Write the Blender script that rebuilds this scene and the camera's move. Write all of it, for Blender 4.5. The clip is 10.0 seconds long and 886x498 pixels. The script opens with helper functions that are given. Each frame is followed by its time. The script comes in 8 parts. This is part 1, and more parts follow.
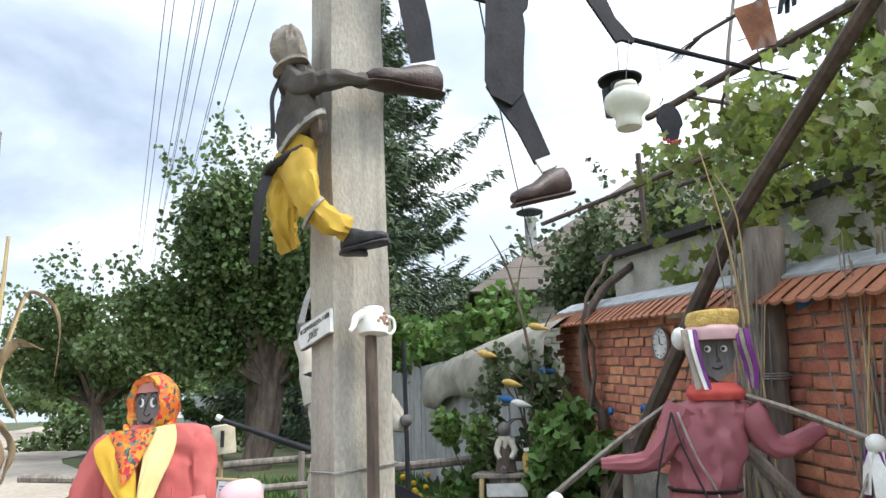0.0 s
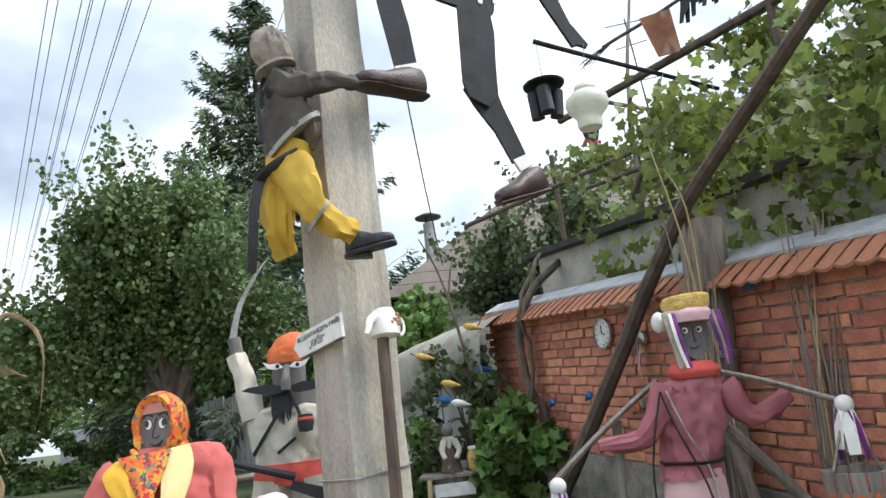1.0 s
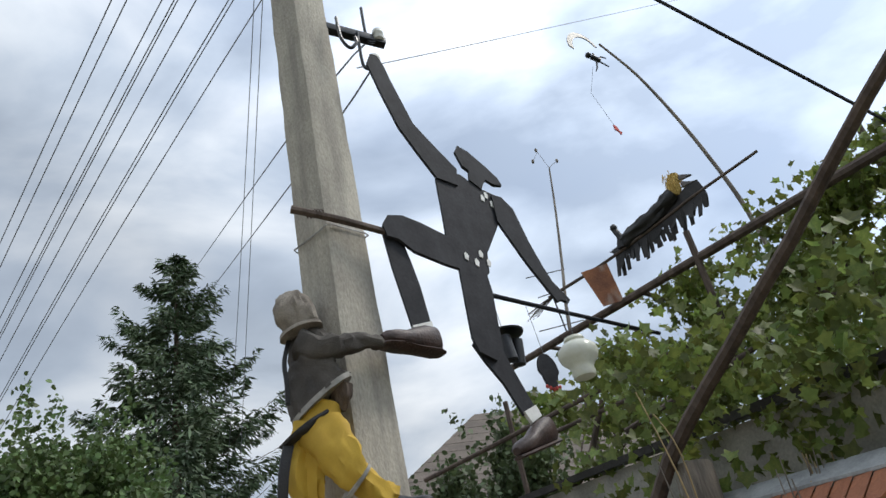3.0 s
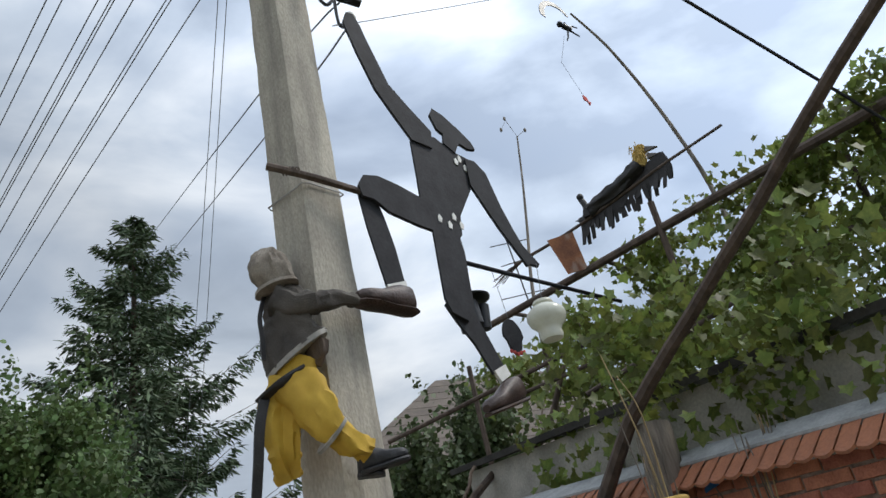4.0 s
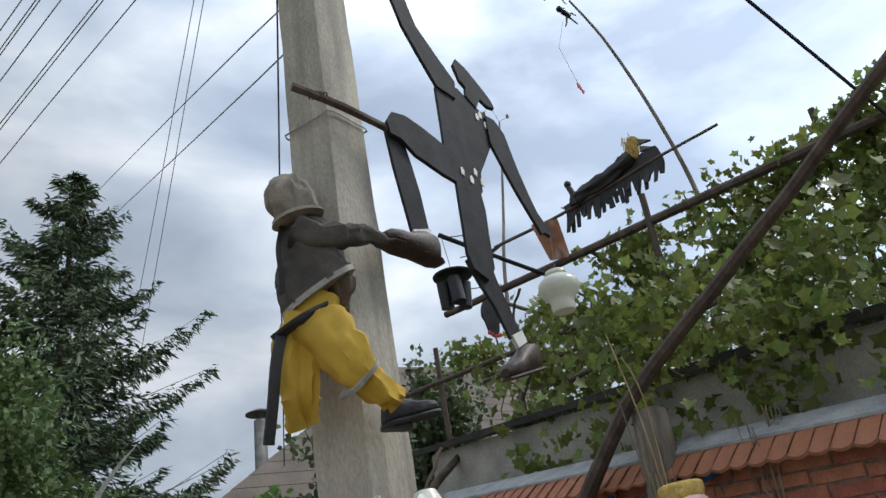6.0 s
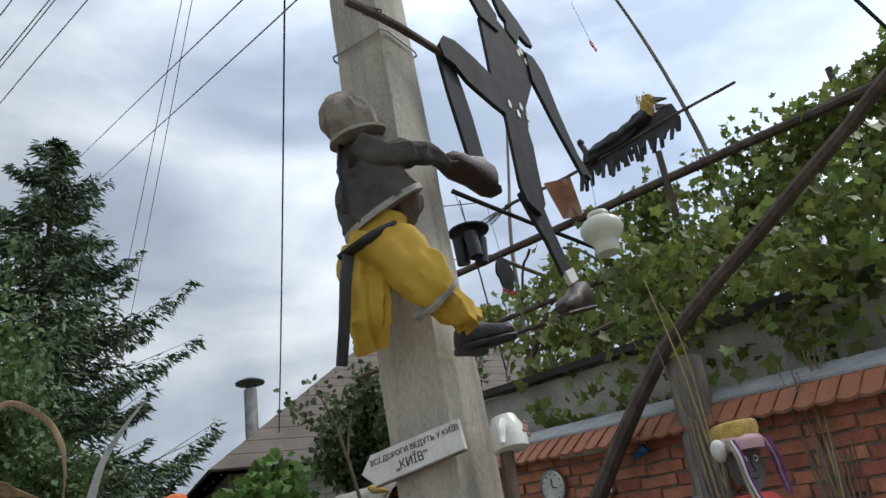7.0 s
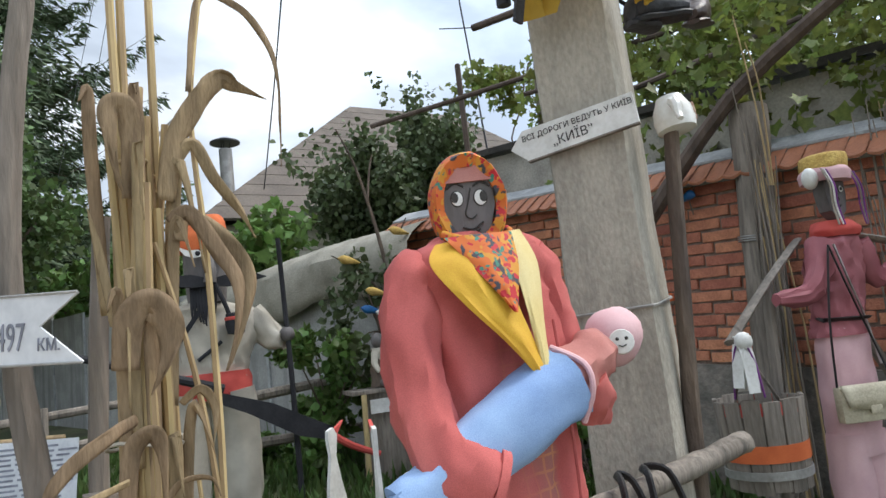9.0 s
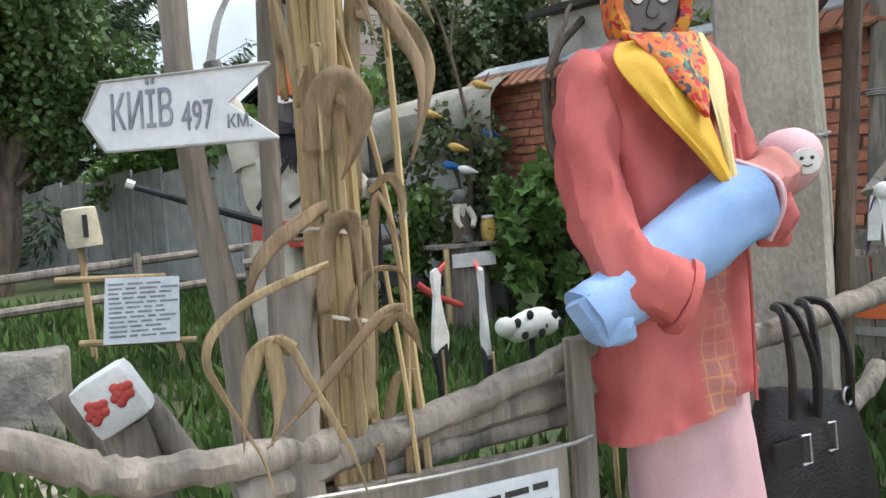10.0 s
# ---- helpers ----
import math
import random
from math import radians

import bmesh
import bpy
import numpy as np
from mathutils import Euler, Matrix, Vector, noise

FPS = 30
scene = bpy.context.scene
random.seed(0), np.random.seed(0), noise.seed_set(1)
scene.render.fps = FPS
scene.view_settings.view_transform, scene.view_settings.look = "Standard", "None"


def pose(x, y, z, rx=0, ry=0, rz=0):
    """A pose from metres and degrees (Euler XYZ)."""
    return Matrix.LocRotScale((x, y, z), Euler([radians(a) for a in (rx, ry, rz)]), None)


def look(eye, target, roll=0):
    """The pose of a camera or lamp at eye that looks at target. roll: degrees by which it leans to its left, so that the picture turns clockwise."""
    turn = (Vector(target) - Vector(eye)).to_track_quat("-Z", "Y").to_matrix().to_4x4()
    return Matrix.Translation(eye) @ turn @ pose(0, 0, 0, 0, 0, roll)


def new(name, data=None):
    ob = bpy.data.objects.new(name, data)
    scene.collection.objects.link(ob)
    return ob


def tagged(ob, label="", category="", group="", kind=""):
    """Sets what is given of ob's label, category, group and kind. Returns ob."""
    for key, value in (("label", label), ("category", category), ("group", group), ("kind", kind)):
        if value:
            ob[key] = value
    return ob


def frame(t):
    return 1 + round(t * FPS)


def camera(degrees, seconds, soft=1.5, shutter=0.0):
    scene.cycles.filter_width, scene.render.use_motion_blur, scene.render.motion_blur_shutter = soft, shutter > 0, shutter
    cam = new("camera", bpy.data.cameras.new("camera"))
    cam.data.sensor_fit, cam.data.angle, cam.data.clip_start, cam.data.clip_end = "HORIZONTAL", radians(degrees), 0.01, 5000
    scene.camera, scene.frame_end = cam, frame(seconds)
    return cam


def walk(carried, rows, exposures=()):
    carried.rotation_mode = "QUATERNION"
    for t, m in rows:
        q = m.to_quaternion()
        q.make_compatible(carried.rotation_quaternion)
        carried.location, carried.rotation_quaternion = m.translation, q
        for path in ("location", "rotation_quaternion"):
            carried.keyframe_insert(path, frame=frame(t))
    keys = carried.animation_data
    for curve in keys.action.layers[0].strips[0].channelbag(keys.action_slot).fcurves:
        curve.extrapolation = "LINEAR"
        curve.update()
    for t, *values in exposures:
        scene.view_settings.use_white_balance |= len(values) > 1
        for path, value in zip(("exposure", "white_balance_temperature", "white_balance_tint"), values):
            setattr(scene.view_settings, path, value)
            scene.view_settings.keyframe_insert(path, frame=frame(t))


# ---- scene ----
cam = camera(65.1, 10.0)
PATH = [
    (0, (0.022, 0.009, 1.556), (0.02, 1.958, 2.006), -1.7),
    (0.5, (-0.255, 0.003, 1.549), (0.061, 1.927, 1.992), -6.2),
    (1, (-0.429, 0.017, 1.548), (-0.088, 1.936, 1.996), -6.6),
    (1.5, (-0.52, 0.148, 1.619), (-0.153, 1.972, 2.353), -8.9),
    (2, (-0.611, 0.127, 1.614), (-0.199, 1.86, 2.523), -10.8),
    (2.5, (-0.751, 0.062, 1.636), (-0.184, 1.683, 2.661), -13.1),
    (2.7, (-0.804, 0.029, 1.635), (-0.212, 1.62, 2.693), -12.9),
    (4, (-0.925, 0.041, 1.592), (-0.205, 1.647, 2.543), -13.0),
    (4.5, (-0.935, 0.105, 1.602), (-0.182, 1.696, 2.551), -10.5),
    (5, (-0.913, 0.263, 1.598), (-0.155, 1.84, 2.566), -13.4),
    (5.5, (-0.974, 0.352, 1.6), (-0.197, 1.938, 2.538), -10.9),
    (6.8, (-1.37, 0.668, 1.544), (-0.385, 2.173, 2.418), -10.8),
    (7, (-1.354, 0.745, 1.524), (-0.426, 2.301, 2.371), -10.2),
    (7.3, (-1.341, 0.867, 1.475), (-0.454, 2.515, 2.179), -9.5),
    (7.5, (-1.354, 0.922, 1.449), (-0.519, 2.634, 2.057), -8.6),
    (8, (-1.486, 1.009, 1.392), (-0.692, 2.78, 1.875), -8.0),
    (8.4, (-1.714, 1.087, 1.351), (-0.773, 2.797, 1.783), -9.2),
    (8.5, (-1.756, 1.106, 1.337), (-0.779, 2.809, 1.72), -8.3),
    (9, (-1.797, 1.239, 1.32), (-0.738, 2.915, 1.583), -6.5),
    (9.4, (-1.798, 1.361, 1.246), (-0.764, 3.072, 1.296), -5.8),
    (9.5, (-1.803, 1.376, 1.238), (-0.804, 3.108, 1.225), -5.6),
    (10, (-1.955, 1.424, 1.22), (-1.049, 3.205, 1.138), -4.5),
]
EXPOSURES = [(0.0, 1.02), (1.0, 0.90), (1.5, 0.66), (2.5, 0.12), (4.0, -0.08), (5.5, -0.06), (7.0, -0.08), (7.5, 0.02), (8.0, 0.14), (8.5, 0.30), (9.0, 0.55), (9.5, 0.82), (10.0, 0.86)]
walk(cam, [(t, look(eye, target, roll)) for t, eye, target, roll in PATH], EXPOSURES)

# ---- build ----
# ---------------------------------------------------------------- world and light
world = bpy.data.worlds.new("sky")
scene.world = world
world.use_nodes = True
wn, wl = world.node_tree.nodes, world.node_tree.links
wn.clear()
SUN_ELEV, SUN_AZ = 52.0, 105.0
w_out = wn.new("ShaderNodeOutputWorld")
w_bg = wn.new("ShaderNodeBackground")
w_sky = wn.new("ShaderNodeTexSky")
w_sky.sky_type, w_sky.sun_disc = "NISHITA", False
w_sky.sun_elevation, w_sky.sun_rotation = radians(SUN_ELEV), radians(SUN_AZ)
w_co = wn.new("ShaderNodeTexCoord")
w_map = wn.new("ShaderNodeMapping")
w_map.inputs["Scale"].default_value = (1.0, 1.0, 2.2)
w_n1 = wn.new("ShaderNodeTexNoise")
w_n1.inputs["Scale"].default_value, w_n1.inputs["Detail"].default_value = 2.3, 7.0
w_n1.inputs["Roughness"].default_value, w_n1.inputs["Distortion"].default_value = 0.5, 0.35
w_n2 = wn.new("ShaderNodeTexNoise")
w_n2.inputs["Scale"].default_value, w_n2.inputs["Detail"].default_value = 1.1, 4.0
w_ramp = wn.new("ShaderNodeValToRGB")
r = w_ramp.color_ramp
r.elements[0].position, r.elements[0].color = 0.36, (0.33, 0.39, 0.48, 1)
r.elements[1].position, r.elements[1].color = 0.72, (1.02, 1.06, 1.10, 1)
e = r.elements.new(0.5)
e.color = (0.54, 0.62, 0.73, 1)
w_cov = wn.new("ShaderNodeMapRange")
w_cov.inputs[1].default_value, w_cov.inputs[2].default_value = 0.30, 0.52
w_cov.inputs[3].default_value, w_cov.inputs[4].default_value = 0.55, 1.0
w_mul = wn.new("ShaderNodeVectorMath")
w_mul.operation = "SCALE"
w_mul.inputs["Scale"].default_value = 0.10
w_mix = wn.new("ShaderNodeMix")
w_mix.data_type = "RGBA"
wl.new(w_co.outputs["Generated"], w_map.inputs[0])
wl.new(w_map.outputs[0], w_n1.inputs["Vector"])
wl.new(w_map.outputs[0], w_n2.inputs["Vector"])
wl.new(w_n1.outputs[0], w_ramp.inputs[0])
wl.new(w_n2.outputs[0], w_cov.inputs[0])
wl.new(w_sky.outputs[0], w_mul.inputs[0])
wl.new(w_cov.outputs[0], w_mix.inputs[0])
wl.new(w_mul.outputs[0], w_mix.inputs[6])
wl.new(w_ramp.outputs[0], w_mix.inputs[7])
# the overcast is brighter towards the veiled sun
w_dot = wn.new("ShaderNodeVectorMath")
w_dot.operation = "DOT_PRODUCT"
w_dot.inputs[1].default_value = (math.sin(radians(SUN_AZ)) * math.cos(radians(SUN_ELEV)), math.cos(radians(SUN_AZ)) * math.cos(radians(SUN_ELEV)), math.sin(radians(SUN_ELEV)))
w_glow = wn.new("ShaderNodeMapRange")
w_glow.inputs[1].default_value, w_glow.inputs[2].default_value = 0.25, 1.0
w_glow.inputs[3].default_value, w_glow.inputs[4].default_value = 0.74, 2.1
w_gain = wn.new("ShaderNodeVectorMath")
w_gain.operation = "SCALE"
wl.new(w_co.outputs["Generated"], w_dot.inputs[0])
wl.new(w_dot.outputs["Value"], w_glow.inputs[0])
wl.new(w_mix.outputs[2], w_gain.inputs[0])
wl.new(w_glow.outputs[0], w_gain.inputs["Scale"])
wl.new(w_gain.outputs[0], w_bg.inputs[0])
wl.new(w_bg.outputs[0], w_out.inputs[0])
w_bg.inputs[1].default_value = 1.22
sun_data = bpy.data.lights.new("sun", "SUN")
sun_data.energy, sun_data.angle, sun_data.color = 1.7, radians(14), (1.0, 0.95, 0.87)
sun = new("sun", sun_data)
sa, se = radians(SUN_AZ), radians(SUN_ELEV)
sun.matrix_world = look((20 * math.sin(sa) * math.cos(se), 20 * math.cos(sa) * math.cos(se), 20 * math.sin(se)), (0, 0, 0))

# ---------------------------------------------------------------- materials


def mat(name, base, dark=None, rough=0.8, scale=8.0, bump=0.3, fine=60.0, metal=0.0, spec=0.4, stretch=(1, 1, 1), vary=0.0, trans=0.0, streak=None):
    """A weathered surface: two noises mix base and dark, a fine one makes relief; vary shifts the value from object to object."""
    m = bpy.data.materials.new(name)
    m.use_nodes = True
    n, l = m.node_tree.nodes, m.node_tree.links
    b = n["Principled BSDF"]
    b.inputs["Roughness"].default_value, b.inputs["Metallic"].default_value = rough, metal
    b.inputs["Specular IOR Level"].default_value = spec
    dark = dark or tuple(c * 0.6 for c in base)
    co, mp = n.new("ShaderNodeTexCoord"), n.new("ShaderNodeMapping")
    mp.inputs["Scale"].default_value = stretch
    l.new(co.outputs["Object"], mp.inputs[0])
    a, f = n.new("ShaderNodeTexNoise"), n.new("ShaderNodeTexNoise")
    a.inputs["Scale"].default_value, a.inputs["Detail"].default_value = scale, 6
    f.inputs["Scale"].default_value, f.inputs["Detail"].default_value = fine, 4
    l.new(mp.outputs[0], a.inputs["Vector"])
    l.new(mp.outputs[0], f.inputs["Vector"])
    mr = n.new("ShaderNodeMapRange")
    mr.inputs[1].default_value, mr.inputs[2].default_value = 0.35, 0.65
    l.new(a.outputs[0], mr.inputs[0])
    mx = n.new("ShaderNodeMix")
    mx.data_type = "RGBA"
    mx.inputs[6].default_value, mx.inputs[7].default_value = (*dark, 1), (*base, 1)
    l.new(mr.outputs[0], mx.inputs[0])
    g = n.new("ShaderNodeMix")
    g.data_type, g.blend_type = "RGBA", "OVERLAY"
    g.inputs[0].default_value = 0.35
    l.new(mx.outputs[2], g.inputs[6])
    l.new(f.outputs[0], g.inputs[7])
    last = g.outputs[2]
    if streak:
        s, sm = n.new("ShaderNodeTexNoise"), n.new("ShaderNodeMapping")
        sm.inputs["Scale"].default_value = streak[1]
        l.new(co.outputs["Object"], sm.inputs[0])
        l.new(sm.outputs[0], s.inputs["Vector"])
        s.inputs["Scale"].default_value, s.inputs["Detail"].default_value = 1.0, 5
        sr = n.new("ShaderNodeMapRange")
        sr.inputs[1].default_value, sr.inputs[2].default_value, sr.inputs[4].default_value = 0.5, 0.72, streak[2]
        l.new(s.outputs[0], sr.inputs[0])
        k = n.new("ShaderNodeMix")
        k.data_type = "RGBA"
        k.inputs[7].default_value = (*streak[0], 1)
        l.new(sr.outputs[0], k.inputs[0])
        l.new(last, k.inputs[6])
        last = k.outputs[2]
    if vary:
        h, oi, ge, ad = n.new("ShaderNodeHueSaturation"), n.new("ShaderNodeObjectInfo"), n.new("ShaderNodeNewGeometry"), n.new("ShaderNodeMath")
        ad.operation = "ADD"
        l.new(oi.outputs["Random"], ad.inputs[0])
        l.new(ge.outputs["Random Per Island"], ad.inputs[1])
        fr = n.new("ShaderNodeMath")
        fr.operation = "FRACT"
        l.new(ad.outputs[0], fr.inputs[0])
        v = n.new("ShaderNodeMapRange")
        v.inputs[3].default_value, v.inputs[4].default_value = 1 - vary, 1 + vary
        l.new(fr.outputs[0], v.inputs[0])
        l.new(v.outputs[0], h.inputs["Value"])
        u = n.new("ShaderNodeMapRange")
        u.inputs[3].default_value, u.inputs[4].default_value = 0.5 - vary * 0.06, 0.5 + vary * 0.04
        l.new(fr.outputs[0], u.inputs[0])
        l.new(u.outputs[0], h.inputs["Hue"])
        l.new(last, h.inputs["Color"])
        last = h.outputs[0]
    l.new(last, b.inputs["Base Color"])
    if bump:
        bp = n.new("ShaderNodeBump")
        bp.inputs["Strength"].default_value, bp.inputs["Distance"].default_value = bump, 0.01
        sm2 = n.new("ShaderNodeMath")
        l.new(a.outputs[0], sm2.inputs[0])
        l.new(f.outputs[0], sm2.inputs[1])
        l.new(sm2.outputs[0], bp.inputs["Height"])
        l.new(bp.outputs[0], b.inputs["Normal"])
    if trans:
        o = n["Material Output"]
        t = n.new("ShaderNodeBsdfTranslucent")
        ms = n.new("ShaderNodeMixShader")
        ms.inputs[0].default_value = trans
        l.new(last, t.inputs[0])
        l.new(b.outputs[0], ms.inputs[1])
        l.new(t.outputs[0], ms.inputs[2])
        l.new(ms.outputs[0], o.inputs[0])
    return m


M_CONCRETE = mat("concrete", (0.47, 0.43, 0.355), (0.33, 0.30, 0.25), 0.9, 5, 0.5, 90, stretch=(1, 1, 0.5), streak=((0.16, 0.15, 0.13), (14, 14, 0.9), 0.55))
M_BRICK = mat("red_brick", (0.60, 0.25, 0.15), (0.46, 0.18, 0.11), 0.9, 18, 0.5, 120, vary=0.22)
M_MORTAR = mat("mortar", (0.33, 0.25, 0.20), (0.20, 0.15, 0.12), 0.95, 20, 0.6, 90)
M_EAVE = mat("terracotta_paint", (0.44, 0.175, 0.085), (0.33, 0.13, 0.07), 0.65, 9, 0.2, 80, streak=((0.24, 0.12, 0.08), (12, 12, 2), 0.5))
M_WHITEBOARD = mat("pale_slate", (0.42, 0.43, 0.43), (0.29, 0.30, 0.30), 0.8, 7, 0.2)
M_STONE = mat("rubble_stone", (0.30, 0.27, 0.23), (0.17, 0.16, 0.14), 0.95, 9, 0.8, 40, vary=0.2)
M_BARK = mat("bark", (0.16, 0.12, 0.09), (0.08, 0.06, 0.05), 0.95, 14, 0.9, 60, stretch=(1, 1, 0.25))
M_LOG = mat("brown_log", (0.13, 0.095, 0.075), (0.07, 0.05, 0.04), 0.8, 12, 0.6, 60, stretch=(1, 1, 0.3))
M_GREYWOOD = mat("weathered_wood", (0.32, 0.275, 0.23), (0.17, 0.145, 0.12), 0.95, 10, 0.8, 70, stretch=(1, 1, 0.18), streak=((0.09, 0.08, 0.07), (40, 40, 2), 0.7))
M_STALK = mat("corn_stalk", (0.50, 0.37, 0.19), (0.36, 0.26, 0.13), 0.75, 9, 0.3, 50, stretch=(1, 1, 0.2), vary=0.2)
M_HUSK = mat("dry_corn_leaf", (0.41, 0.30, 0.17), (0.25, 0.18, 0.10), 0.8, 14, 0.3, 80, stretch=(3, 3, 0.5), vary=0.2, trans=0.2)
M_BLACKWOOD = mat("black_painted_board", (0.034, 0.034, 0.038), (0.022, 0.022, 0.025), 0.75, 10, 0.12, 60, streak=((0.05, 0.05, 0.055), (6, 6, 2), 0.6), spec=0.2)
M_BLACK = mat("black_metal", (0.02, 0.02, 0.022), None, 0.35, 10, 0.1, 60)
M_CABLE = mat("cable", (0.03, 0.03, 0.035), None, 0.6, 10, 0.0)
M_WIRE = mat("wire", (0.22, 0.23, 0.25), None, 0.5, 10, 0.0, metal=0.3)
M_LEATHER = mat("brown_leather", (0.075, 0.048, 0.040), (0.045, 0.03, 0.026), 0.45, 20, 0.3, 90)
M_SHOEDARK = mat("dark_shoe", (0.05, 0.05, 0.055), None, 0.6, 20, 0.3, 90)
M_YELLOW = mat("yellow_cloth", (0.56, 0.36, 0.045), (0.44, 0.27, 0.03), 0.75, 5, 0.10, 500, streak=((0.33, 0.20, 0.03), (9, 9, 4), 0.5))
M_KHAKI = mat("faded_brown_jacket", (0.10, 0.088, 0.075), (0.055, 0.048, 0.043), 0.9, 7, 0.5, 200)
M_HOOD = mat("grey_cap_cloth", (0.33, 0.29, 0.24), (0.18, 0.15, 0.12), 0.9, 16, 0.5, 160)
M_WHITE = mat("white_paint", (0.78, 0.77, 0.73), (0.62, 0.61, 0.57), 0.6, 12, 0.15, 80)
M_ENAMEL = mat("white_enamel", (0.80, 0.79, 0.74), (0.70, 0.68, 0.62), 0.25, 12, 0.05, 80)
M_INK = mat("dark_lettering", (0.06, 0.055, 0.05), None, 0.8, 30, 0.0)
M_RED = mat("red_cloth", (0.62, 0.10, 0.08), (0.45, 0.06, 0.05), 0.8, 8, 0.10, 500)
M_CORAL = mat("faded_coral_coat", (0.56, 0.135, 0.12), (0.43, 0.092, 0.085), 0.85, 5, 0.10, 500, streak=((0.60, 0.22, 0.19), (5, 5, 2), 0.5))


def woven_check(m, colour, period, width, amount):
    """Thin worn check lines woven into a cloth, patchily faded."""
    n, l = m.node_tree.nodes, m.node_tree.links
    b_ = next(k for k in n if k.type == "BSDF_PRINCIPLED")
    old = b_.inputs["Base Color"].links[0].from_socket
    co = n.new("ShaderNodeTexCoord")
    sep = n.new("ShaderNodeSeparateXYZ")
    l.new(co.outputs["Object"], sep.inputs[0])
    lines = []
    for axis in ("X", "Z"):
        md = n.new("ShaderNodeMath")
        md.operation = "PINGPONG"
        md.inputs[1].default_value = period / 2
        l.new(sep.outputs[axis], md.inputs[0])
        lt = n.new("ShaderNodeMath")
        lt.operation = "LESS_THAN"
        lt.inputs[1].default_value = width / 2
        l.new(md.outputs[0], lt.inputs[0])
        lines.append(lt)
    mx = n.new("ShaderNodeMath")
    mx.operation = "MAXIMUM"
    l.new(lines[0].outputs[0], mx.inputs[0])
    l.new(lines[1].outputs[0], mx.inputs[1])
    nz = n.new("ShaderNodeTexNoise")
    nz.inputs["Scale"].default_value = 4.5
    l.new(co.outputs["Object"], nz.inputs["Vector"])
    fade = n.new("ShaderNodeMapRange")
    fade.inputs[1].default_value, fade.inputs[2].default_value = 0.45, 0.62
    fade.inputs[3].default_value, fade.inputs[4].default_value = amount * 0.15, amount
    l.new(nz.outputs[0], fade.inputs[0])
    # the check shows on one woven panel down the front
    ctr = n.new("ShaderNodeMath")
    ctr.operation = "ADD"
    ctr.inputs[1].default_value = 0.945
    l.new(sep.outputs["X"], ctr.inputs[0])
    dist = n.new("ShaderNodeMath")
    dist.operation = "ABSOLUTE"
    l.new(ctr.outputs[0], dist.inputs[0])
    band = n.new("ShaderNodeMapRange")
    band.inputs[1].default_value, band.inputs[2].default_value = 0.045, 0.062
    band.inputs[3].default_value, band.inputs[4].default_value = 1.0, 0.0
    l.new(dist.outputs[0], band.inputs[0])
    wash = n.new("ShaderNodeMath")
    wash.operation = "MULTIPLY"
    l.new(band.outputs[0], wash.inputs[0])
    l.new(fade.outputs[0], wash.inputs[1])
    grey = n.new("ShaderNodeMix")
    grey.data_type = "RGBA"
    grey.inputs[7].default_value = (0.30, 0.17, 0.14, 1)
    l.new(wash.outputs[0], grey.inputs[0])
    l.new(old, grey.inputs[6])
    old = grey.outputs[2]
    lines_in = n.new("ShaderNodeMath")
    lines_in.operation = "MULTIPLY"
    l.new(mx.outputs[0], lines_in.inputs[0])
    l.new(band.outputs[0], lines_in.inputs[1])
    am = n.new("ShaderNodeMath")
    am.operation = "MULTIPLY"
    l.new(lines_in.outputs[0], am.inputs[0])
    l.new(fade.outputs[0], am.inputs[1])
    mix = n.new("ShaderNodeMix")
    mix.data_type = "RGBA"
    mix.inputs[7].default_value = (*colour, 1)
    l.new(am.outputs[0], mix.inputs[0])
    l.new(old, mix.inputs[6])
    l.new(mix.outputs[2], b_.inputs["Base Color"])


woven_check(M_CORAL, (0.62, 0.26, 0.10), 0.030, 0.005, 0.7)
M_PINK = mat("pink_cloth", (0.72, 0.47, 0.48), (0.60, 0.36, 0.38), 0.85, 5, 0.10, 500)
M_DUSTY = mat("dusty_rose_cloth", (0.50, 0.20, 0.17), (0.38, 0.14, 0.12), 0.85, 7, 0.10, 500, streak=((0.60, 0.33, 0.28), (7, 7, 4), 0.6))
M_BLUECLOTH = mat("light_blue_cloth", (0.33, 0.48, 0.72), (0.22, 0.34, 0.58), 0.85, 6, 0.10, 500)
M_SCARFY = mat("yellow_scarf", (0.76, 0.48, 0.05), (0.66, 0.36, 0.03), 0.7, 6, 0.10, 500)
M_SCARFPALE = mat("pale_yellow_scarf", (0.72, 0.60, 0.30), (0.64, 0.50, 0.2), 0.7, 6, 0.10, 500)
M_FACE = mat("grey_painted_board", (0.17, 0.155, 0.15), (0.12, 0.11, 0.105), 0.8, 14, 0.3, 60, stretch=(1, 1, 0.3))
M_MAROON = mat("maroon_blouse", (0.38, 0.12, 0.135), (0.27, 0.08, 0.095), 0.6, 4, 0.10, 500, streak=((0.30, 0.11, 0.12), (5, 5, 2), 0.7))
M_LINEN = mat("cream_linen", (0.58, 0.53, 0.44), (0.42, 0.38, 0.31), 0.9, 6, 0.10, 500)
M_ORANGE = mat("orange_cap_cloth", (0.66, 0.16, 0.05), (0.52, 0.11, 0.035), 0.85, 8, 0.10, 500)
M_PURPLE = mat("purple_ribbon", (0.20, 0.035, 0.24), None, 0.6, 8, 0.1)
M_STRAW = mat("straw", (0.62, 0.43, 0.13), (0.45, 0.29, 0.08), 0.9, 30, 0.5, 120)
M_BLACKLEATHER = mat("black_leather", (0.026, 0.023, 0.022), (0.015, 0.014, 0.014), 0.42, 14, 0.3, 160)
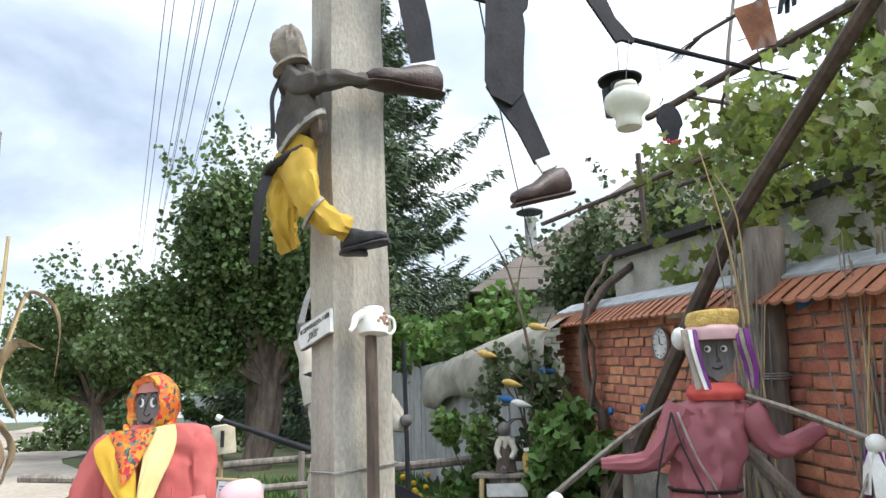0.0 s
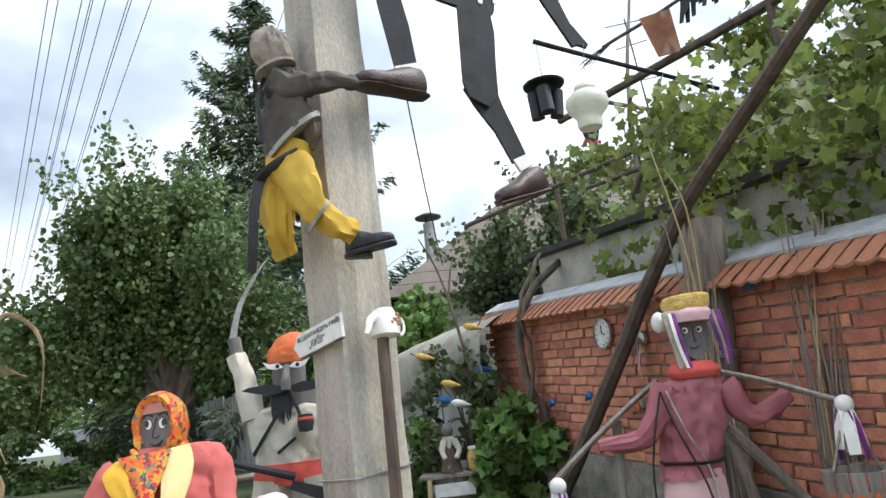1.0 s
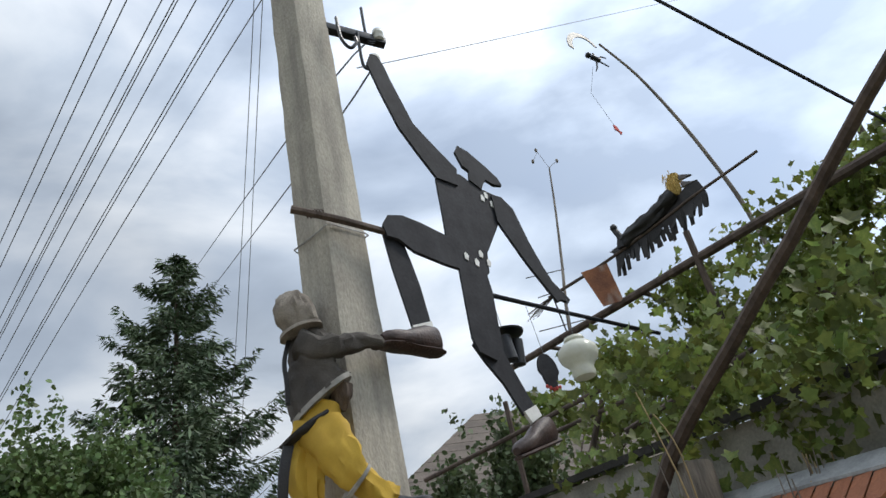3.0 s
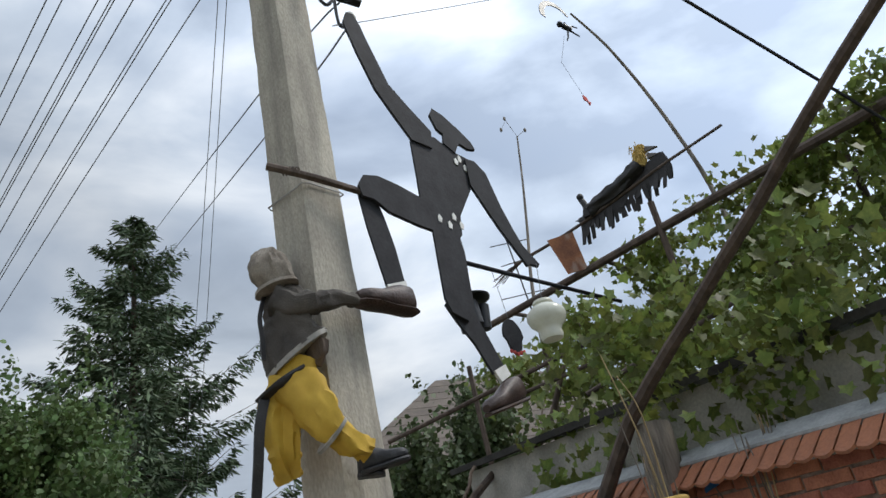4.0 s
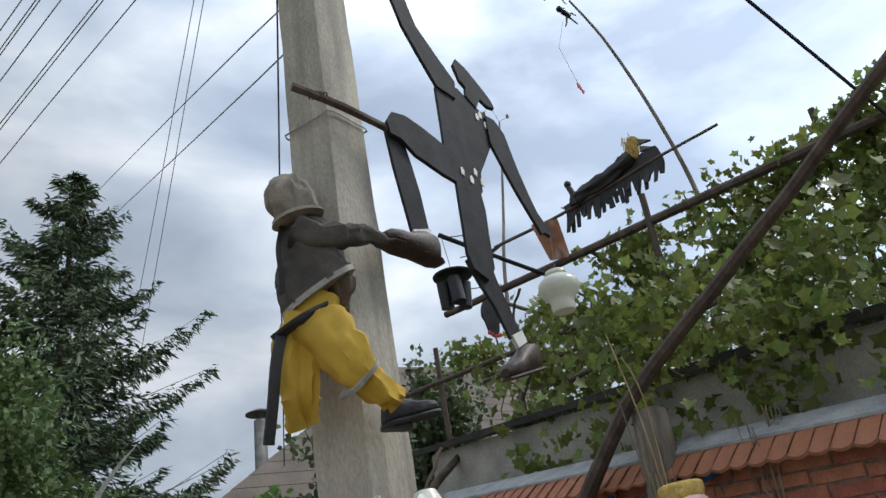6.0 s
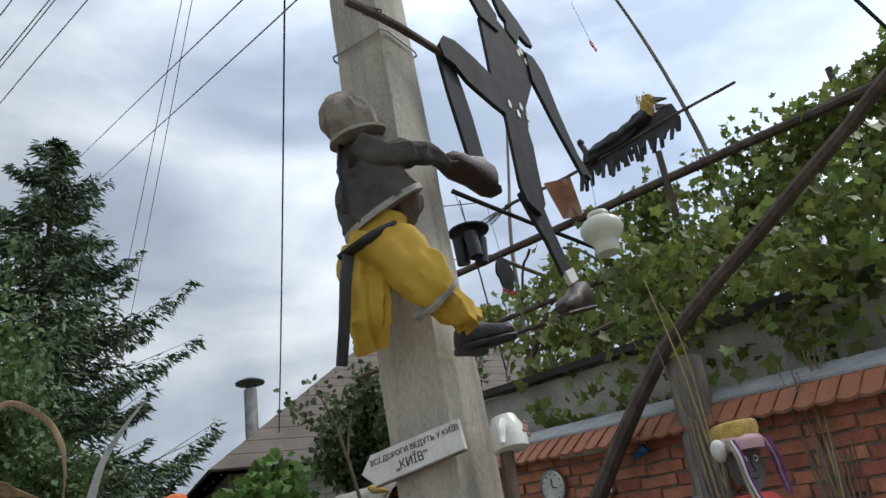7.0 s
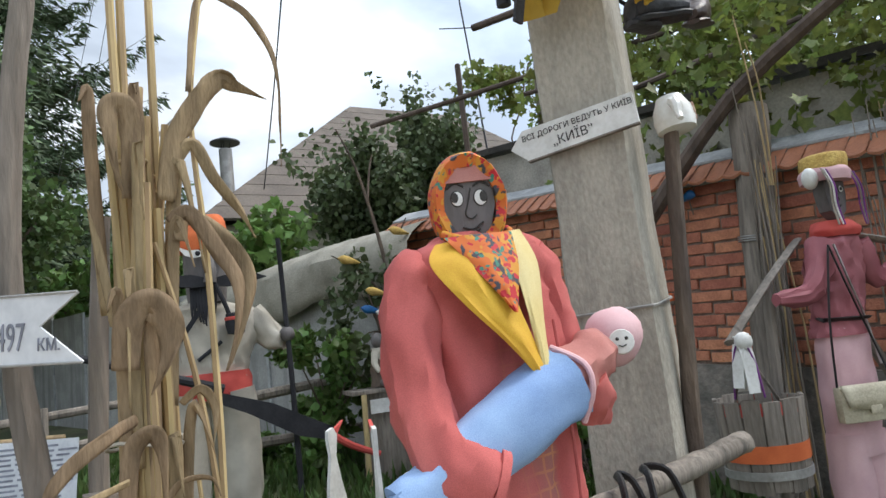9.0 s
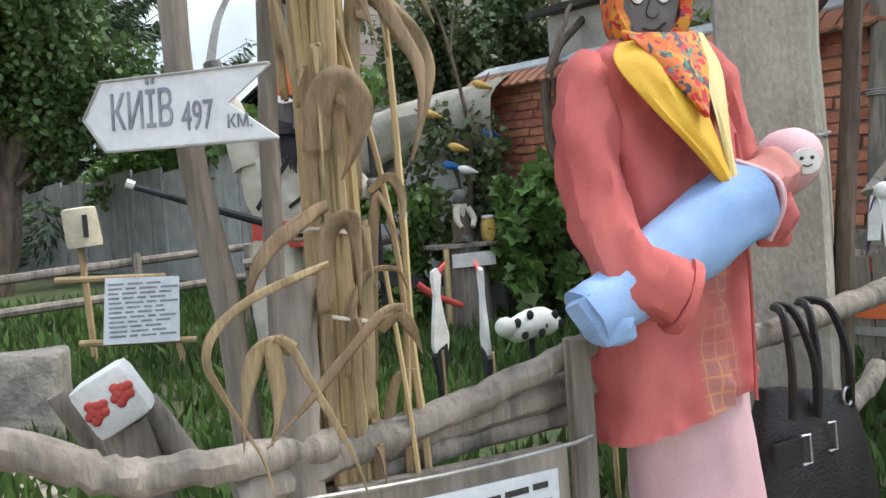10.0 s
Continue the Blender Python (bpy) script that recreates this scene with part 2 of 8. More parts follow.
M_PURSE = mat("cream_leather", (0.60, 0.54, 0.40), (0.48, 0.42, 0.30), 0.5, 10, 0.2, 120)
M_STEEL = mat("bright_metal", (0.6, 0.6, 0.6), None, 0.3, 10, 0.05, metal=0.9)
M_RUST = mat("rusty_sheet", (0.36, 0.15, 0.07), (0.20, 0.085, 0.05), 0.85, 6, 0.4, 60, streak=((0.52, 0.44, 0.37), (9, 9, 3), 0.8))
M_SHEET = mat("flat_slate_sheet", (0.38, 0.38, 0.36), (0.29, 0.29, 0.275), 0.85, 4, 0.25, 60, streak=((0.14, 0.14, 0.135), (9, 9, 0.7), 0.6), vary=0.06)
M_CANVAS = mat("grey_tarpaulin", (0.36, 0.335, 0.275), (0.24, 0.225, 0.18), 0.85, 5, 0.5, 80)
M_SILICATE = mat("pale_brick", (0.50, 0.46, 0.38), (0.36, 0.33, 0.27), 0.9, 7, 0.3, 70, vary=0.12)
M_PLASTER = mat("grey_plaster", (0.48, 0.45, 0.39), (0.33, 0.31, 0.27), 0.9, 4, 0.4, 60)
M_ROOF = mat("old_slate_roof", (0.155, 0.128, 0.105), (0.11, 0.09, 0.075), 0.9, 2, 0.4, 30)
M_DARKROOF = mat("dark_roof_felt", (0.06, 0.055, 0.05), None, 0.9, 5, 0.4, 40)
M_GALV = mat("galvanised", (0.42, 0.41, 0.39), (0.27, 0.26, 0.24), 0.5, 5, 0.2, 60, metal=0.4)
M_GRASSG = mat("grass_ground", (0.075, 0.105, 0.035), (0.055, 0.06, 0.03), 0.95, 1.6, 0.8, 25, streak=((0.14, 0.11, 0.075), (1.1, 1.1, 1.1), 0.6))
M_DIRT = mat("dusty_road", (0.42, 0.36, 0.29), (0.31, 0.26, 0.21), 0.95, 0.9, 0.5, 14, streak=((0.20, 0.18, 0.12), (0.5, 0.5, 0.5), 0.5))
M_GRASS = mat("grass_blades", (0.085, 0.15, 0.035), (0.05, 0.09, 0.022), 0.7, 1.5, 0.0, 20, vary=0.35, trans=0.25)
M_VINE = mat("vine_leaf", (0.225, 0.265, 0.065), (0.12, 0.165, 0.042), 0.5, 3, 0.1, 40, vary=0.45, trans=0.45)
M_TREELEAF = mat("tree_leaf", (0.125, 0.185, 0.06), (0.078, 0.125, 0.042), 0.5, 1.2, 0.0, 20, vary=0.4, trans=0.25)
M_SHRUBLEAF = mat("shrub_leaf", (0.115, 0.15, 0.065), (0.075, 0.105, 0.046), 0.55, 2, 0.0, 20, vary=0.4, trans=0.25)
M_IVY = mat("hedge_leaf", (0.14, 0.235, 0.06), (0.09, 0.16, 0.04), 0.5, 2, 0.0, 20, vary=0.4, trans=0.3)
M_NEEDLE = mat("spruce_needle", (0.098, 0.138, 0.066), (0.062, 0.094, 0.05), 0.7, 1.5, 0.0, 20, vary=0.4)
M_BLUE = mat("blue_plastic", (0.03, 0.16, 0.42), None, 0.4, 10, 0.0)
M_PAPER = mat("paper", (0.74, 0.75, 0.76), (0.62, 0.63, 0.65), 0.7, 9, 0.05)
M_BAR = mat("faded_print", (0.30, 0.31, 0.36), None, 0.8, 20, 0.0)
M_GREEN = mat("turquoise_paint", (0.04, 0.22, 0.20), (0.03, 0.15, 0.14), 0.6, 6, 0.2)
M_OLIVE = mat("olive_vehicle_paint", (0.06, 0.075, 0.055), None, 0.4, 6, 0.1)
M_GLASSDARK = mat("dark_window", (0.03, 0.035, 0.04), None, 0.08, 6, 0.0, spec=0.6)
M_FLOWER = mat("yellow_petals", (0.70, 0.42, 0.02), None, 0.6, 9, 0.0)
M_OPAL = mat("opal_glass", (0.80, 0.80, 0.70), (0.76, 0.76, 0.66), 0.22, 6, 0.0, trans=0.25)
M_TAPE = mat("grey_tape", (0.36, 0.34, 0.30), None, 0.6, 10, 0.1)

# ---------------------------------------------------------------- mesh helpers


def thing(name, label, category, loc=(0, 0, 0), group="", kind=""):
    ob = new(name)
    ob.location = loc
    ob.empty_display_size = 0.05
    return tagged(ob, label, category, group, kind)


def finish(name, bm, mats, smooth=True):
    me = bpy.data.meshes.new(name)
    bmesh.ops.recalc_face_normals(bm, faces=bm.faces)
    bm.to_mesh(me)
    bm.free()
    for m in mats if isinstance(mats, (list, tuple)) else [mats]:
        me.materials.append(m)
    if smooth:
        me.polygons.foreach_set("use_smooth", [True] * len(me.polygons))
        me.set_sharp_from_angle(angle=radians(38))
    return me


def part(name, bm, material, parent=None, label="", smooth=True):
    """Links a bmesh as one mesh object; its places are the world's, under a parent it is set back by the parent's place."""
    ob = new(name, finish(name, bm, material, smooth))
    if parent:
        ob.parent = parent
        p, off = parent, Vector()
        while p:
            off += p.location
            p = p.parent
        ob.data.transform(Matrix.Translation(-off))
    return tagged(ob, label) if label else ob


def solo(name, bm, material, label, category, group="", kind="", smooth=True):
    return tagged(part(name, bm, material, None, "", smooth), label, category, group, kind)


def ring(bm, c, u, v, n, rnd=0.0, square=1.0):
    out = []
    for i in range(n):
        a = 2 * math.pi * i / n
        ca, sa_ = math.cos(a), math.sin(a)
        if square != 1.0:
            ca, sa_ = math.copysign(abs(ca) ** square, ca), math.copysign(abs(sa_) ** square, sa_)
        k = 1 + rnd * (random.random() - 0.5)
        out.append(bm.verts.new(Vector(c) + Vector(u) * ca * k + Vector(v) * sa_ * k))
    return out


def skin(bm, rings, mi=0, caps=True, closed=True):
    faces = []
    for a, b in zip(rings, rings[1:]):
        n = len(a)
        for i in range(n if closed else n - 1):
            faces.append(bm.faces.new((a[i], a[(i + 1) % n], b[(i + 1) % n], b[i])))
    if caps and closed:
        faces.append(bm.faces.new(rings[0][::-1]))
        faces.append(bm.faces.new(rings[-1]))
    for f in faces:
        f.material_index = mi
    return faces


def smooth_line(pts, sub):
    """A Catmull-Rom line through pts."""
    pts = [Vector(p) for p in pts]
    out = []
    for i in range(len(pts) - 1):
        p0, p1, p2, p3 = pts[max(i - 1, 0)], pts[i], pts[i + 1], pts[min(i + 2, len(pts) - 1)]
        for k in range(sub):
            t = k / sub
            out.append(0.5 * (2 * p1 + (p2 - p0) * t + (2 * p0 - 5 * p1 + 4 * p2 - p3) * t * t + (3 * p1 - p0 - 3 * p2 + p3) * t ** 3))
    return out + [pts[-1]]


def tube(bm, pts, r0, r1=None, n=8, sub=1, rnd=0.0, wob=0.0, mi=0, flat=1.0, up=(0.1, 0.2, 1)):
    """A round bar along pts that tapers from r0 to r1; wob bends it, rnd roughens it."""
    r1 = r0 if r1 is None else r1
    line = smooth_line(pts, sub) if sub > 1 else [Vector(p) for p in pts]
    rings, m = [], len(line)
    side = None
    for i, p in enumerate(line):
        d = (line[min(i + 1, m - 1)] - line[max(i - 1, 0)]).normalized()
        if side is None:
            ref = Vector(up)
            side = d.cross(ref if abs(d.dot(ref.normalized())) < 0.95 else Vector((1, 0, 0))).normalized()
        side = (side - d * side.dot(d)).normalized()
        v = d.cross(side)
        rr = r0 + (r1 - r0) * i / (m - 1)
        if wob:
            p = p + Vector((random.uniform(-wob, wob), random.uniform(-wob, wob), random.uniform(-wob, wob))) * (0 < i < m - 1)
        rings.append(ring(bm, p, side * rr, v * rr * flat, n, rnd))
    return skin(bm, rings, mi)


def box(bm, c, s, rot=None, mi=0, bevel=0.0):
    """A block of size s about c."""
    m = Matrix.Translation(c) @ (rot.to_4x4() if rot else Matrix()) @ Matrix.Diagonal((*s, 1))
    g = bmesh.ops.create_cube(bm, size=1, matrix=m)
    fs = {f for v in g["verts"] for f in v.link_faces}
    for f in fs:
        f.material_index = mi
    if bevel:
        es = list({e for v in g["verts"] for e in v.link_edges})
        made = bmesh.ops.bevel(bm, geom=es, offset=bevel, segments=2, affect="EDGES", profile=0.6)
        for f in made["faces"]:
            f.material_index = mi


def plate(bm, outline, thick, m, mi=0):
    """A board of the given outline (in its own x and z), extruded by thick along y, at the pose m."""
    a = [bm.verts.new(m @ Vector((x, -thick / 2, z))) for x, z in outline]
    b = [bm.verts.new(m @ Vector((x, thick / 2, z))) for x, z in outline]
    skin(bm, [a, b], mi)


def lathe(bm, profile, m, n=20, mi=0):
    rings = [ring(bm, m @ Vector((0, 0, z)), m.to_3x3() @ Vector((r, 0, 0)), m.to_3x3() @ Vector((0, r, 0)), n) for r, z in profile]
    return skin(bm, rings, mi)


def cloth(bm, rings_in, n=28, mi=0, fold=0.006, freq=3.0, seed=0, square=1.0, sub=7):
    """A draped body lofted through (centre, half width vector, half depth vector); folds run along it."""
    n, fold = int(n * 1.5), fold * 1.25
    cs = smooth_line([r_[0] for r_ in rings_in], sub)
    us = smooth_line([r_[1] for r_ in rings_in], sub)
    vs = smooth_line([r_[2] for r_ in rings_in], sub)
    rings = [ring(bm, c, u, v, n, 0, square) for c, u, v in zip(cs, us, vs)]
    for j, (rg, c) in enumerate(zip(rings, cs)):
        for i, vt in enumerate(rg):
            d = (vt.co - c)
            if d.length > 1e-6:
                q = Vector((3.1 * math.cos(6.283 * i / n), 3.1 * math.sin(6.283 * i / n), seed * 7.3)) * freq * 0.5
                k = 0.55 * noise.noise(q * 0.5 + vt.co * 5) + 0.9 * noise.noise(Vector((vt.co.x * 17, vt.co.y * 17, vt.co.z * 9 + vt.co.x * 12)) + Vector((seed, 0, 0))) - 0.9 * abs(noise.noise(vt.co * 11 + Vector((0, seed, 0))))
                k += 0.5 * (0.4 - abs(noise.noise(Vector((vt.co.x * 26 + vt.co.z * 9, vt.co.y * 26, vt.co.z * 15 - vt.co.x * 8 + seed)))) * 2.2)
                vt.co += d.normalized() * fold * 0.85 * k
    return skin(bm, rings, mi)


def ball(bm, c, r, mi=0, n=12):
    g = bmesh.ops.create_uvsphere(bm, u_segments=n, v_segments=max(6, n * 2 // 3), radius=1, matrix=Matrix.Translation(c) @ Matrix.Diagonal((*(r if isinstance(r, tuple) else (r, r, r)), 1)))
    for v in g["verts"]:
        for f in v.link_faces:
            f.material_index = mi


def frame_to(d, up=(0, 0, 1)):
    """A turn whose z points along d."""
    z = Vector(d).normalized()
    x = Vector(up).cross(z)
    x = Vector((1, 0, 0)) if x.length < 1e-4 else x.normalized()
    return Matrix((x, z.cross(x), z)).transposed()


LEAF_SHAPES = {
    "tree": [(0, 0), (0.32, 0.25), (0.38, 0.55), (0, 1.0), (-0.38, 0.55), (-0.32, 0.25)],
    "vine": [(0, 0.05), (0.5, -0.05), (0.42, 0.35), (0.62, 0.6), (0.26, 0.68), (0, 1.05), (-0.26, 0.68), (-0.62, 0.6), (-0.42, 0.35), (-0.5, -0.05)],
    "needle": [(0, 0), (0.12, 0.4), (0, 1.0), (-0.12, 0.4)],
}


def leaf_mesh(name, places, size, material, shape="tree", hang=0.5, spread=0.35, dirs=None):
    """Many small leaves at the places given, as one mesh; hang tips them down."""
    P0 = np.asarray(places, float)
    n = len(P0)
    rng = np.random.default_rng(abs(sum(map(ord, name))) + n)
    sh = np.array(LEAF_SHAPES[shape])
    k = len(sh)
    s = size * (1 - spread + 2 * spread * rng.random(n))
    d = rng.normal(size=(n, 3)) if dirs is None else np.asarray(dirs) + rng.normal(size=(n, 3)) * 0.35
    d[:, 2] -= hang
    d /= np.linalg.norm(d, axis=1)[:, None]
    q = rng.normal(size=(n, 3))
    w = np.cross(d, q)
    w /= np.linalg.norm(w, axis=1)[:, None]
    nn = np.cross(d, w)
    V = P0[:, None] + s[:, None, None] * (sh[None, :, 0, None] * w[:, None] + sh[None, :, 1, None] * d[:, None] + (np.abs(sh[:, 0]) * 0.35)[None, :, None] * nn[:, None])
    me = bpy.data.meshes.new(name)
    me.vertices.add(n * k)
    me.vertices.foreach_set("co", V.reshape(-1))
    me.loops.add(n * k)
    me.loops.foreach_set("vertex_index", np.arange(n * k, dtype=np.int32))
    me.polygons.add(n)
    me.polygons.foreach_set("loop_start", np.arange(0, n * k, k, dtype=np.int32))
    me.polygons.foreach_set("loop_total", np.full(n, k, dtype=np.int32))
    me.materials.append(material)
    me.update(calc_edges=True)
    return me


def leaf_part(name, places, size, material, parent, label="", shape="tree", hang=0.5, dirs=None):
    off = np.array(parent.location)
    ob = new(name, leaf_mesh(name, np.asarray(places) - off, size, material, shape, hang, 0.35, dirs))
    ob.parent = parent
    return tagged(ob, label)

# ---------------------------------------------------------------- ground and road


def ground_z(x, y):
    t = min(max((y - 0.5) / 4.0, 0), 1)
    far = min(max((y - 4.5) / 8.5, 0), 1)
    return 0.08 + 0.27 * t * t * (3 - 2 * t) + 0.45 * far + 0.035 * noise.noise(Vector((x * 0.6, y * 0.6, 0))) * (1 if abs(x) < 15 and -5 < y < 25 else 0)


def grid_sheet(name, xs, ys, zf, material, label, category):
    bm = bmesh.new()
    vs = [[bm.verts.new((x, y, zf(x, y))) for x in xs] for y in ys]
    for a, b in zip(vs, vs[1:]):
        for i in range(len(xs) - 1):
            bm.faces.new((a[i], a[i + 1], b[i + 1], b[i]))
    return solo(name, bm, material, label, category, kind="structure")


def steps(lo, hi, fine_lo, fine_hi, d):
    mid = list(np.arange(fine_lo, fine_hi + 1e-6, d))
    return [lo, lo / 2, lo / 5, lo / 12] + mid + [hi / 12, hi / 5, hi / 2, hi]


grid_sheet("ground", steps(-600, 600, -14, 14, 0.5), steps(-600, 900, -6, 26, 0.5), ground_z, M_GRASSG, "uneven grassy ground with bare patches", "ground")
bm = bmesh.new()
ROAD_DIR = Vector((-0.45, 0.89, 0))
ROAD_SIDE = Vector((0.89, 0.45, 0))
prev = None
for k in range(60):
    s = -8 + k * 1.2 + max(0, k - 40) * 4
    c = Vector((-4.6, 3.0, 0)) + ROAD_DIR * s
    w0, w1 = -3.4 + 0.3 * math.sin(k * 0.7), 2.6 + 0.25 * math.sin(k * 1.1)
    row = []
    for j in range(7):
        p = c + ROAD_SIDE * (w0 + (w1 - w0) * j / 6)
        row.append(bm.verts.new((p.x, p.y, ground_z(p.x, p.y) + 0.012 + (0.03 if 0 < j < 6 else 0))))
    if prev:
        for i in range(6):
            bm.faces.new((prev[i], prev[i + 1], row[i + 1], row[i]))
    prev = row
solo("road", bm, M_DIRT, "dusty unpaved village road", "road", kind="structure")
bm = bmesh.new()
prev = None
for k in range(14):
    x = -13 + k
    row = [bm.verts.new((x, 19.6 + 0.3 * math.sin(k) + j * 1.1, ground_z(x, 20) + 0.06)) for j in range(4)]
    if prev:
        for i in range(3):
            bm.faces.new((prev[i], row[i], row[i + 1], prev[i + 1]))
    prev = row
solo("side_road", bm, M_DIRT, "dirt side track joining the road", "road", kind="structure")

# ---------------------------------------------------------------- brick wall with its tiled coping
WALL_DIR = Vector((-0.182, 0.9833, 0))
WALL_N = Vector((-0.9833, -0.182, 0))
WALL_O = Vector((1.58, 3.86, 0))
SLOPE = 0.082


def wall_at(s, z, out=0.0):
    """A point of the wall's face: s along it, z its height over the sloping base, out from the face."""
    p = WALL_O + WALL_DIR * s + WALL_N * out
    return Vector((p.x, p.y, z + SLOPE * s))


S0, S1 = -4.2, 2.68
wall = thing("wall_brick", "red brick boundary wall on a rubble stone plinth", "wall", kind="structure")
bm = bmesh.new()


def wall_block(bm, s0, s1, z0, z1, o0, o1):
    a = [bm.verts.new(wall_at(s0, z, o)) for z, o in ((z0, o0), (z1, o0), (z1, o1), (z0, o1))]
    b = [bm.verts.new(wall_at(s1, z, o)) for z, o in ((z0, o0), (z1, o0), (z1, o1), (z0, o1))]
    skin(bm, [a, b])


wall_block(bm, S0, S1, 1.02, 2.10, -0.25, -0.012)
part("mortar", bm, M_MORTAR, wall, "pale sunken mortar", smooth=False)
bm = bmesh.new()
wall_block(bm, S0, S1 + 0.03, -0.6, 1.02, -0.28, 0.03)
bmesh.ops.subdivide_edges(bm, edges=bm.edges[:], cuts=14, use_grid_fill=True)
for v in bm.verts:
    v.co += WALL_N * 0.05 * noise.noise(v.co * 5)
part("stone_plinth", bm, M_STONE, wall, "rubble stone plinth")
bm = bmesh.new()
wall_block(bm, S0, S1 + 0.05, 2.05, 2.17, -0.30, 0.012)
a = [bm.verts.new(wall_at(S0, z, o)) for z, o in ((2.165, 0.02), (2.18, 0.02), (2.26, -0.14), (2.245, -0.14))]
b = [bm.verts.new(wall_at(S1 + 0.05, z, o)) for z, o in ((2.165, 0.02), (2.18, 0.02), (2.26, -0.14), (2.245, -0.14))]
skin(bm, [a, b])
part("coping_core", bm, M_WHITEBOARD, wall, "pale slate strip on the wall top", smooth=False)
# scalloped terracotta eave tiles
eave_me = None
k = 0
s = S0
while s < S1 + 0.04:
    if eave_me is None:
        bm = bmesh.new()
        n = 4
        top = [bm.verts.new((0.098 * (i / n - 0.5), 0, 0)) for i in range(n + 1)]
        low = [bm.verts.new((0.098 * (i / n - 0.5), 0.15, -0.105 - 0.016 * math.sin(math.pi * i / n))) for i in range(n + 1)]
        low2 = [bm.verts.new(v.co + Vector((0, -0.004, -0.014))) for v in low]
        top2 = [bm.verts.new(v.co + Vector((0, -0.01, -0.02))) for v in top]
        skin(bm, [top, low, low2, top2], closed=False)
        eave_me = finish("eave_tile", bm, M_EAVE)
    ob = new("eave_tile", eave_me)
    ob.parent = wall
    ob.matrix_local = Matrix.Translation(wall_at(s, 2.165, 0.015)) @ Matrix((-WALL_DIR, WALL_N, Vector((0, 0, 1)))).transposed().to_4x4() @ pose(0, 0, 0, random.uniform(-0.8, 0.8), 0, 0)
    s += 0.0985
    k += 1
BRICK_W, BRICK_H = 0.25, 0.0685


def bricks_of(wall_ob, s0, s1, z0, z1):
    bm = bmesh.new()
    box(bm, (0, 0, 0), (BRICK_W - 0.014, 0.03, BRICK_H - 0.013), bevel=0.004)
    bme = finish("brick", bm, M_BRICK)
    bm = bmesh.new()
    box(bm, (0, 0, 0), (0.11, 0.03, BRICK_H - 0.013), bevel=0.004)
    bmh = finish("brick", bm, M_BRICK)
    turn = Matrix((-WALL_DIR - Vector((0, 0, SLOPE)), WALL_N, Vector((0, 0, 1)))).transposed().to_4x4()
    rows = int((z1 - z0) / BRICK_H)
    for j in range(rows):
        s_ = s0 - (0.125 if j % 2 else 0) + (0.06 if j % 3 == 0 else 0)
        while s_ < s1 - 0.1:
            ob = new("brick", bme)
            ob.parent = wall_ob
            ob.matrix_local = Matrix.Translation(wall_at(s_ + 0.125, z0 + (j + 0.5) * BRICK_H, -0.012 + random.uniform(-0.004, 0.004))) @ turn @ pose(0, 0, 0, random.uniform(-1, 1), random.uniform(-0.6, 0.6), random.uniform(-1, 1))
            s_ += BRICK_W


# upper shed wall and roof behind the coping
shed = thing("shed", "low plastered shed with a dark felt roof behind the brick wall", "shed", (2.2, 4.6, 0.2))
bm = bmesh.new()
for s0, s1 in ((-4.2, 2.2),):
    a = [bm.verts.new(wall_at(s0, z, o)) for z, o in ((0.2, -0.36), (2.62, -0.36), (2.62, -0.5), (0.2, -0.5))]
    b = [bm.verts.new(wall_at(s1, z, o)) for z, o in ((0.2, -0.36), (2.62, -0.36), (2.62, -0.5), (0.2, -0.5))]
    skin(bm, [a, b])
part("wall", bm, M_PLASTER, shed, "stained plaster wall", smooth=False)
bm = bmesh.new()
a = [bm.verts.new(wall_at(-4.4, z, o)) for z, o in ((2.63, -0.26), (2.68, -0.26), (3.35, -3.6), (3.3, -3.6))]
b = [bm.verts.new(wall_at(2.35, z, o)) for z, o in ((2.63, -0.26), (2.68, -0.26), (3.35, -3.6), (3.3, -3.6))]
skin(bm, [a, b])
part("roof", bm, M_DARKROOF, shed, "dark felt roof", smooth=False)

# ---------------------------------------------------------------- grey sheet fence with tarpaulin
FENCE_A, FENCE_B = Vector((0.95, 6.1, 0)), Vector((-4.2, 20.5, 0))
fd = (FENCE_B - FENCE_A).normalized()
fn = Vector((-fd.y, fd.x, 0))
if fn.x > 0:
    fn = -fn
fence = thing("sheet_fence", "grey flat sheet fence with pale cover strips", "fence", (-0.5, 9.5, 0.3))
L = (FENCE_B - FENCE_A).length
n = int(L / 0.95)
for i in range(n):
    c = FENCE_A + fd * (L * (i + 0.5) / n)
    rot = Matrix((fd, fn, Vector((0, 0, 1)))).transposed()
    bm = bmesh.new()
    top = 2.05 + 0.05 * math.sin(i * 2.1) + 0.03 * i
    box(bm, (c.x, c.y, (top + 0.2) / 2), (L / n - 0.03, 0.02, top - 0.2), rot)
    part("fence_panel", bm, M_SHEET, fence, smooth=False)
    p = FENCE_A + fd * (L * i / n)
    bm = bmesh.new()
    box(bm, (p.x + fn.x * 0.015, p.y + fn.y * 0.015, (top + 0.2) / 2), (0.035, 0.03, top - 0.2), rot)
    part("cover_strip", bm, M_WHITEBOARD, fence, smooth=False)
tarp = bmesh.new()
rows = []
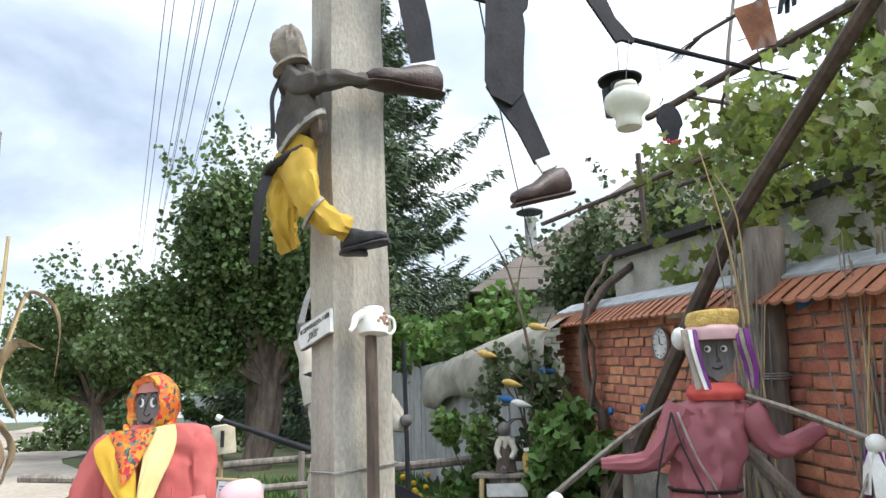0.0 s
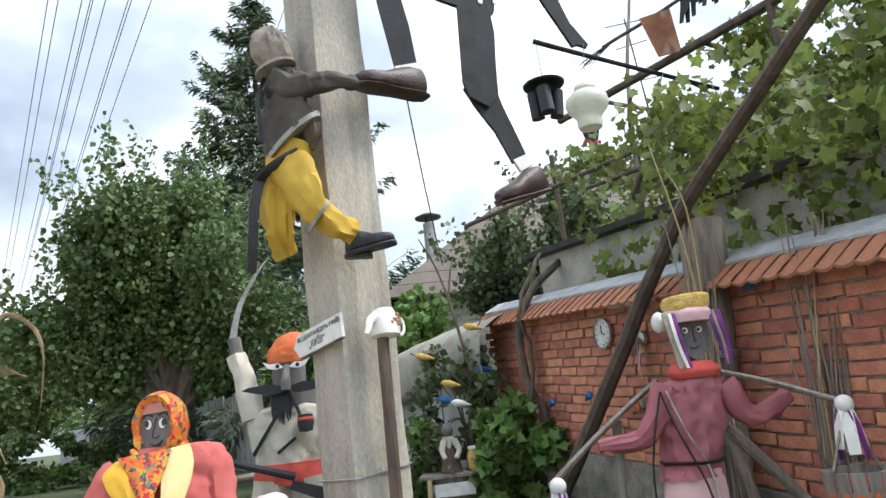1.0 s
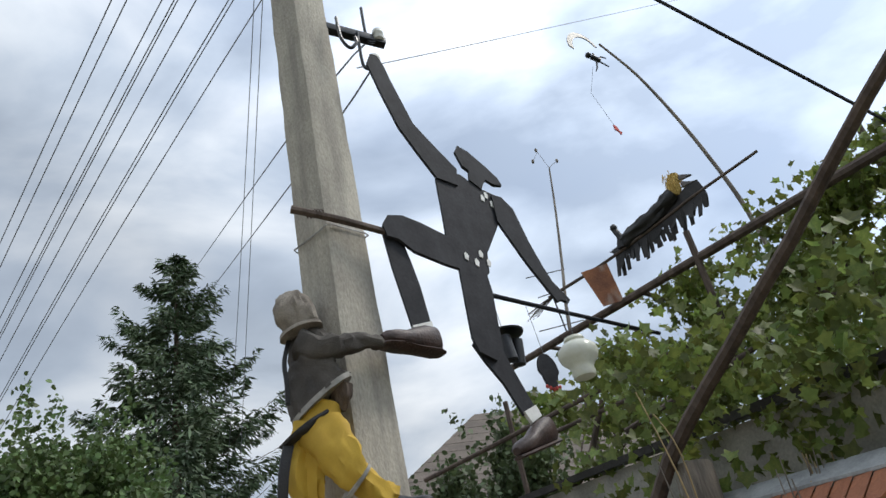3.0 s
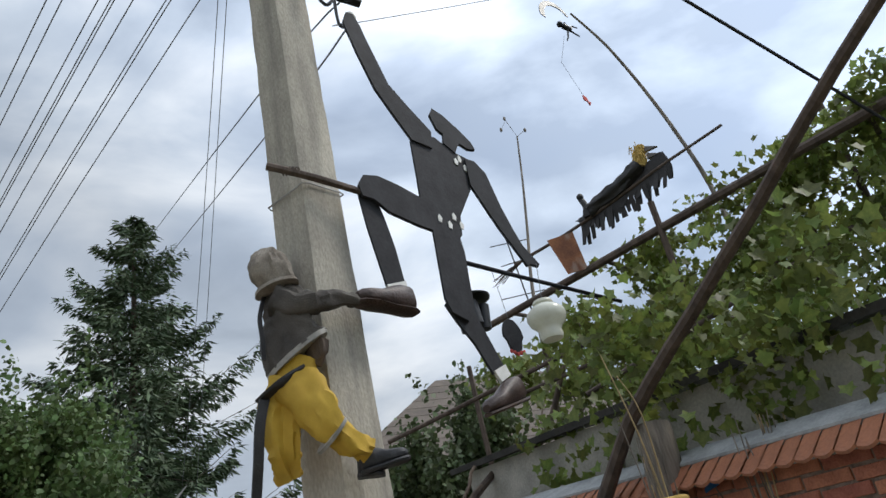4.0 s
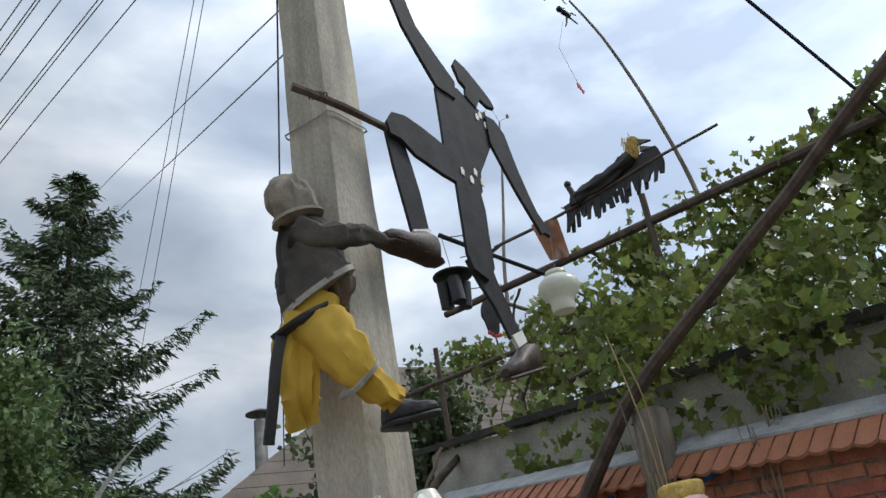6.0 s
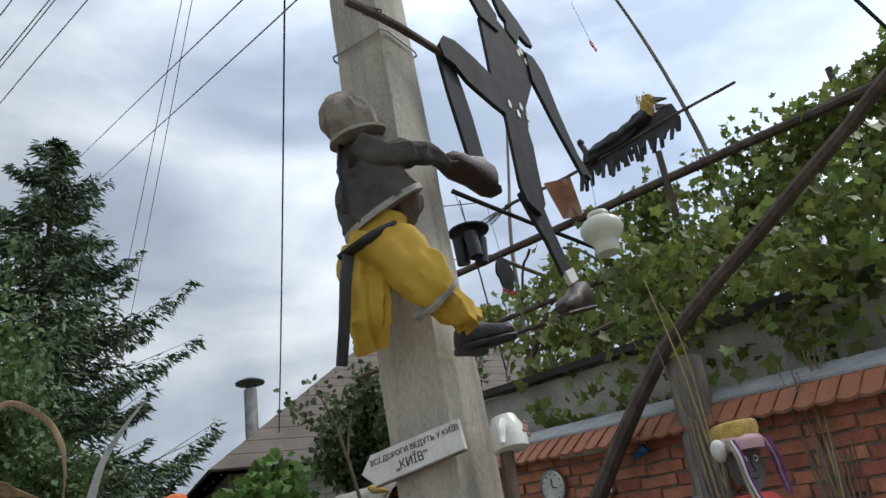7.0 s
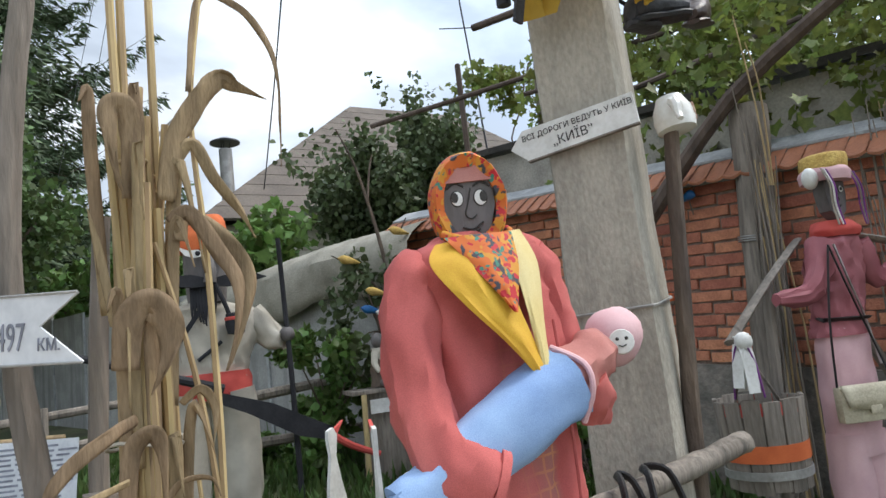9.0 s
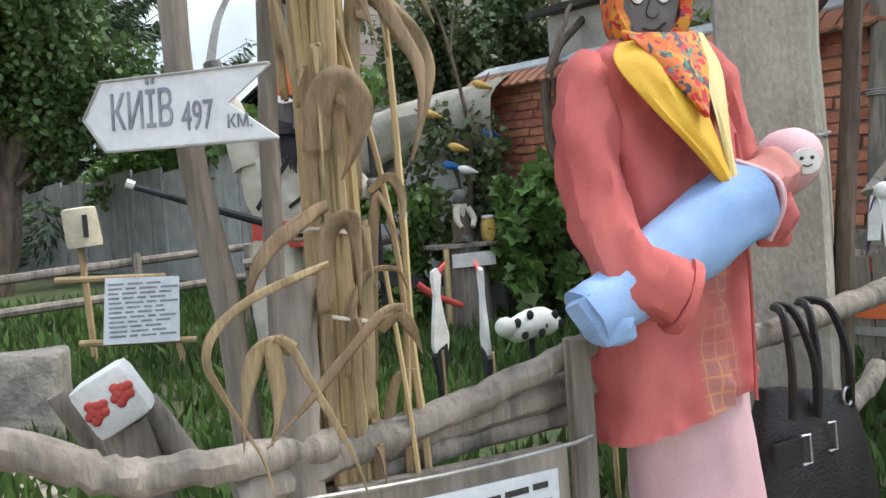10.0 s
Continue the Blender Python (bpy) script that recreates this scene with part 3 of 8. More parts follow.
for j in range(9):
    row = []
    for i in range(30):
        p = FENCE_A + fd * (3.4 * i / 29 - 0.1)
        o = [-0.5, -0.3, -0.1, 0.08, 0.16, 0.18, 0.17, 0.15, 0.13][j]
        z = [2.38, 2.36, 2.30, 2.22, 2.12, 2.02, 1.95, 1.88, 1.80][j] - (0.10 * (0.5 + 0.5 * math.sin(i * 0.55)) if j > 5 else 0) - 0.16 * max(0, (i - 9) / 20)
        q = Vector((p.x, p.y, z)) + fn * o
        row.append(tarp.verts.new(q + fn * 0.05 * noise.noise(q * 4) + Vector((0, 0, 0.03 * noise.noise(q * 7)))))
    rows.append(row)
skin(tarp, rows, closed=False)
ob = solo("tarpaulin", tarp, M_CANVAS, "creased grey tarpaulin draped over the fence top", "tarpaulin")
mod = ob.modifiers.new("thick", "SOLIDIFY")
mod.thickness = 0.006

# ---------------------------------------------------------------- house with chimney
house = thing("house", "low pale brick house under an old slate roof", "house", (4.5, 15, 0.3))
HX0, HX1, HY0, HY1, HZ = 0.9, 9.5, 11.3, 19.5, 3.35
bm = bmesh.new()
for c, s_ in (((HX0, (HY0 + HY1) / 2, 1.8), (0.3, HY1 - HY0, 3.1)), ((HX1, (HY0 + HY1) / 2, 1.8), (0.3, HY1 - HY0, 3.1)), (((HX0 + HX1) / 2, HY1, 1.8), (HX1 - HX0 - 0.3, 0.3, 3.1)), (((HX0 + HX1) / 2, HY0, 1.8), (HX1 - HX0 - 0.3, 0.3, 3.1))):
    box(bm, c, s_)
part("wall", bm, M_SILICATE, house, "pale silicate brick walls", smooth=False)
bm = bmesh.new()
box(bm, (0, 0, 0), (0.245, 0.02, 0.085), bevel=0.004)
sil_me = finish("brick", bm, M_SILICATE)
for j in range(12):
    for i in range(14):
        ob = new("brick", sil_me)
        ob.parent = house
        ob.location = Vector((HX0 + 0.02 + 0.26 * i + (0.13 if j % 2 else 0), HY0 - 0.155, HZ - 0.08 - j * 0.1)) - house.location
EAVE = [V3 for V3 in (Vector((HX0 - 0.5, HY0 - 0.45, HZ)), Vector((HX1 + 0.5, HY0 - 0.45, HZ)), Vector((HX1 + 0.5, HY1 + 0.4, HZ)), Vector((HX0 - 0.5, HY1 + 0.4, HZ)))]
R0, R1 = Vector((4.7, 14.7, 6.7)), Vector((7.5, 14.7, 6.7))
for lo0, lo1, hi1, hi0 in ((EAVE[0], EAVE[1], R1, R0), (EAVE[3], EAVE[0], R0 - Vector((0.001, 0, 0)), R0), (EAVE[2], EAVE[3], R0, R1), (EAVE[1], EAVE[2], R1 + Vector((0.001, 0, 0)), R1)):
    bm = bmesh.new()
    m_ = 14
    nrm = (lo1 - lo0).cross(hi0 - lo0).normalized()
    rows = [[bm.verts.new(lo0 - nrm * 0.03), bm.verts.new(lo1 - nrm * 0.03)]]
    for i in range(m_):
        for t, u in ((i / m_, 0.010), ((i + 1) / m_, 0.003)):
            rows.append([bm.verts.new(lo0.lerp(hi0, t) + nrm * u), bm.verts.new(lo1.lerp(hi1, t) + nrm * u)])
    skin(bm, rows, closed=False)
    part("roof_slope", bm, M_ROOF, house, "weathered brown-grey slate roof", smooth=False)
chim = bmesh.new()
tube(chim, [(1.97, 15.0, 3.9), (1.97, 15.0, 5.66)], 0.135, 0.13, 14)
c_ob = part("chimney", chim, M_GALV, house, "stained galvanised chimney pipe")
bm = bmesh.new()
lathe(bm, [(0.02, 0.0), (0.30, 0.0), (0.30, 0.03), (0.12, 0.11), (0.0005, 0.13)], pose(1.97, 15.0, 5.78), 18)
for a in range(3):
    tube(bm, [(1.97 + 0.1 * math.cos(a * 2.1), 15.0 + 0.1 * math.sin(a * 2.1), 5.6), (1.97 + 0.1 * math.cos(a * 2.1), 15.0 + 0.1 * math.sin(a * 2.1), 5.8)], 0.01)
part("chimney_cap", bm, M_BLACK, c_ob, "black conical chimney cap")
bm = bmesh.new()
tube(bm, [(6.3, 12.0, 5.0), (6.0, 12.0, 8.9)], 0.02, 0.015, 6)
for z, l in ((8.8, 0.5), (8.3, 0.35), (7.5, 0.55)):
    tube(bm, [(6.05 - l, 12.0, z - 0.1), (6.05 + l, 12.0, z + 0.1)], 0.012, n=5)
part("aerial", bm, M_CABLE, house, "thin television aerial")

# ---------------------------------------------------------------- concrete pole
PX, PY = -0.35, 2.645
pole = thing("utility_pole", "tapered concrete utility pole with worn chamfered edges", "utility pole", (PX, PY, 0.15))
# the section: a turned rectangle with a worn front edge
SECTION = ((-0.052, -0.107), (-0.036, -0.140), (-0.008, -0.137), (0.140, -0.050), (0.160, -0.030), (0.040, 0.150), (0.018, 0.147), (-0.138, 0.056), (-0.150, 0.036))


bm = bmesh.new()
rings = []
for i in range(66):
    z = -0.2 + 7.8 * i / 65
    k_ = 1.0 - 0.022 * (z - 2.0)
    cx, cy = PX - 0.015 * (z - 2), PY
    rg = []
    for x, y in SECTION:
        q = Vector((cx + x * k_, cy + y * k_, z))
        rg.append(bm.verts.new(q + Vector((0.006 * noise.noise(q * 9) + 0.004 * noise.noise(q * 25), 0.006 * noise.noise(q * 8 + Vector((5, 0, 0))), 0))))
    rings.append(rg)
skin(bm, rings)
part("shaft", bm, M_CONCRETE, pole)
bm = bmesh.new()
box(bm, (PX + 0.18, PY + 0.0, 4.86), (0.55, 0.05, 0.05), Euler((0, radians(6), radians(8))).to_matrix(), bevel=0.006)
part("crossarm", bm, M_BLACK, pole, "black steel crossarm")
for x, y, z in ((0.0, 2.63, 4.60), (0.06, 2.66, 4.86)):
    bm = bmesh.new()
    lathe(bm, [(0.0005, 0), (0.03, 0.0), (0.036, 0.02), (0.022, 0.035), (0.034, 0.05), (0.03, 0.075), (0.0005, 0.085)], pose(x, y, z - 0.03), 14)
    ins = part("insulator", bm, M_ENAMEL, pole, "white porcelain insulator")
    bm = bmesh.new()
    tube(bm, [(x, y, z), (x - 0.03, y, z - 0.05), (x - 0.07, y, z - 0.02), (x - 0.07, y, z + 0.25)], 0.009, n=6, sub=4)
    part("hook", bm, M_BLACK, ins, "bent iron hook")
bm = bmesh.new()
tube(bm, [(-0.20, 2.55, 4.86), (-0.20, 2.52, 4.66), (-0.16, 2.52, 4.58), (-0.12, 2.52, 4.62), (-0.12, 2.52, 4.67)], 0.01, n=6, sub=4)
part("hook", bm, M_BLACK, pole, "bent iron hook")
for z0 in (1.36, 3.40):
    bm = bmesh.new()
    loop = [(PX - 0.015 * (z0 - 2) + x * 1.07, PY + y * 1.07, z0 + 0.10 * (x + y * 0.3)) for x, y in SECTION]
    loop.append(loop[0])
    tube(bm, loop, 0.004, n=5)
    part("tie_wire", bm, M_GALV, pole, "tight galvanised tie wire")

# overhead wires
WIRE_DIR = Vector((-0.4225, 0.9064, -0.02))
for i, x in enumerate((-2.02, -1.90, -1.62, -1.52, -1.49, -1.34, -1.07, -1.03, -0.79)):
    bm = bmesh.new()
    a = Vector((x, 4.72 - 0.21 * (x + 1.4), 6.7))
    tube(bm, [a - WIRE_DIR * 16, a, a + Vector((-0.4215, 0.904, -0.0715)) * 12, a + Vector((-0.4215, 0.904, -0.06)) * 30, a + WIRE_DIR * 60], 0.0055, n=5, sub=5)
    solo("overhead_wire", bm, M_WIRE, "thin overhead power wire along the road", "wire", "overhead wires")
for pts, r_, mm, lab in (
    ([(0.06, 2.66, 4.90), (-0.26, 4.4, 5.68), (-1.451, 14.0, 10.253)], 0.006, M_WIRE, "thin wire from the pole's insulator to a far pole"),
    ([(0.0, 2.65, 4.60), (-0.245, 4.4, 5.232), (-1.222, 14.0, 9.559)], 0.006, M_WIRE, "thin wire from the pole's insulator to a far pole"),
    ([(0.0, 2.65, 4.62), (0.79, 3.0, 5.25), (9, 6.6, 12.0)], 0.003, M_WIRE, "thin slack wire from the insulator over the yard"),
    ([(-0.37, 2.9, 8.9), (-0.42, 6.0, 8.40), (-0.62, 12.0, 7.0), (-0.9, 19.0, 5.6)], 0.005, M_WIRE, "thin overhead wire dropping behind the spruce"),
    ([(-0.27, 2.9, 8.95), (-0.32, 6.0, 8.42), (-0.47, 12.0, 6.65), (-0.6, 19.0, 5.0)], 0.005, M_WIRE, "thin overhead wire dropping behind the spruce"),
    ([(-0.36, 2.8, 8.05), (0.77, 8.0, 5.15), (1.75, 12.3, 3.75)], 0.009, M_CABLE, "black service cable down to the house"),
    ([(-0.45, 2.5, 6.05), (0.3, 2.05, 5.42), (1.0, 2.04, 4.97), (2.0, 2.11, 4.36), (3.4, 2.22, 3.52)], 0.011, M_CABLE, "thick black cable over the pergola"),
):
    bm = bmesh.new()
    tube(bm, pts, r_, n=6, sub=4)
    solo("overhead_cable", bm, mm, lab, "cable", "overhead wires")

# ---------------------------------------------------------------- trees, hedge and shrubs


def clump(rng, c, rad, n, shell=0.55):
    """Places inside an uneven blob."""
    v = rng.normal(size=(n, 3))
    v /= np.linalg.norm(v, axis=1)[:, None]
    r_ = shell + (1 - shell) * rng.random(n) ** 0.6
    return np.asarray(c) + v * r_[:, None] * np.asarray(rad)


def leafy_tree(name, label, base, height, limbs, crown, leaf, material, count, trunk_r, category="tree", seed=1, lean=(0, 0)):
    """A trunk with forking limbs, each ending in clumps of leaves."""
    rng = np.random.default_rng(seed)
    random.seed(seed)
    t = thing(name, label, category, base)
    fork = Vector(base) + Vector((lean[0], lean[1], height))
    bm = bmesh.new()
    tube(bm, [Vector(base) - Vector((0, 0, 0.2)), Vector(base).lerp(fork, 0.4) + Vector((0.1, 0, 0)), fork], trunk_r, trunk_r * 0.7, 10, 4, 0.15)
    part("trunk", bm, M_BARK, t, "dark rough bark")
    pts = []
    centre, radii = Vector(crown[0]), crown[1]
    for i in range(limbs):
        a = 2 * math.pi * i / limbs + rng.uniform(-0.3, 0.3)
        e_ = rng.uniform(-0.35, 0.95)
        k_ = math.sqrt(max(0, 1 - e_ * e_)) * rng.uniform(0.55, 0.95)
        tip = centre + Vector((math.cos(a) * k_ * radii[0], math.sin(a) * k_ * radii[1], e_ * radii[2] * rng.uniform(0.75, 1.05)))
        mid = fork.lerp(tip, 0.5) + Vector(rng.normal(size=3) * 0.15) * radii[0] * 0.4
        bm = bmesh.new()
        tube(bm, [fork - Vector((0, 0, 0.1)), mid, tip], trunk_r * 0.45, trunk_r * 0.06, 6, 5)
        part("limb", bm, M_BARK, t)
        for q in (0.45, 0.7, 0.9, 1.05):
            c = fork.lerp(mid, q * 2) if q < 0.5 else mid.lerp(tip, (q - 0.5) * 2)
            pts.append(clump(rng, c, np.array(radii) * rng.uniform(0.14, 0.30), int(count / limbs / 4), 0.2))
        # loose twigs that break the outline
        d = (tip - centre).normalized()
        for q in range(3):
            s_ = tip + Vector(rng.normal(size=3) * 0.25)
            run = np.linspace(0, 1, max(4, int(count / limbs / 40)))[:, None]
            pts.append(np.array(s_) + run * (np.array(d) * 0.3 * radii[0] + np.array((0, 0, 0.25 * radii[2]))) + rng.normal(size=(len(run), 3)) * 0.06)
    leaf_part("crown", np.vstack(pts), leaf, material, t, "dense crown of small leaves", "tree", 0.5)
    return t


leafy_tree("apricot_tree", "broad leafy fruit tree with a dark leaning trunk", (-3.15, 11.4, 0.7), 1.4, 26, ((-3.15, 11.6, 3.45), (1.95, 2.0, 2.1)), 0.088, M_TREELEAF, 60000, 0.26, seed=3, lean=(0.35, 0))
leafy_tree("fruit_tree", "leafy fruit tree by the road", (-7.2, 14.5, 0.7), 1.2, 16, ((-7.2, 14.5, 2.9), (2.2, 1.8, 1.5)), 0.10, M_TREELEAF, 16000, 0.16, seed=5)
leafy_tree("walnut_tree", "tall dark leafy tree before the spruce", (-4.6, 16.5, 0.7), 2.0, 24, ((-4.6, 16.5, 4.3), (1.5, 1.5, 2.9)), 0.11, M_TREELEAF, 42000, 0.2, seed=6)
leafy_tree("cherry_tree", "dense dark-leaved cherry tree before the house", (2.6, 9.2, 0.4), 1.7, 22, ((2.65, 9.1, 3.05), (1.15, 1.1, 1.3)), 0.08, M_SHRUBLEAF, 30000, 0.09, seed=8)
for i, (x, y, h, w) in enumerate(((-13, 30, 5.0, 3.0), (-18, 36, 5.5, 3.4), (-24, 44, 6.5, 4.0), (-11, 42, 6.5, 3.4), (-34, 52, 7.5, 5), (-19, 60, 8, 5), (2.5, 34, 7.5, 3.2), (-6.5, 30, 6, 3))):
    leafy_tree("distant_tree", "far leafy tree along the village road", (x, y, 0.3), h * 0.3, 10, ((x, y, h * 0.55), (w, w, h * 0.5)), 0.3, M_TREELEAF, 3000, 0.2, seed=20 + i)


def spruce(base, height, spread, seed):
    rng = np.random.default_rng(seed)
    t = thing("spruce_tree", "tall dark spruce with drooping tiers of branches", "tree", base)
    bm = bmesh.new()
    b = Vector(base)
    tube(bm, [b, b + Vector((0.1, 0, height * 0.5)), b + Vector((0, 0, height))], 0.26, 0.02, 8)
    part("trunk", bm, M_BARK, t)
    wood = bmesh.new()
    pts, dirs = [], []
    z = 1.6
    while z < height - 0.15:
        f = 1 - z / height
        r_ = (spread * (f ** 0.80) * 1.05 + 0.12) * (0.82 + 0.3 * rng.random())
        m = int(5 + 5 * f)
        for i in range(m):
            a = rng.uniform(0, 2 * math.pi)
            l = r_ * rng.uniform(0.5, 1.22)
            d = np.array((math.cos(a), math.sin(a), 0))
            tipup = rng.uniform(0.0, 0.34)
            k_ = max(5, int(l * 9))
            q = np.linspace(0.12, 1, k_)
            bend = -0.28 * l * np.sin(q * math.pi * 0.75) + tipup * l * q ** 3 + 0.12 * l * (1 - f)
            line = np.array(base) + d * (l * q)[:, None] + np.stack([0 * q, 0 * q, z + bend], 1)
            if i % 2 == 0:
                tube(wood, [Vector(line[0]), Vector(line[k_ // 2]), Vector(line[-1])], 0.03 * f + 0.008, 0.006, 4)
            side = np.array((-d[1], d[0], 0))
            for w in (-1, -0.5, 0, 0.5, 1):
                off = side * w * (0.17 * l * (1.1 - q))[:, None] * 1.2 - np.array((0, 0, 1)) * (rng.random(k_) * 0.10 * l * (1.15 - q))[:, None]
                dd = np.tile(d * 0.75 + side * w * 0.9 + np.array((0, 0, -0.15)), (k_, 1))
                for rep in range(2):
                    pts.append(line + off + rng.normal(size=(k_, 3)) * 0.05)
                    dirs.append(dd)
        z += 0.24 + 0.19 * f
    part("branches", wood, M_BARK, t)
    leaf_part("needles", np.vstack(pts), 0.26, M_NEEDLE, t, "dark green drooping needles", "needle", 0.35, np.vstack(dirs))
    return t


spruce((-2.15, 20.4, 0.7), 14.3, 5.7, 4)

# ivy over the fence, broad-leaved plants and grass
rng = np.random.default_rng(11)
hedge = thing("ivy_hedge", "bright green creeper growing over the fence and shed", "creeper", (-0.9, 10.2, 0.3))
pl = []
for i in range(46):
    s = rng.uniform(2.4, 9.5)
    p = FENCE_A + fd * s - fn * rng.uniform(0.2, 1.3)
    pl.append(clump(rng, (p.x, p.y, 2.25 + rng.uniform(-0.2, 0.55) + 0.25 * math.sin(s * 1.3)), (0.45, 0.45, 0.3), 190, 0.3))
leaf_part("foliage", np.vstack(pl), 0.115, M_IVY, hedge, "", "vine", 0.4)
bm = bmesh.new()
for i in range(8):
    p = FENCE_A + fd * (2.6 + i * 0.9) - fn * 0.35
    tube(bm, [(p.x, p.y, 0.1), (p.x + 0.1, p.y, 1.2), (p.x, p.y + 0.2, 2.4)], 0.03, 0.015, 6, 3)
part("stem", bm, M_BARK, hedge)


def bush(label, c, rad, n, size, material, shape, seed, clumps=14):
    g = np.random.default_rng(seed)
    t = thing("bush", label, "bush", (c[0], c[1], ground_z(c[0], c[1])))
    pts = [clump(g, np.array(c) + g.uniform(-1, 1, 3) * np.array(rad) * 0.75, np.array(rad) * g.uniform(0.22, 0.42), n // clumps, 0.2) for _ in range(clumps)]
    leaf_part("foliage", np.vstack(pts), size, material, t, "", shape, 0.45)
    bm_ = bmesh.new()
    for i in range(7):
        tip = Vector(c) + Vector(g.uniform(-1, 1, 3) * np.array(rad) * 0.8)
        tube(bm_, [(c[0] + g.uniform(-0.1, 0.1), c[1], 0.2), Vector((c[0], c[1], c[2] - rad[2] * 0.5)), tip], 0.014, 0.004, 5, 4)
    part("stem", bm_, M_BARK, t)
    return t


bush("broad-leaved green bush growing beside the doll table", (0.95, 5.55, 1.05), (0.33, 0.35, 0.55), 1700, 0.10, M_IVY, "vine", 31)
bush("light green shrub behind the doll table", (0.22, 6.3, 1.0), (0.34, 0.35, 0.55), 2200, 0.07, M_IVY, "tree", 32)
bush("low green plants at the fence foot", (-0.35, 7.0, 0.62), (0.5, 0.5, 0.18), 1800, 0.08, M_IVY, "tree", 33)
bush("thin leafy sapling hung with ornaments", (0.68, 6.2, 1.65), (0.42, 0.3, 0.55), 1300, 0.07, M_SHRUBLEAF, "tree", 34)
bush("roadside bush by the vehicle", (-6.0, 17.0, 0.75), (1.3, 1.0, 0.6), 2600, 0.12, M_IVY, "tree", 35)
bush("dense green roadside bush", (-9.0, 18.5, 1.3), (1.6, 1.2, 0.8), 3600, 0.13, M_TREELEAF, "tree", 41)
bush("dense green roadside bush", (-6.8, 20.5, 1.4), (1.5, 1.0, 0.8), 3200, 0.13, M_TREELEAF, "tree", 42)
bush("leafy bush at the fruit tree's foot", (-4.6, 15.5, 0.7), (0.9, 0.8, 0.5), 1800, 0.1, M_SHRUBLEAF, "tree", 36)
bush("low plants at the brick wall's foot", (1.2, 4.6, 0.55), (0.3, 0.5, 0.22), 1200, 0.06, M_IVY, "tree", 37)

gpts, gdir = [], []
for i in range(26000):
    x, y = rng.uniform(-4.6, 1.5), 1.9 + 8.0 * rng.random() ** 1.5
    if y < 2.35 and x < -0.2 or noise.noise(Vector((x * 0.9, y * 0.9, 3))) < -0.28:
        continue
    if x > WALL_O.x - 0.185 * (y - WALL_O.y) - 0.1 or x < -3.0 - 0.45 * (y - 3) * 0.6:
        continue
    gpts.append((x, y, ground_z(x, y) - 0.01))
    gdir.append((rng.normal() * 0.25, rng.normal() * 0.25, 1.0))
ob = new("grass", leaf_mesh("grass", gpts, 0.12, M_GRASS, "needle", -0.4, 0.5, gdir))
tagged(ob, "unmown green grass of the yard", "grass", kind="stuff")

# ---------------------------------------------------------------- pergola with grape vine
MAIN = ((1.65, 7.2, 4.28), (4.15, 1.85, 4.22))
SECOND = ((1.0, 6.65, 3.31), (3.6, 4.45, 3.84))
LOG = [(1.02, 5.15, 0.65), (1.27, 4.21, 1.6), (1.5, 3.42, 2.43), (1.58, 2.4, 2.88), (1.66, 1.2, 3.4), (1.7, 0.3, 3.8)]
MAIN_A, MAIN_B = Vector(MAIN[0]), Vector(MAIN[1])
pergola = thing("pergola", "rough pergola of poles and beams carrying a grape vine", "pergola", (2.5, 5.0, 0.3))


def bar(name, pts, r0, r1=None, material=M_LOG, parent=None, label="", sub=4, wob=0.006, n=8, rnd=0.08):
    bm_ = bmesh.new()
    tube(bm_, pts, r0, r1, n, sub, rnd, wob)
    return part(name, bm_, material, parent, label)


MAIN_D = (MAIN_B - MAIN_A).normalized()
bar("main_beam", [MAIN_A.lerp(MAIN_B, 0.16), MAIN_A.lerp(MAIN_B, 0.5), MAIN_B], 0.035, 0.045, M_LOG, pergola, "brown pole beam")
bar("second_beam", [SECOND[0], SECOND[1]], 0.022, 0.026, M_LOG, pergola)
bar("log_brace", LOG, 0.056, 0.021, M_LOG, pergola, "thick crooked brown log")
bar("upright", [(2.0, 6.6, 1.8), (2.0, 6.6, 4.0)], 0.03, 0.028, M_LOG, pergola)
bar("upright", [(3.15, 4.5, 2.2), (3.0, 4.2, 4.5)], 0.035, 0.03, M_LOG, pergola)
bar("upright", [(4.6, 3.6, 2.2), (4.4, 3.3, 5.0)], 0.035, 0.03, M_LOG, pergola)
for k_ in range(5):
    a = MAIN_A.lerp(MAIN_B, 0.25 + 0.2 * k_)
    bar("cross_pole", [a, a + Vector((1.6, 0.9, 0.12)), a + Vector((3.4, 2.0, 0.1))], 0.022, 0.018, M_LOG, pergola)
bar("cross_pole", [(1.9, 4.4, 2.9), (4.6, 3.0, 3.9)], 0.022, 0.02, M_LOG, pergola)
bar("cross_pole", [(1.9, 5.6, 3.3), (5.2, 4.2, 4.0)], 0.02, 0.018, M_LOG, pergola)

vine = thing("grape_vine", "grape vine with twisted trunks covering the pergola", "vine", (1.45, 5.3, 0.3))
bar("trunk", [(1.20, 5.2, 0.2), (1.14, 5.3, 0.9), (1.22, 5.5, 1.4), (1.12, 5.62, 1.75), (1.16, 5.6, 2.25), (1.5, 5.7, 2.62), (2.2, 5.9, 2.9), (2.6, 5.7, 3.6)], 0.045, 0.028, M_BARK, vine, "twisted grey-brown trunk", 5, 0.015, 8, 0.2)
bar("trunk", [(1.22, 5.3, 0.2), (1.24, 5.35, 1.0), (1.10, 5.5, 1.35), (1.18, 5.55, 1.9), (1.12, 5.5, 2.3), (1.4, 5.6, 2.75)], 0.022, 0.015, M_BARK, vine, "", 5, 0.012, 6, 0.2)
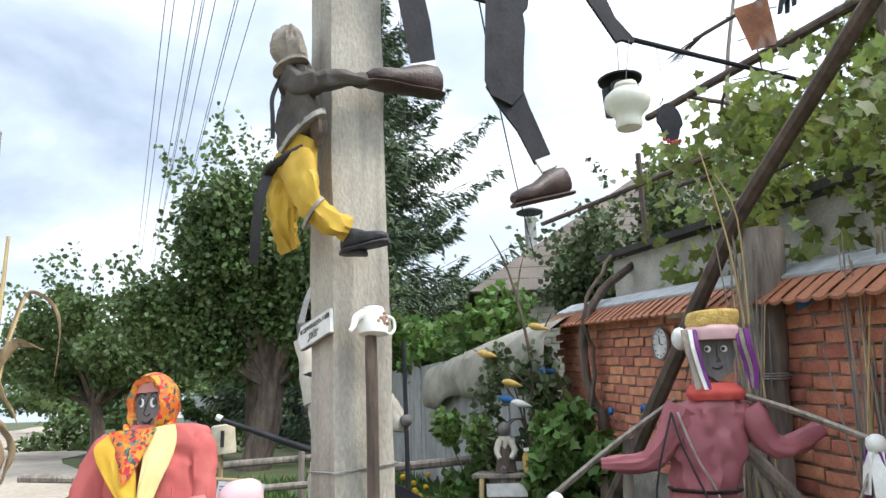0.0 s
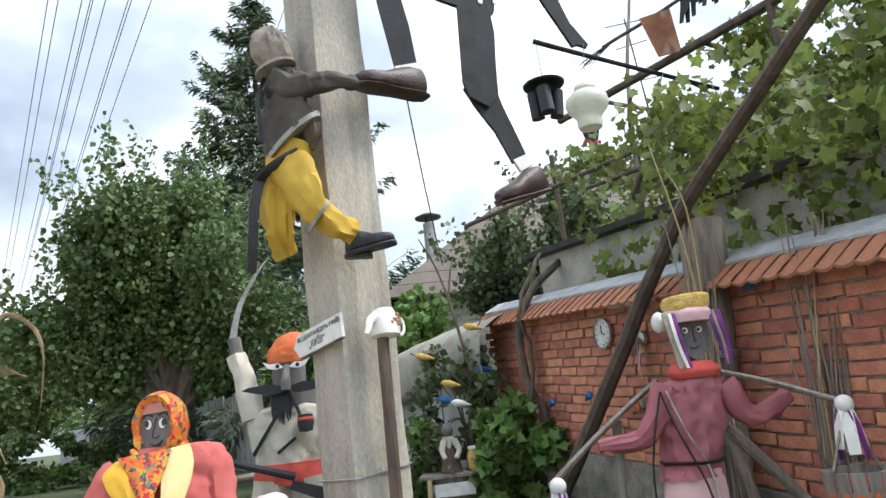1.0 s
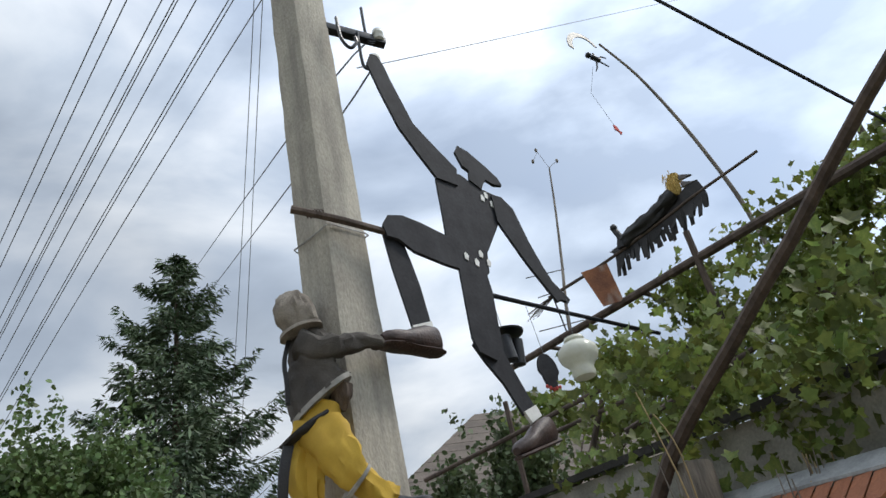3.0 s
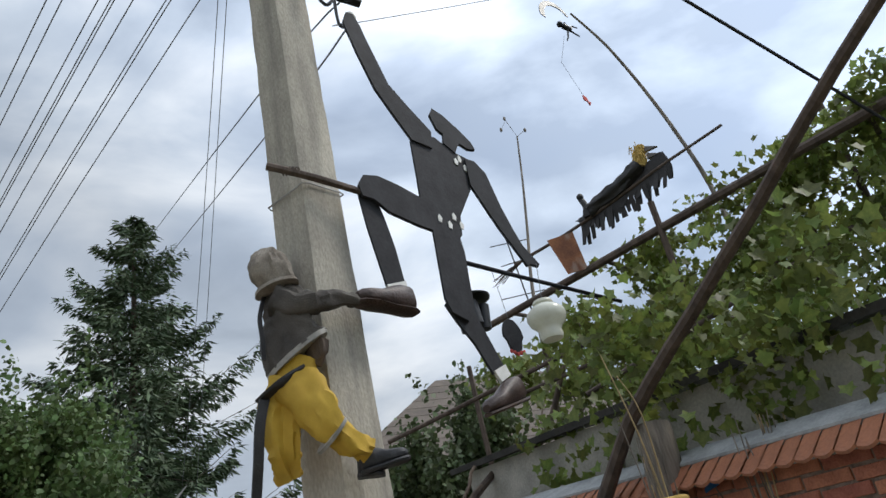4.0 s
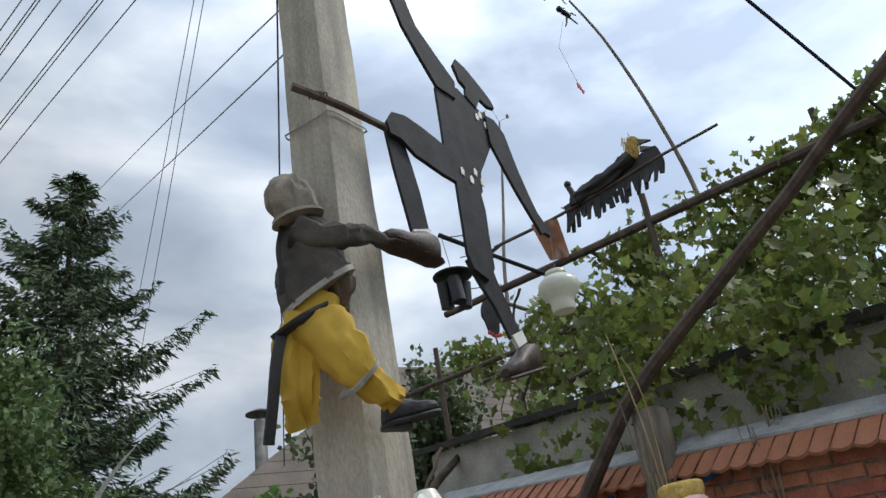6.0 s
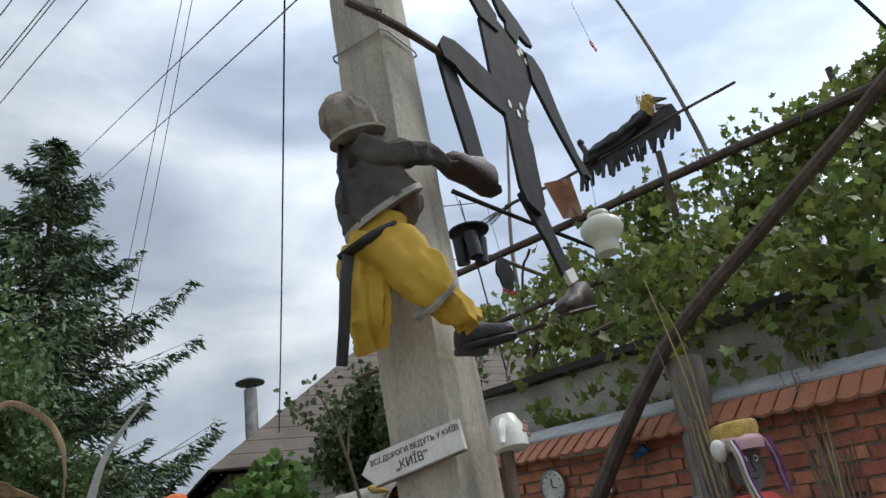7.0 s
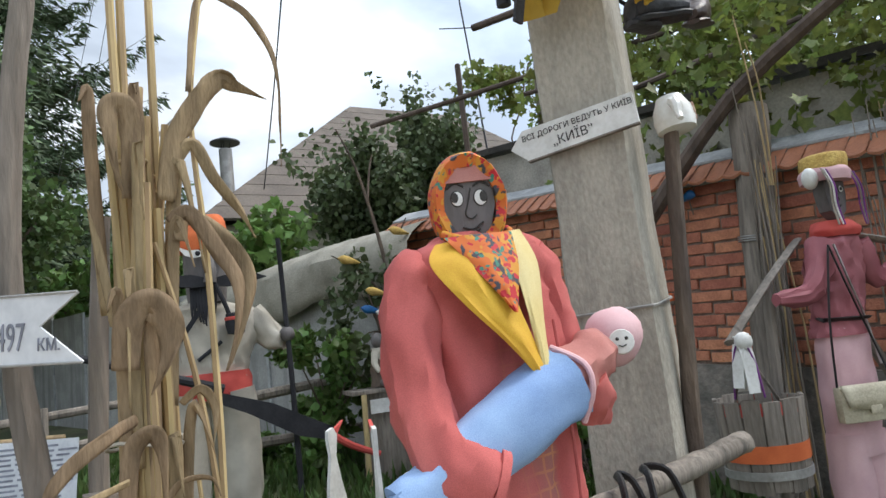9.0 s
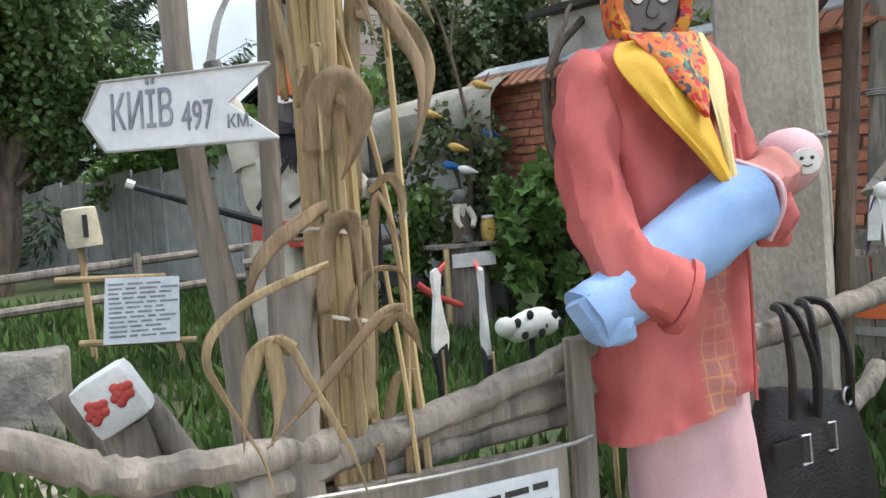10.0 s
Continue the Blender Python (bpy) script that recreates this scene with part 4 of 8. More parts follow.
for k_ in range(16):
    a = MAIN_A.lerp(MAIN_B, rng.uniform(0.1, 1.0)) + Vector((rng.uniform(0, 2.2), rng.uniform(0, 1.2), rng.uniform(-0.2, 0.15)))
    bar("cane", [a, a + Vector((rng.uniform(-0.5, 0.6), rng.uniform(-0.4, 0.4), -0.4)), a + Vector((rng.uniform(-0.6, 0.7), rng.uniform(-0.5, 0.5), -1.1))], 0.016, 0.008, M_BARK, vine, "", 5, 0.03, 6)

vp = []
for i in range(520):
    u, v = 0.1 + 1.05 * rng.random() ** 0.8, rng.random()
    top = MAIN_A.lerp(MAIN_B, u)
    lift = 0.55 * max(0, min(1, (u - 0.55) / 0.25))
    if v < 0.36:
        # foliage that hangs behind the beam down to the wall
        p = top + Vector((0.2 + rng.uniform(0, 0.9), 0.1 + rng.uniform(0, 0.6), -0.25 - rng.random() ** 0.8 * (0.2 + 1.5 * u)))
    else:
        p = top + Vector((0.2, 0.1, 0)) + Vector((0.86, 0.5, 0.0)) * rng.random() ** 1.1 * 2.6 + Vector((0, 0, rng.uniform(-0.5, -0.2) + lift))
    if noise.noise(p * 1.6) < -0.02:
        continue
    vp.append(clump(rng, p, (0.26, 0.26, 0.17), 40, 0.15))
for i in range(170):
    # leaves that climb from the coping up to the beam
    s_ = rng.uniform(-3.6, 1.3)
    low = wall_at(s_, 2.35, -0.25)
    high = MAIN_A.lerp(MAIN_B, min(1.1, max(0, (MAIN_A.y - low.y - 0.2) / (MAIN_A.y - MAIN_B.y))))
    p = low.lerp(high, rng.random() ** 1.1 * 0.92) + Vector((rng.uniform(0.0, 0.45), 0.1, -0.12))
    if noise.noise(p * 1.5 + Vector((7, 0, 0))) < -0.12:
        continue
    vp.append(clump(rng, p, (0.25, 0.28, 0.2), 32, 0.15))
for i in range(120):
    # sprays that stand above the far end of the main beam
    k_ = rng.random()
    p = MAIN_A.lerp(MAIN_B, 0.42 + 0.75 * k_) + Vector((rng.uniform(-0.05, 0.6), rng.uniform(0.0, 0.35), rng.uniform(-0.08, 0.12 + 0.45 * k_)))
    vp.append(clump(rng, p, (0.16, 0.18, 0.12), 16, 0.15))
for i in range(70):
    # leaves that fall over the shed's edge onto the coping
    s_ = -0.1 - 3.6 * rng.random()
    p = wall_at(s_, 2.30 + rng.random() * 0.85, -0.02 - rng.random() * 0.3)
    if noise.noise(p * 1.7 + Vector((2, 5, 0))) < -0.15:
        continue
    vp.append(clump(rng, p, (0.16, 0.24, 0.2), 30, 0.15))
leaf_part("foliage", np.vstack(vp), 0.064, M_VINE, vine, "green and yellowing grape leaves", "vine", 0.75)

# single leaves of the vine over the coping
bm = bmesh.new()
sh = LEAF_SHAPES["vine"]
mid = bm.verts.new((0, 0.45, 0.02))
rim = [bm.verts.new((x, y, -0.22 * abs(x) + 0.04 * math.sin(y * 9))) for x, y in sh]
for i in range(len(rim)):
    bm.faces.new((mid, rim[i], rim[(i + 1) % len(rim)]))
vine_me = finish("leaf", bm, M_VINE)
for i in range(220):
    s_ = rng.uniform(-2.2, 1.2)
    p = wall_at(s_, 2.32 + rng.random() ** 1.4 * 1.2, 0.02 - 0.35 * rng.random())
    ob = new("leaf", vine_me)
    ob.parent = vine
    k_ = rng.uniform(0.06, 0.10)
    ob.matrix_local = Matrix.Translation(p - vine.location) @ Euler((rng.uniform(-2.4, -1.0), rng.uniform(-0.7, 0.7), rng.uniform(-1.6, 0.8))).to_matrix().to_4x4() @ Matrix.Scale(k_, 4)

# ---------------------------------------------------------------- figures (each one plain mesh)


def V(*a):
    return Vector(a)


def limb(bm, pts, r0, r1, mi=0, seed=0, fold=0.007, flat=0.9, sub=5, n=18):
    """A stuffed sleeve or trouser leg."""
    line = [Vector(p) for p in pts]
    rings = []
    for i, p in enumerate(line):
        d = (line[min(i + 1, len(line) - 1)] - line[max(i - 1, 0)]).normalized()
        u = d.cross(Vector((0.05, 1, 0.1))).normalized()
        v = d.cross(u)
        rr = r0 + (r1 - r0) * i / (len(line) - 1)
        rings.append((p, u * rr, v * rr * flat))
    cloth(bm, rings, n, mi, fold, 3.0, seed, 1.0, sub)


def flap(bm, pts, width, side, mi=0, thick=0.004, sub=5, taper=0.3):
    """A strip of cloth or a ribbon along pts."""
    line = smooth_line(pts, sub)
    a, b = [], []
    m = len(line)
    side = Vector(side).normalized()
    for i, p in enumerate(line):
        w = width * (1 - (1 - taper) * i / (m - 1)) / 2
        a.append((p + side * w, p - side * w))
    n_ = side.cross(line[-1] - line[0]).normalized() * thick
    rings = [[bm.verts.new(p0), bm.verts.new(p1), bm.verts.new(p1 + n_), bm.verts.new(p0 + n_)] for p0, p1 in a]
    skin(bm, rings, mi)


def shoe(bm, heel, toe, h=0.085, w=0.042, mi=0, up=(0, 0, 1)):
    """A low leather shoe from heel to toe with a raised collar and a sole."""
    heel, toe, up = Vector(heel), Vector(toe), Vector(up)
    d = (toe - heel).normalized()
    L_ = (toe - heel).length
    s = d.cross(up).normalized()
    up = s.cross(d)
    rings = []
    for t, ww, hh, z in ((0.0, 0.55, 0.75, 0.45), (0.06, 0.85, 1.0, 0.5), (0.25, 0.9, 1.0, 0.5), (0.42, 0.85, 0.85, 0.43), (0.6, 0.95, 0.62, 0.32), (0.8, 1.0, 0.55, 0.28), (0.94, 0.8, 0.45, 0.24), (1.0, 0.4, 0.28, 0.2)):
        rings.append(ring(bm, heel + d * L_ * t + up * h * z, s * w * ww, up * h * hh * 0.5, 12, 0, 0.8))
    skin(bm, rings, mi)
    rings = []
    for t, ww in ((-0.02, 0.6), (0.1, 0.95), (0.45, 0.85), (0.75, 1.08), (0.95, 0.85), (1.02, 0.45)):
        rings.append(ring(bm, heel + d * L_ * t - up * 0.004, s * w * ww * 1.05, up * 0.009, 8, 0, 0.6))
    skin(bm, rings, mi)


def eye_pair(bm, c, right, up, out, gap, r, mi_w, mi_k):
    """Two painted eyes: white discs with dark centres."""
    for s_ in (-1, 1):
        p = Vector(c) + Vector(right) * gap * s_ + Vector(out) * 0.004
        for rr, off, mi, sh in ((r, 0.0, mi_w, 0), (r * 0.55, 0.003, mi_k, r * 0.35)):
            m_ = Matrix((Vector(right), Vector(up), Vector(out))).transposed().to_4x4()
            m_.translation = p + Vector(out) * off - Vector(right) * sh
            lathe(bm, [(0.0005, 0), (rr, 0), (rr * 0.9, 0.003), (0.0005, 0.0035)], m_, 14, mi)


# cut-out board climber on the pole
FIG_M = Matrix(((1, 0, 0, 0), (0.47, 1, 0, 2.60), (0, 0, 1, 0), (0, 0, 0, 1)))
bm = bmesh.new()


def board(outline, off=0.0, mi=0, thick=0.022):
    plate(bm, outline, thick, Matrix.Translation((0, off, 0)) @ FIG_M, mi)


board([(-0.075, 4.50), (-0.045, 4.585), (0.0, 4.60), (0.035, 4.53), (0.055, 4.45), (0.15, 4.16), (0.26, 4.05), (0.38, 3.94), (0.36, 3.82), (0.23, 3.82), (0.14, 3.95), (0.05, 4.09), (-0.02, 4.30)], -0.012)
board([(0.225, 3.83), (0.30, 3.90), (0.40, 3.92), (0.51, 3.87), (0.62, 3.86), (0.70, 3.815), (0.65, 3.75), (0.56, 3.60), (0.45, 3.42), (0.43, 3.30), (0.39, 3.25), (0.33, 3.24), (0.24, 3.28), (0.20, 3.36), (0.215, 3.6)])
board([(0.455, 3.90), (0.47, 3.97), (0.43, 3.99), (0.40, 4.08), (0.43, 4.135), (0.50, 4.12), (0.60, 4.06), (0.68, 4.0), (0.70, 3.955), (0.64, 3.935), (0.58, 3.95), (0.55, 3.90), (0.53, 3.86)], -0.008)
board([(0.59, 3.84), (0.66, 3.85), (0.73, 3.79), (0.78, 3.58), (0.83, 3.44), (0.87, 3.35), (0.97, 3.255), (0.955, 3.235), (0.90, 3.24), (0.865, 3.22), (0.80, 3.31), (0.72, 3.42), (0.66, 3.52), (0.58, 3.66)], -0.014)
board([(-0.155, 3.40), (-0.12, 3.46), (-0.04, 3.485), (0.06, 3.475), (0.215, 3.44), (0.25, 3.36), (0.235, 3.265), (0.15, 3.27), (-0.01, 3.295), (-0.08, 3.34), (-0.14, 3.34)], -0.014)
board([(-0.155, 3.39), (-0.06, 3.37), (-0.03, 3.25), (-0.005, 3.12), (0.012, 2.94), (-0.085, 2.90), (-0.11, 3.05), (-0.135, 3.20)], 0.012)
board([(0.235, 3.285), (0.40, 3.29), (0.41, 3.18), (0.395, 3.03), (0.385, 2.87), (0.33, 2.80), (0.24, 2.83), (0.215, 2.90), (0.225, 3.1)], -0.012)
board([(0.385, 2.90), (0.41, 2.82), (0.46, 2.70), (0.50, 2.60), (0.42, 2.56), (0.35, 2.70), (0.27, 2.80), (0.22, 2.88), (0.30, 2.92)], 0.012)
for x, z in ((0.55, 3.83), (0.58, 3.78), (0.62, 3.80), (0.40, 3.40), (0.36, 3.34), (0.44, 3.36), (0.30, 3.36), (0.52, 3.80)):
    board([(x - 0.012, z - 0.02), (x + 0.008, z - 0.024), (x + 0.016, z + 0.004), (x + 0.002, z + 0.024), (x - 0.01, z + 0.012)], -0.0135, 1, 0.006)
board([(-0.09, 2.905), (0.012, 2.945), (0.015, 2.90), (-0.075, 2.865)], -0.0, 1, 0.026)
board([(0.42, 2.57), (0.50, 2.61), (0.52, 2.56), (0.45, 2.52)], 0.0, 1, 0.026)
board([(0.50, 4.085), (0.55, 4.08), (0.60, 4.045), (0.58, 4.03), (0.53, 4.055)], -0.014, 1, 0.006)
shoe(bm, FIG_M @ V(0.03, 0, 2.80), FIG_M @ V(-0.255, -0.02, 2.79), 0.115, 0.048, 2)
shoe(bm, FIG_M @ V(0.575, 0, 2.45), FIG_M @ V(0.315, -0.02, 2.36), 0.115, 0.048, 2, (0.25, 0.1, 1))
tube(bm, [V(-0.56, 2.44, 3.435), V(-0.35, 2.47, 3.40), V(-0.10, 2.545, 3.37)], 0.019, 0.015, 8, 3, 0.15, 0, 3)
for i in range(6):
    tube(bm, [V(-0.50 + i * 0.014, 2.46, 3.45), V(-0.495 + i * 0.014, 2.435, 3.425), V(-0.49 + i * 0.014, 2.46, 3.40)], 0.004, n=4, mi=3)
solo("cutout_climber", bm, [M_BLACKWOOD, M_WHITE, M_LEATHER, M_LOG], "flat black board figure in leather shoes climbing the pole", "figure")

# stuffed climber in yellow trousers clinging to the pole
bm = bmesh.new()
cloth(bm, [(V(-0.565, 2.420, 2.840), V(0.066, 0.000, 0.017), V(0, 0.060, 0)), (V(-0.583, 2.420, 2.886), V(0.080, 0.000, 0.015), V(0, 0.078, 0)), (V(-0.596, 2.420, 2.941), V(0.075, 0.000, 0.013), V(0, 0.076, 0)), (V(-0.600, 2.420, 2.983), V(0.050, 0.000, 0.008), V(0, 0.055, 0)), (V(-0.601, 2.420, 3.004), V(0.011, 0.000, 0.002), V(0, 0.012, 0))], 24, 1, 0.012, 5, 3)
cloth(bm, [(V(-0.569, 2.400, 2.818), V(0.084, 0.000, 0.027), V(0, 0.075, 0)), (V(-0.572, 2.400, 2.833), V(0.079, 0.000, 0.025), V(0, 0.070, 0))], 22, 1, 0.004, 3, 6)
cloth(bm, [(V(-0.546, 2.430, 2.830), V(0.055, 0.000, 0.009), V(0, 0.050, 0)), (V(-0.544, 2.430, 2.792), V(0.079, 0.000, 0.011), V(0, 0.070, 0)), (V(-0.543, 2.420, 2.713), V(0.091, 0.000, 0.021), V(0, 0.078, 0)), (V(-0.536, 2.420, 2.630), V(0.106, 0.000, 0.049), V(0, 0.082, 0)), (V(-0.516, 2.420, 2.562), V(0.113, 0.000, 0.088), V(0, 0.086, 0))], 34, 0, 0.018, 4, 5)
cloth(bm, [(V(-0.517, 2.420, 2.571), V(0.114, 0.000, 0.087), V(0, 0.089, 0)), (V(-0.513, 2.420, 2.551), V(0.115, 0.000, 0.088), V(0, 0.090, 0))], 34, 4, 0.004, 4, 5)
limb(bm, [V(-0.584, 2.380, 2.760), V(-0.518, 2.350, 2.729), V(-0.439, 2.370, 2.746), V(-0.350, 2.410, 2.781), V(-0.261, 2.470, 2.796)], 0.056, 0.034, 0, 7, 0.014)
limb(bm, [V(-0.451, 2.420, 2.608), V(-0.448, 2.420, 2.567), V(-0.465, 2.430, 2.527)], 0.050, 0.034, 6, 9, 0.010)
limb(bm, [V(-0.524, 2.430, 2.542), V(-0.537, 2.430, 2.455)], 0.075, 0.085, 2, 10, 0.006)
limb(bm, [V(-0.549, 2.430, 2.434), V(-0.584, 2.420, 2.349), V(-0.596, 2.420, 2.270), V(-0.593, 2.430, 2.195), V(-0.570, 2.450, 2.131)], 0.094, 0.040, 2, 11, 0.022)
limb(bm, [V(-0.538, 2.400, 2.432), V(-0.498, 2.360, 2.350), V(-0.447, 2.340, 2.272), V(-0.380, 2.370, 2.216), V(-0.316, 2.400, 2.188)], 0.092, 0.050, 2, 13, 0.022)
limb(bm, [V(-0.448, 2.345, 2.239), V(-0.439, 2.347, 2.231)], 0.076, 0.074, 4, 1, 0.002)
shoe(bm, V(-0.337, 2.440, 2.123), V(-0.173, 2.400, 2.147), 0.075, 0.04, 3, (-0.2, 0, 1))
shoe(bm, V(-0.348, 2.460, 2.120), V(-0.257, 2.440, 2.113), 0.07, 0.036, 3, (-0.2, 0, 1))
flap(bm, [V(-0.652, 2.360, 2.384), V(-0.674, 2.350, 2.293), V(-0.686, 2.360, 2.176), V(-0.698, 2.380, 2.067)], 0.036, (1, 0.3, 0), 5, 0.008, 5, 0.9)
flap(bm, [V(-0.621, 2.400, 2.790), V(-0.645, 2.370, 2.691), V(-0.642, 2.370, 2.611), V(-0.642, 2.380, 2.533)], 0.016, (1, 0.3, 0), 5, 0.006, 5, 1.0)
tube(bm, [V(-0.666, 2.390, 2.386), V(-0.625, 2.335, 2.407), V(-0.569, 2.340, 2.446), V(-0.505, 2.380, 2.491)], 0.020, n=8, sub=4, mi=5, flat=0.5)
tube(bm, [V(-0.537, 2.440, 2.861), V(-0.541, 2.440, 2.810)], 0.045, n=10, mi=6)
# the body hugs the pole's side, deeper than the leg and arm that reach round its front
pivot = V(-0.913, 0.26, 1.594)
for v in bm.verts:
    k_ = 1 + 0.065 * min(max((-0.40 - v.co.x) / 0.2, 0), 1)
    v.co = pivot + (v.co - pivot) * k_
solo("stuffed_climber", bm, [M_KHAKI, M_HOOD, M_YELLOW, M_SHOEDARK, M_TAPE, M_BLACKLEATHER, M_BARK], "stuffed figure in jacket and yellow trousers clinging to the pole", "figure")

# figure with the headscarf and a swaddled bundle
WY = 2.43
bm = bmesh.new()
cloth(bm, [(V(-0.975, WY, 1.535), V(0.06, 0, 0), V(0, 0.05, 0)), (V(-0.965, WY, 1.520), V(0.135, 0, 0.014), V(0, 0.06, 0)), (V(-0.970, WY, 1.485), V(0.185, 0, 0.024), V(0, 0.072, 0)), (V(-0.968, WY, 1.43), V(0.178, 0, 0.01), V(0, 0.085, 0)), (V(-0.955, WY, 1.36), V(0.178, 0, 0), V(0, 0.095, 0)), (V(-0.955, WY, 1.15), V(0.172, 0, 0), V(0, 0.10, 0)), (V(-0.965, WY, 0.98), V(0.182, 0, 0.01), V(0, 0.11, 0)), (V(-0.975, WY, 0.835), V(0.190, 0, 0.040), V(0, 0.12, 0))], 44, 0, 0.018, 3, 21, 0.85)
cloth(bm, [(V(-0.93, WY, 0.88), V(0.15, 0, 0), V(0, 0.09, 0)), (V(-0.905, WY, 0.5), V(0.155, 0, 0), V(0, 0.10, 0)), (V(-0.90, WY, 0.14), V(0.165, 0, 0), V(0, 0.11, 0))], 30, 1, 0.010, 3, 23)
limb(bm, [V(-1.10, 2.43, 1.462), V(-1.138, 2.42, 1.432), V(-1.155, 2.405, 1.36), V(-1.168, 2.38, 1.26), V(-1.175, 2.34, 1.165), V(-1.16, 2.295, 1.105), V(-1.105, 2.255, 1.066)], 0.056, 0.062, 0, 25, 0.012)
limb(bm, [V(-1.112, 2.258, 1.070), V(-1.098, 2.252, 1.063)], 0.066, 0.064, 0, 26, 0.004)
limb(bm, [V(-0.84, 2.43, 1.486), V(-0.812, 2.425, 1.445), V(-0.802, 2.415, 1.36), V(-0.80, 2.40, 1.27), V(-0.815, 2.375, 1.19)], 0.054, 0.056, 0, 27, 0.012)
limb(bm, [V(-1.255, 2.315, 1.045), V(-1.17, 2.305, 1.085), V(-1.035, 2.295, 1.148), V(-0.89, 2.30, 1.212)], 0.054, 0.080, 2, 29, 0.009)
limb(bm, [V(-1.262, 2.31, 1.085), V(-1.245, 2.30, 1.055), V(-1.215, 2.295, 1.022)], 0.034, 0.040, 2, 30, 0.012)
limb(bm, [V(-1.195, 2.29, 1.03), V(-1.235, 2.295, 1.02), V(-1.25, 2.30, 1.05)], 0.030, 0.026, 2, 33, 0.010)
limb(bm, [V(-0.925, 2.30, 1.20), V(-0.87, 2.30, 1.218), V(-0.80, 2.32, 1.242), V(-0.745, 2.338, 1.260)], 0.070, 0.056, 9, 31, 0.012)
tube(bm, [V(-0.905, 2.30, 1.285), V(-0.875, 2.245, 1.25), V(-0.87, 2.235, 1.20), V(-0.88, 2.26, 1.14)], 0.010, n=8, sub=4, mi=1, flat=0.6)
limb(bm, [V(-0.82, 2.315, 1.20), V(-0.80, 2.31, 1.165), V(-0.80, 2.32, 1.125)], 0.062, 0.034, 0, 32, 0.012)
hm = frame_to((0.55, 0.20, 0.22)).to_4x4()
hm.translation = V(-0.662, 2.372, 1.290)
g_ = bmesh.ops.create_uvsphere(bm, u_segments=22, v_segments=16, radius=1, matrix=hm @ Matrix.Diagonal((0.064, 0.064, 0.078, 1)))
for v in g_["verts"]:
    v.co += V(1, 1, 1) * 0.006 * noise.noise(v.co * 24)
    for f in v.link_faces:
        f.material_index = 1
dm = frame_to((-0.62, -0.76, 0.10)).to_4x4()
dm.translation = V(-0.716, 2.296, 1.278)
lathe(bm, [(0.0005, 0), (0.027, 0), (0.025, 0.006), (0.0005, 0.009)], dm, 16, 6)
for x in (-0.009, 0.010):
    lathe(bm, [(0.0005, 0), (0.004, 0), (0.0005, 0.002)], dm @ pose(x, 0.006, 0.0085), 8, 7)
tube(bm, [dm @ V(-0.008, -0.007, 0.009), dm @ V(0.0, -0.011, 0.0095), dm @ V(0.009, -0.007, 0.009)], 0.0013, n=5, mi=7)
# front edge and pocket welt of the coat
tube(bm, [V(-0.865, 2.328, 1.34), V(-0.862, 2.318, 1.10), V(-0.872, 2.312, 0.84)], 0.0035, n=5, sub=4, mi=0)
# the board face inside the scarf
RIGHT, FACE_N = V(0.93, -0.37, 0), V(-0.37, -0.93, 0)
fm = Matrix((RIGHT, -FACE_N, V(0, 0, 1))).transposed().to_4x4()
fm.translation = V(-0.985, 2.405, 1.592)
plate(bm, [(-0.052, 0.05), (-0.056, 0.0), (-0.045, -0.05), (-0.02, -0.085), (0.012, -0.085), (0.04, -0.05), (0.054, 0.0), (0.05, 0.05), (0.02, 0.075), (-0.02, 0.075)], 0.02, fm, 3)
plate(bm, [(-0.050, 0.046), (0.050, 0.050), (0.046, 0.082), (-0.046, 0.080)], 0.012, fm @ pose(0, -0.012, 0), 9)
for x, w, hh, dx in ((-0.026, 0.0125, 0.0155, -0.005), (0.024, 0.0135, 0.0165, 0.006)):
    em = fm @ pose(x, -0.0112, 0.014, 90, 0, 0) @ Matrix.Diagonal((w, hh, 1, 1))
    lathe(bm, [(0.0005, 0), (1.0, 0), (0.95, 0.002), (0.0005, 0.0024)], em, 18, 6)
    lathe(bm, [(0.0005, 0), (1.12, 0), (1.1, 0.001), (0.0005, 0.0012)], em, 18, 7)
    pm_ = fm @ pose(x + dx, -0.0136, 0.016, 90, 0, 0) @ Matrix.Diagonal((w * 0.62, hh * 0.72, 1, 1))
    lathe(bm, [(0.0005, 0), (1.0, 0), (0.9, 0.0012), (0.0005, 0.0016)], pm_, 14, 7)
for s_ in (-1, 1):
    tube(bm, [fm @ V(s_ * 0.010, -0.012, 0.038), fm @ V(s_ * 0.028, -0.012, 0.047), fm @ V(s_ * 0.046, -0.012, 0.036)], 0.0024, n=5, sub=3, mi=7)
tube(bm, [fm @ V(0.004, -0.012, 0.035), fm @ V(-0.004, -0.014, 0.005), fm @ V(-0.012, -0.014, -0.020), fm @ V(0.0, -0.014, -0.030), fm @ V(0.012, -0.012, -0.022)], 0.0016, n=5, sub=4, mi=7)
tube(bm, [fm @ V(-0.020, -0.012, -0.046), fm @ V(0.002, -0.013, -0.052), fm @ V(0.024, -0.012, -0.038)], 0.0024, n=5, sub=3, mi=7)
tube(bm, [fm @ V(-0.010, -0.012, -0.053), fm @ V(0.004, -0.013, -0.060), fm @ V(0.016, -0.012, -0.052)], 0.0016, n=5, sub=3, mi=7)
hood = []
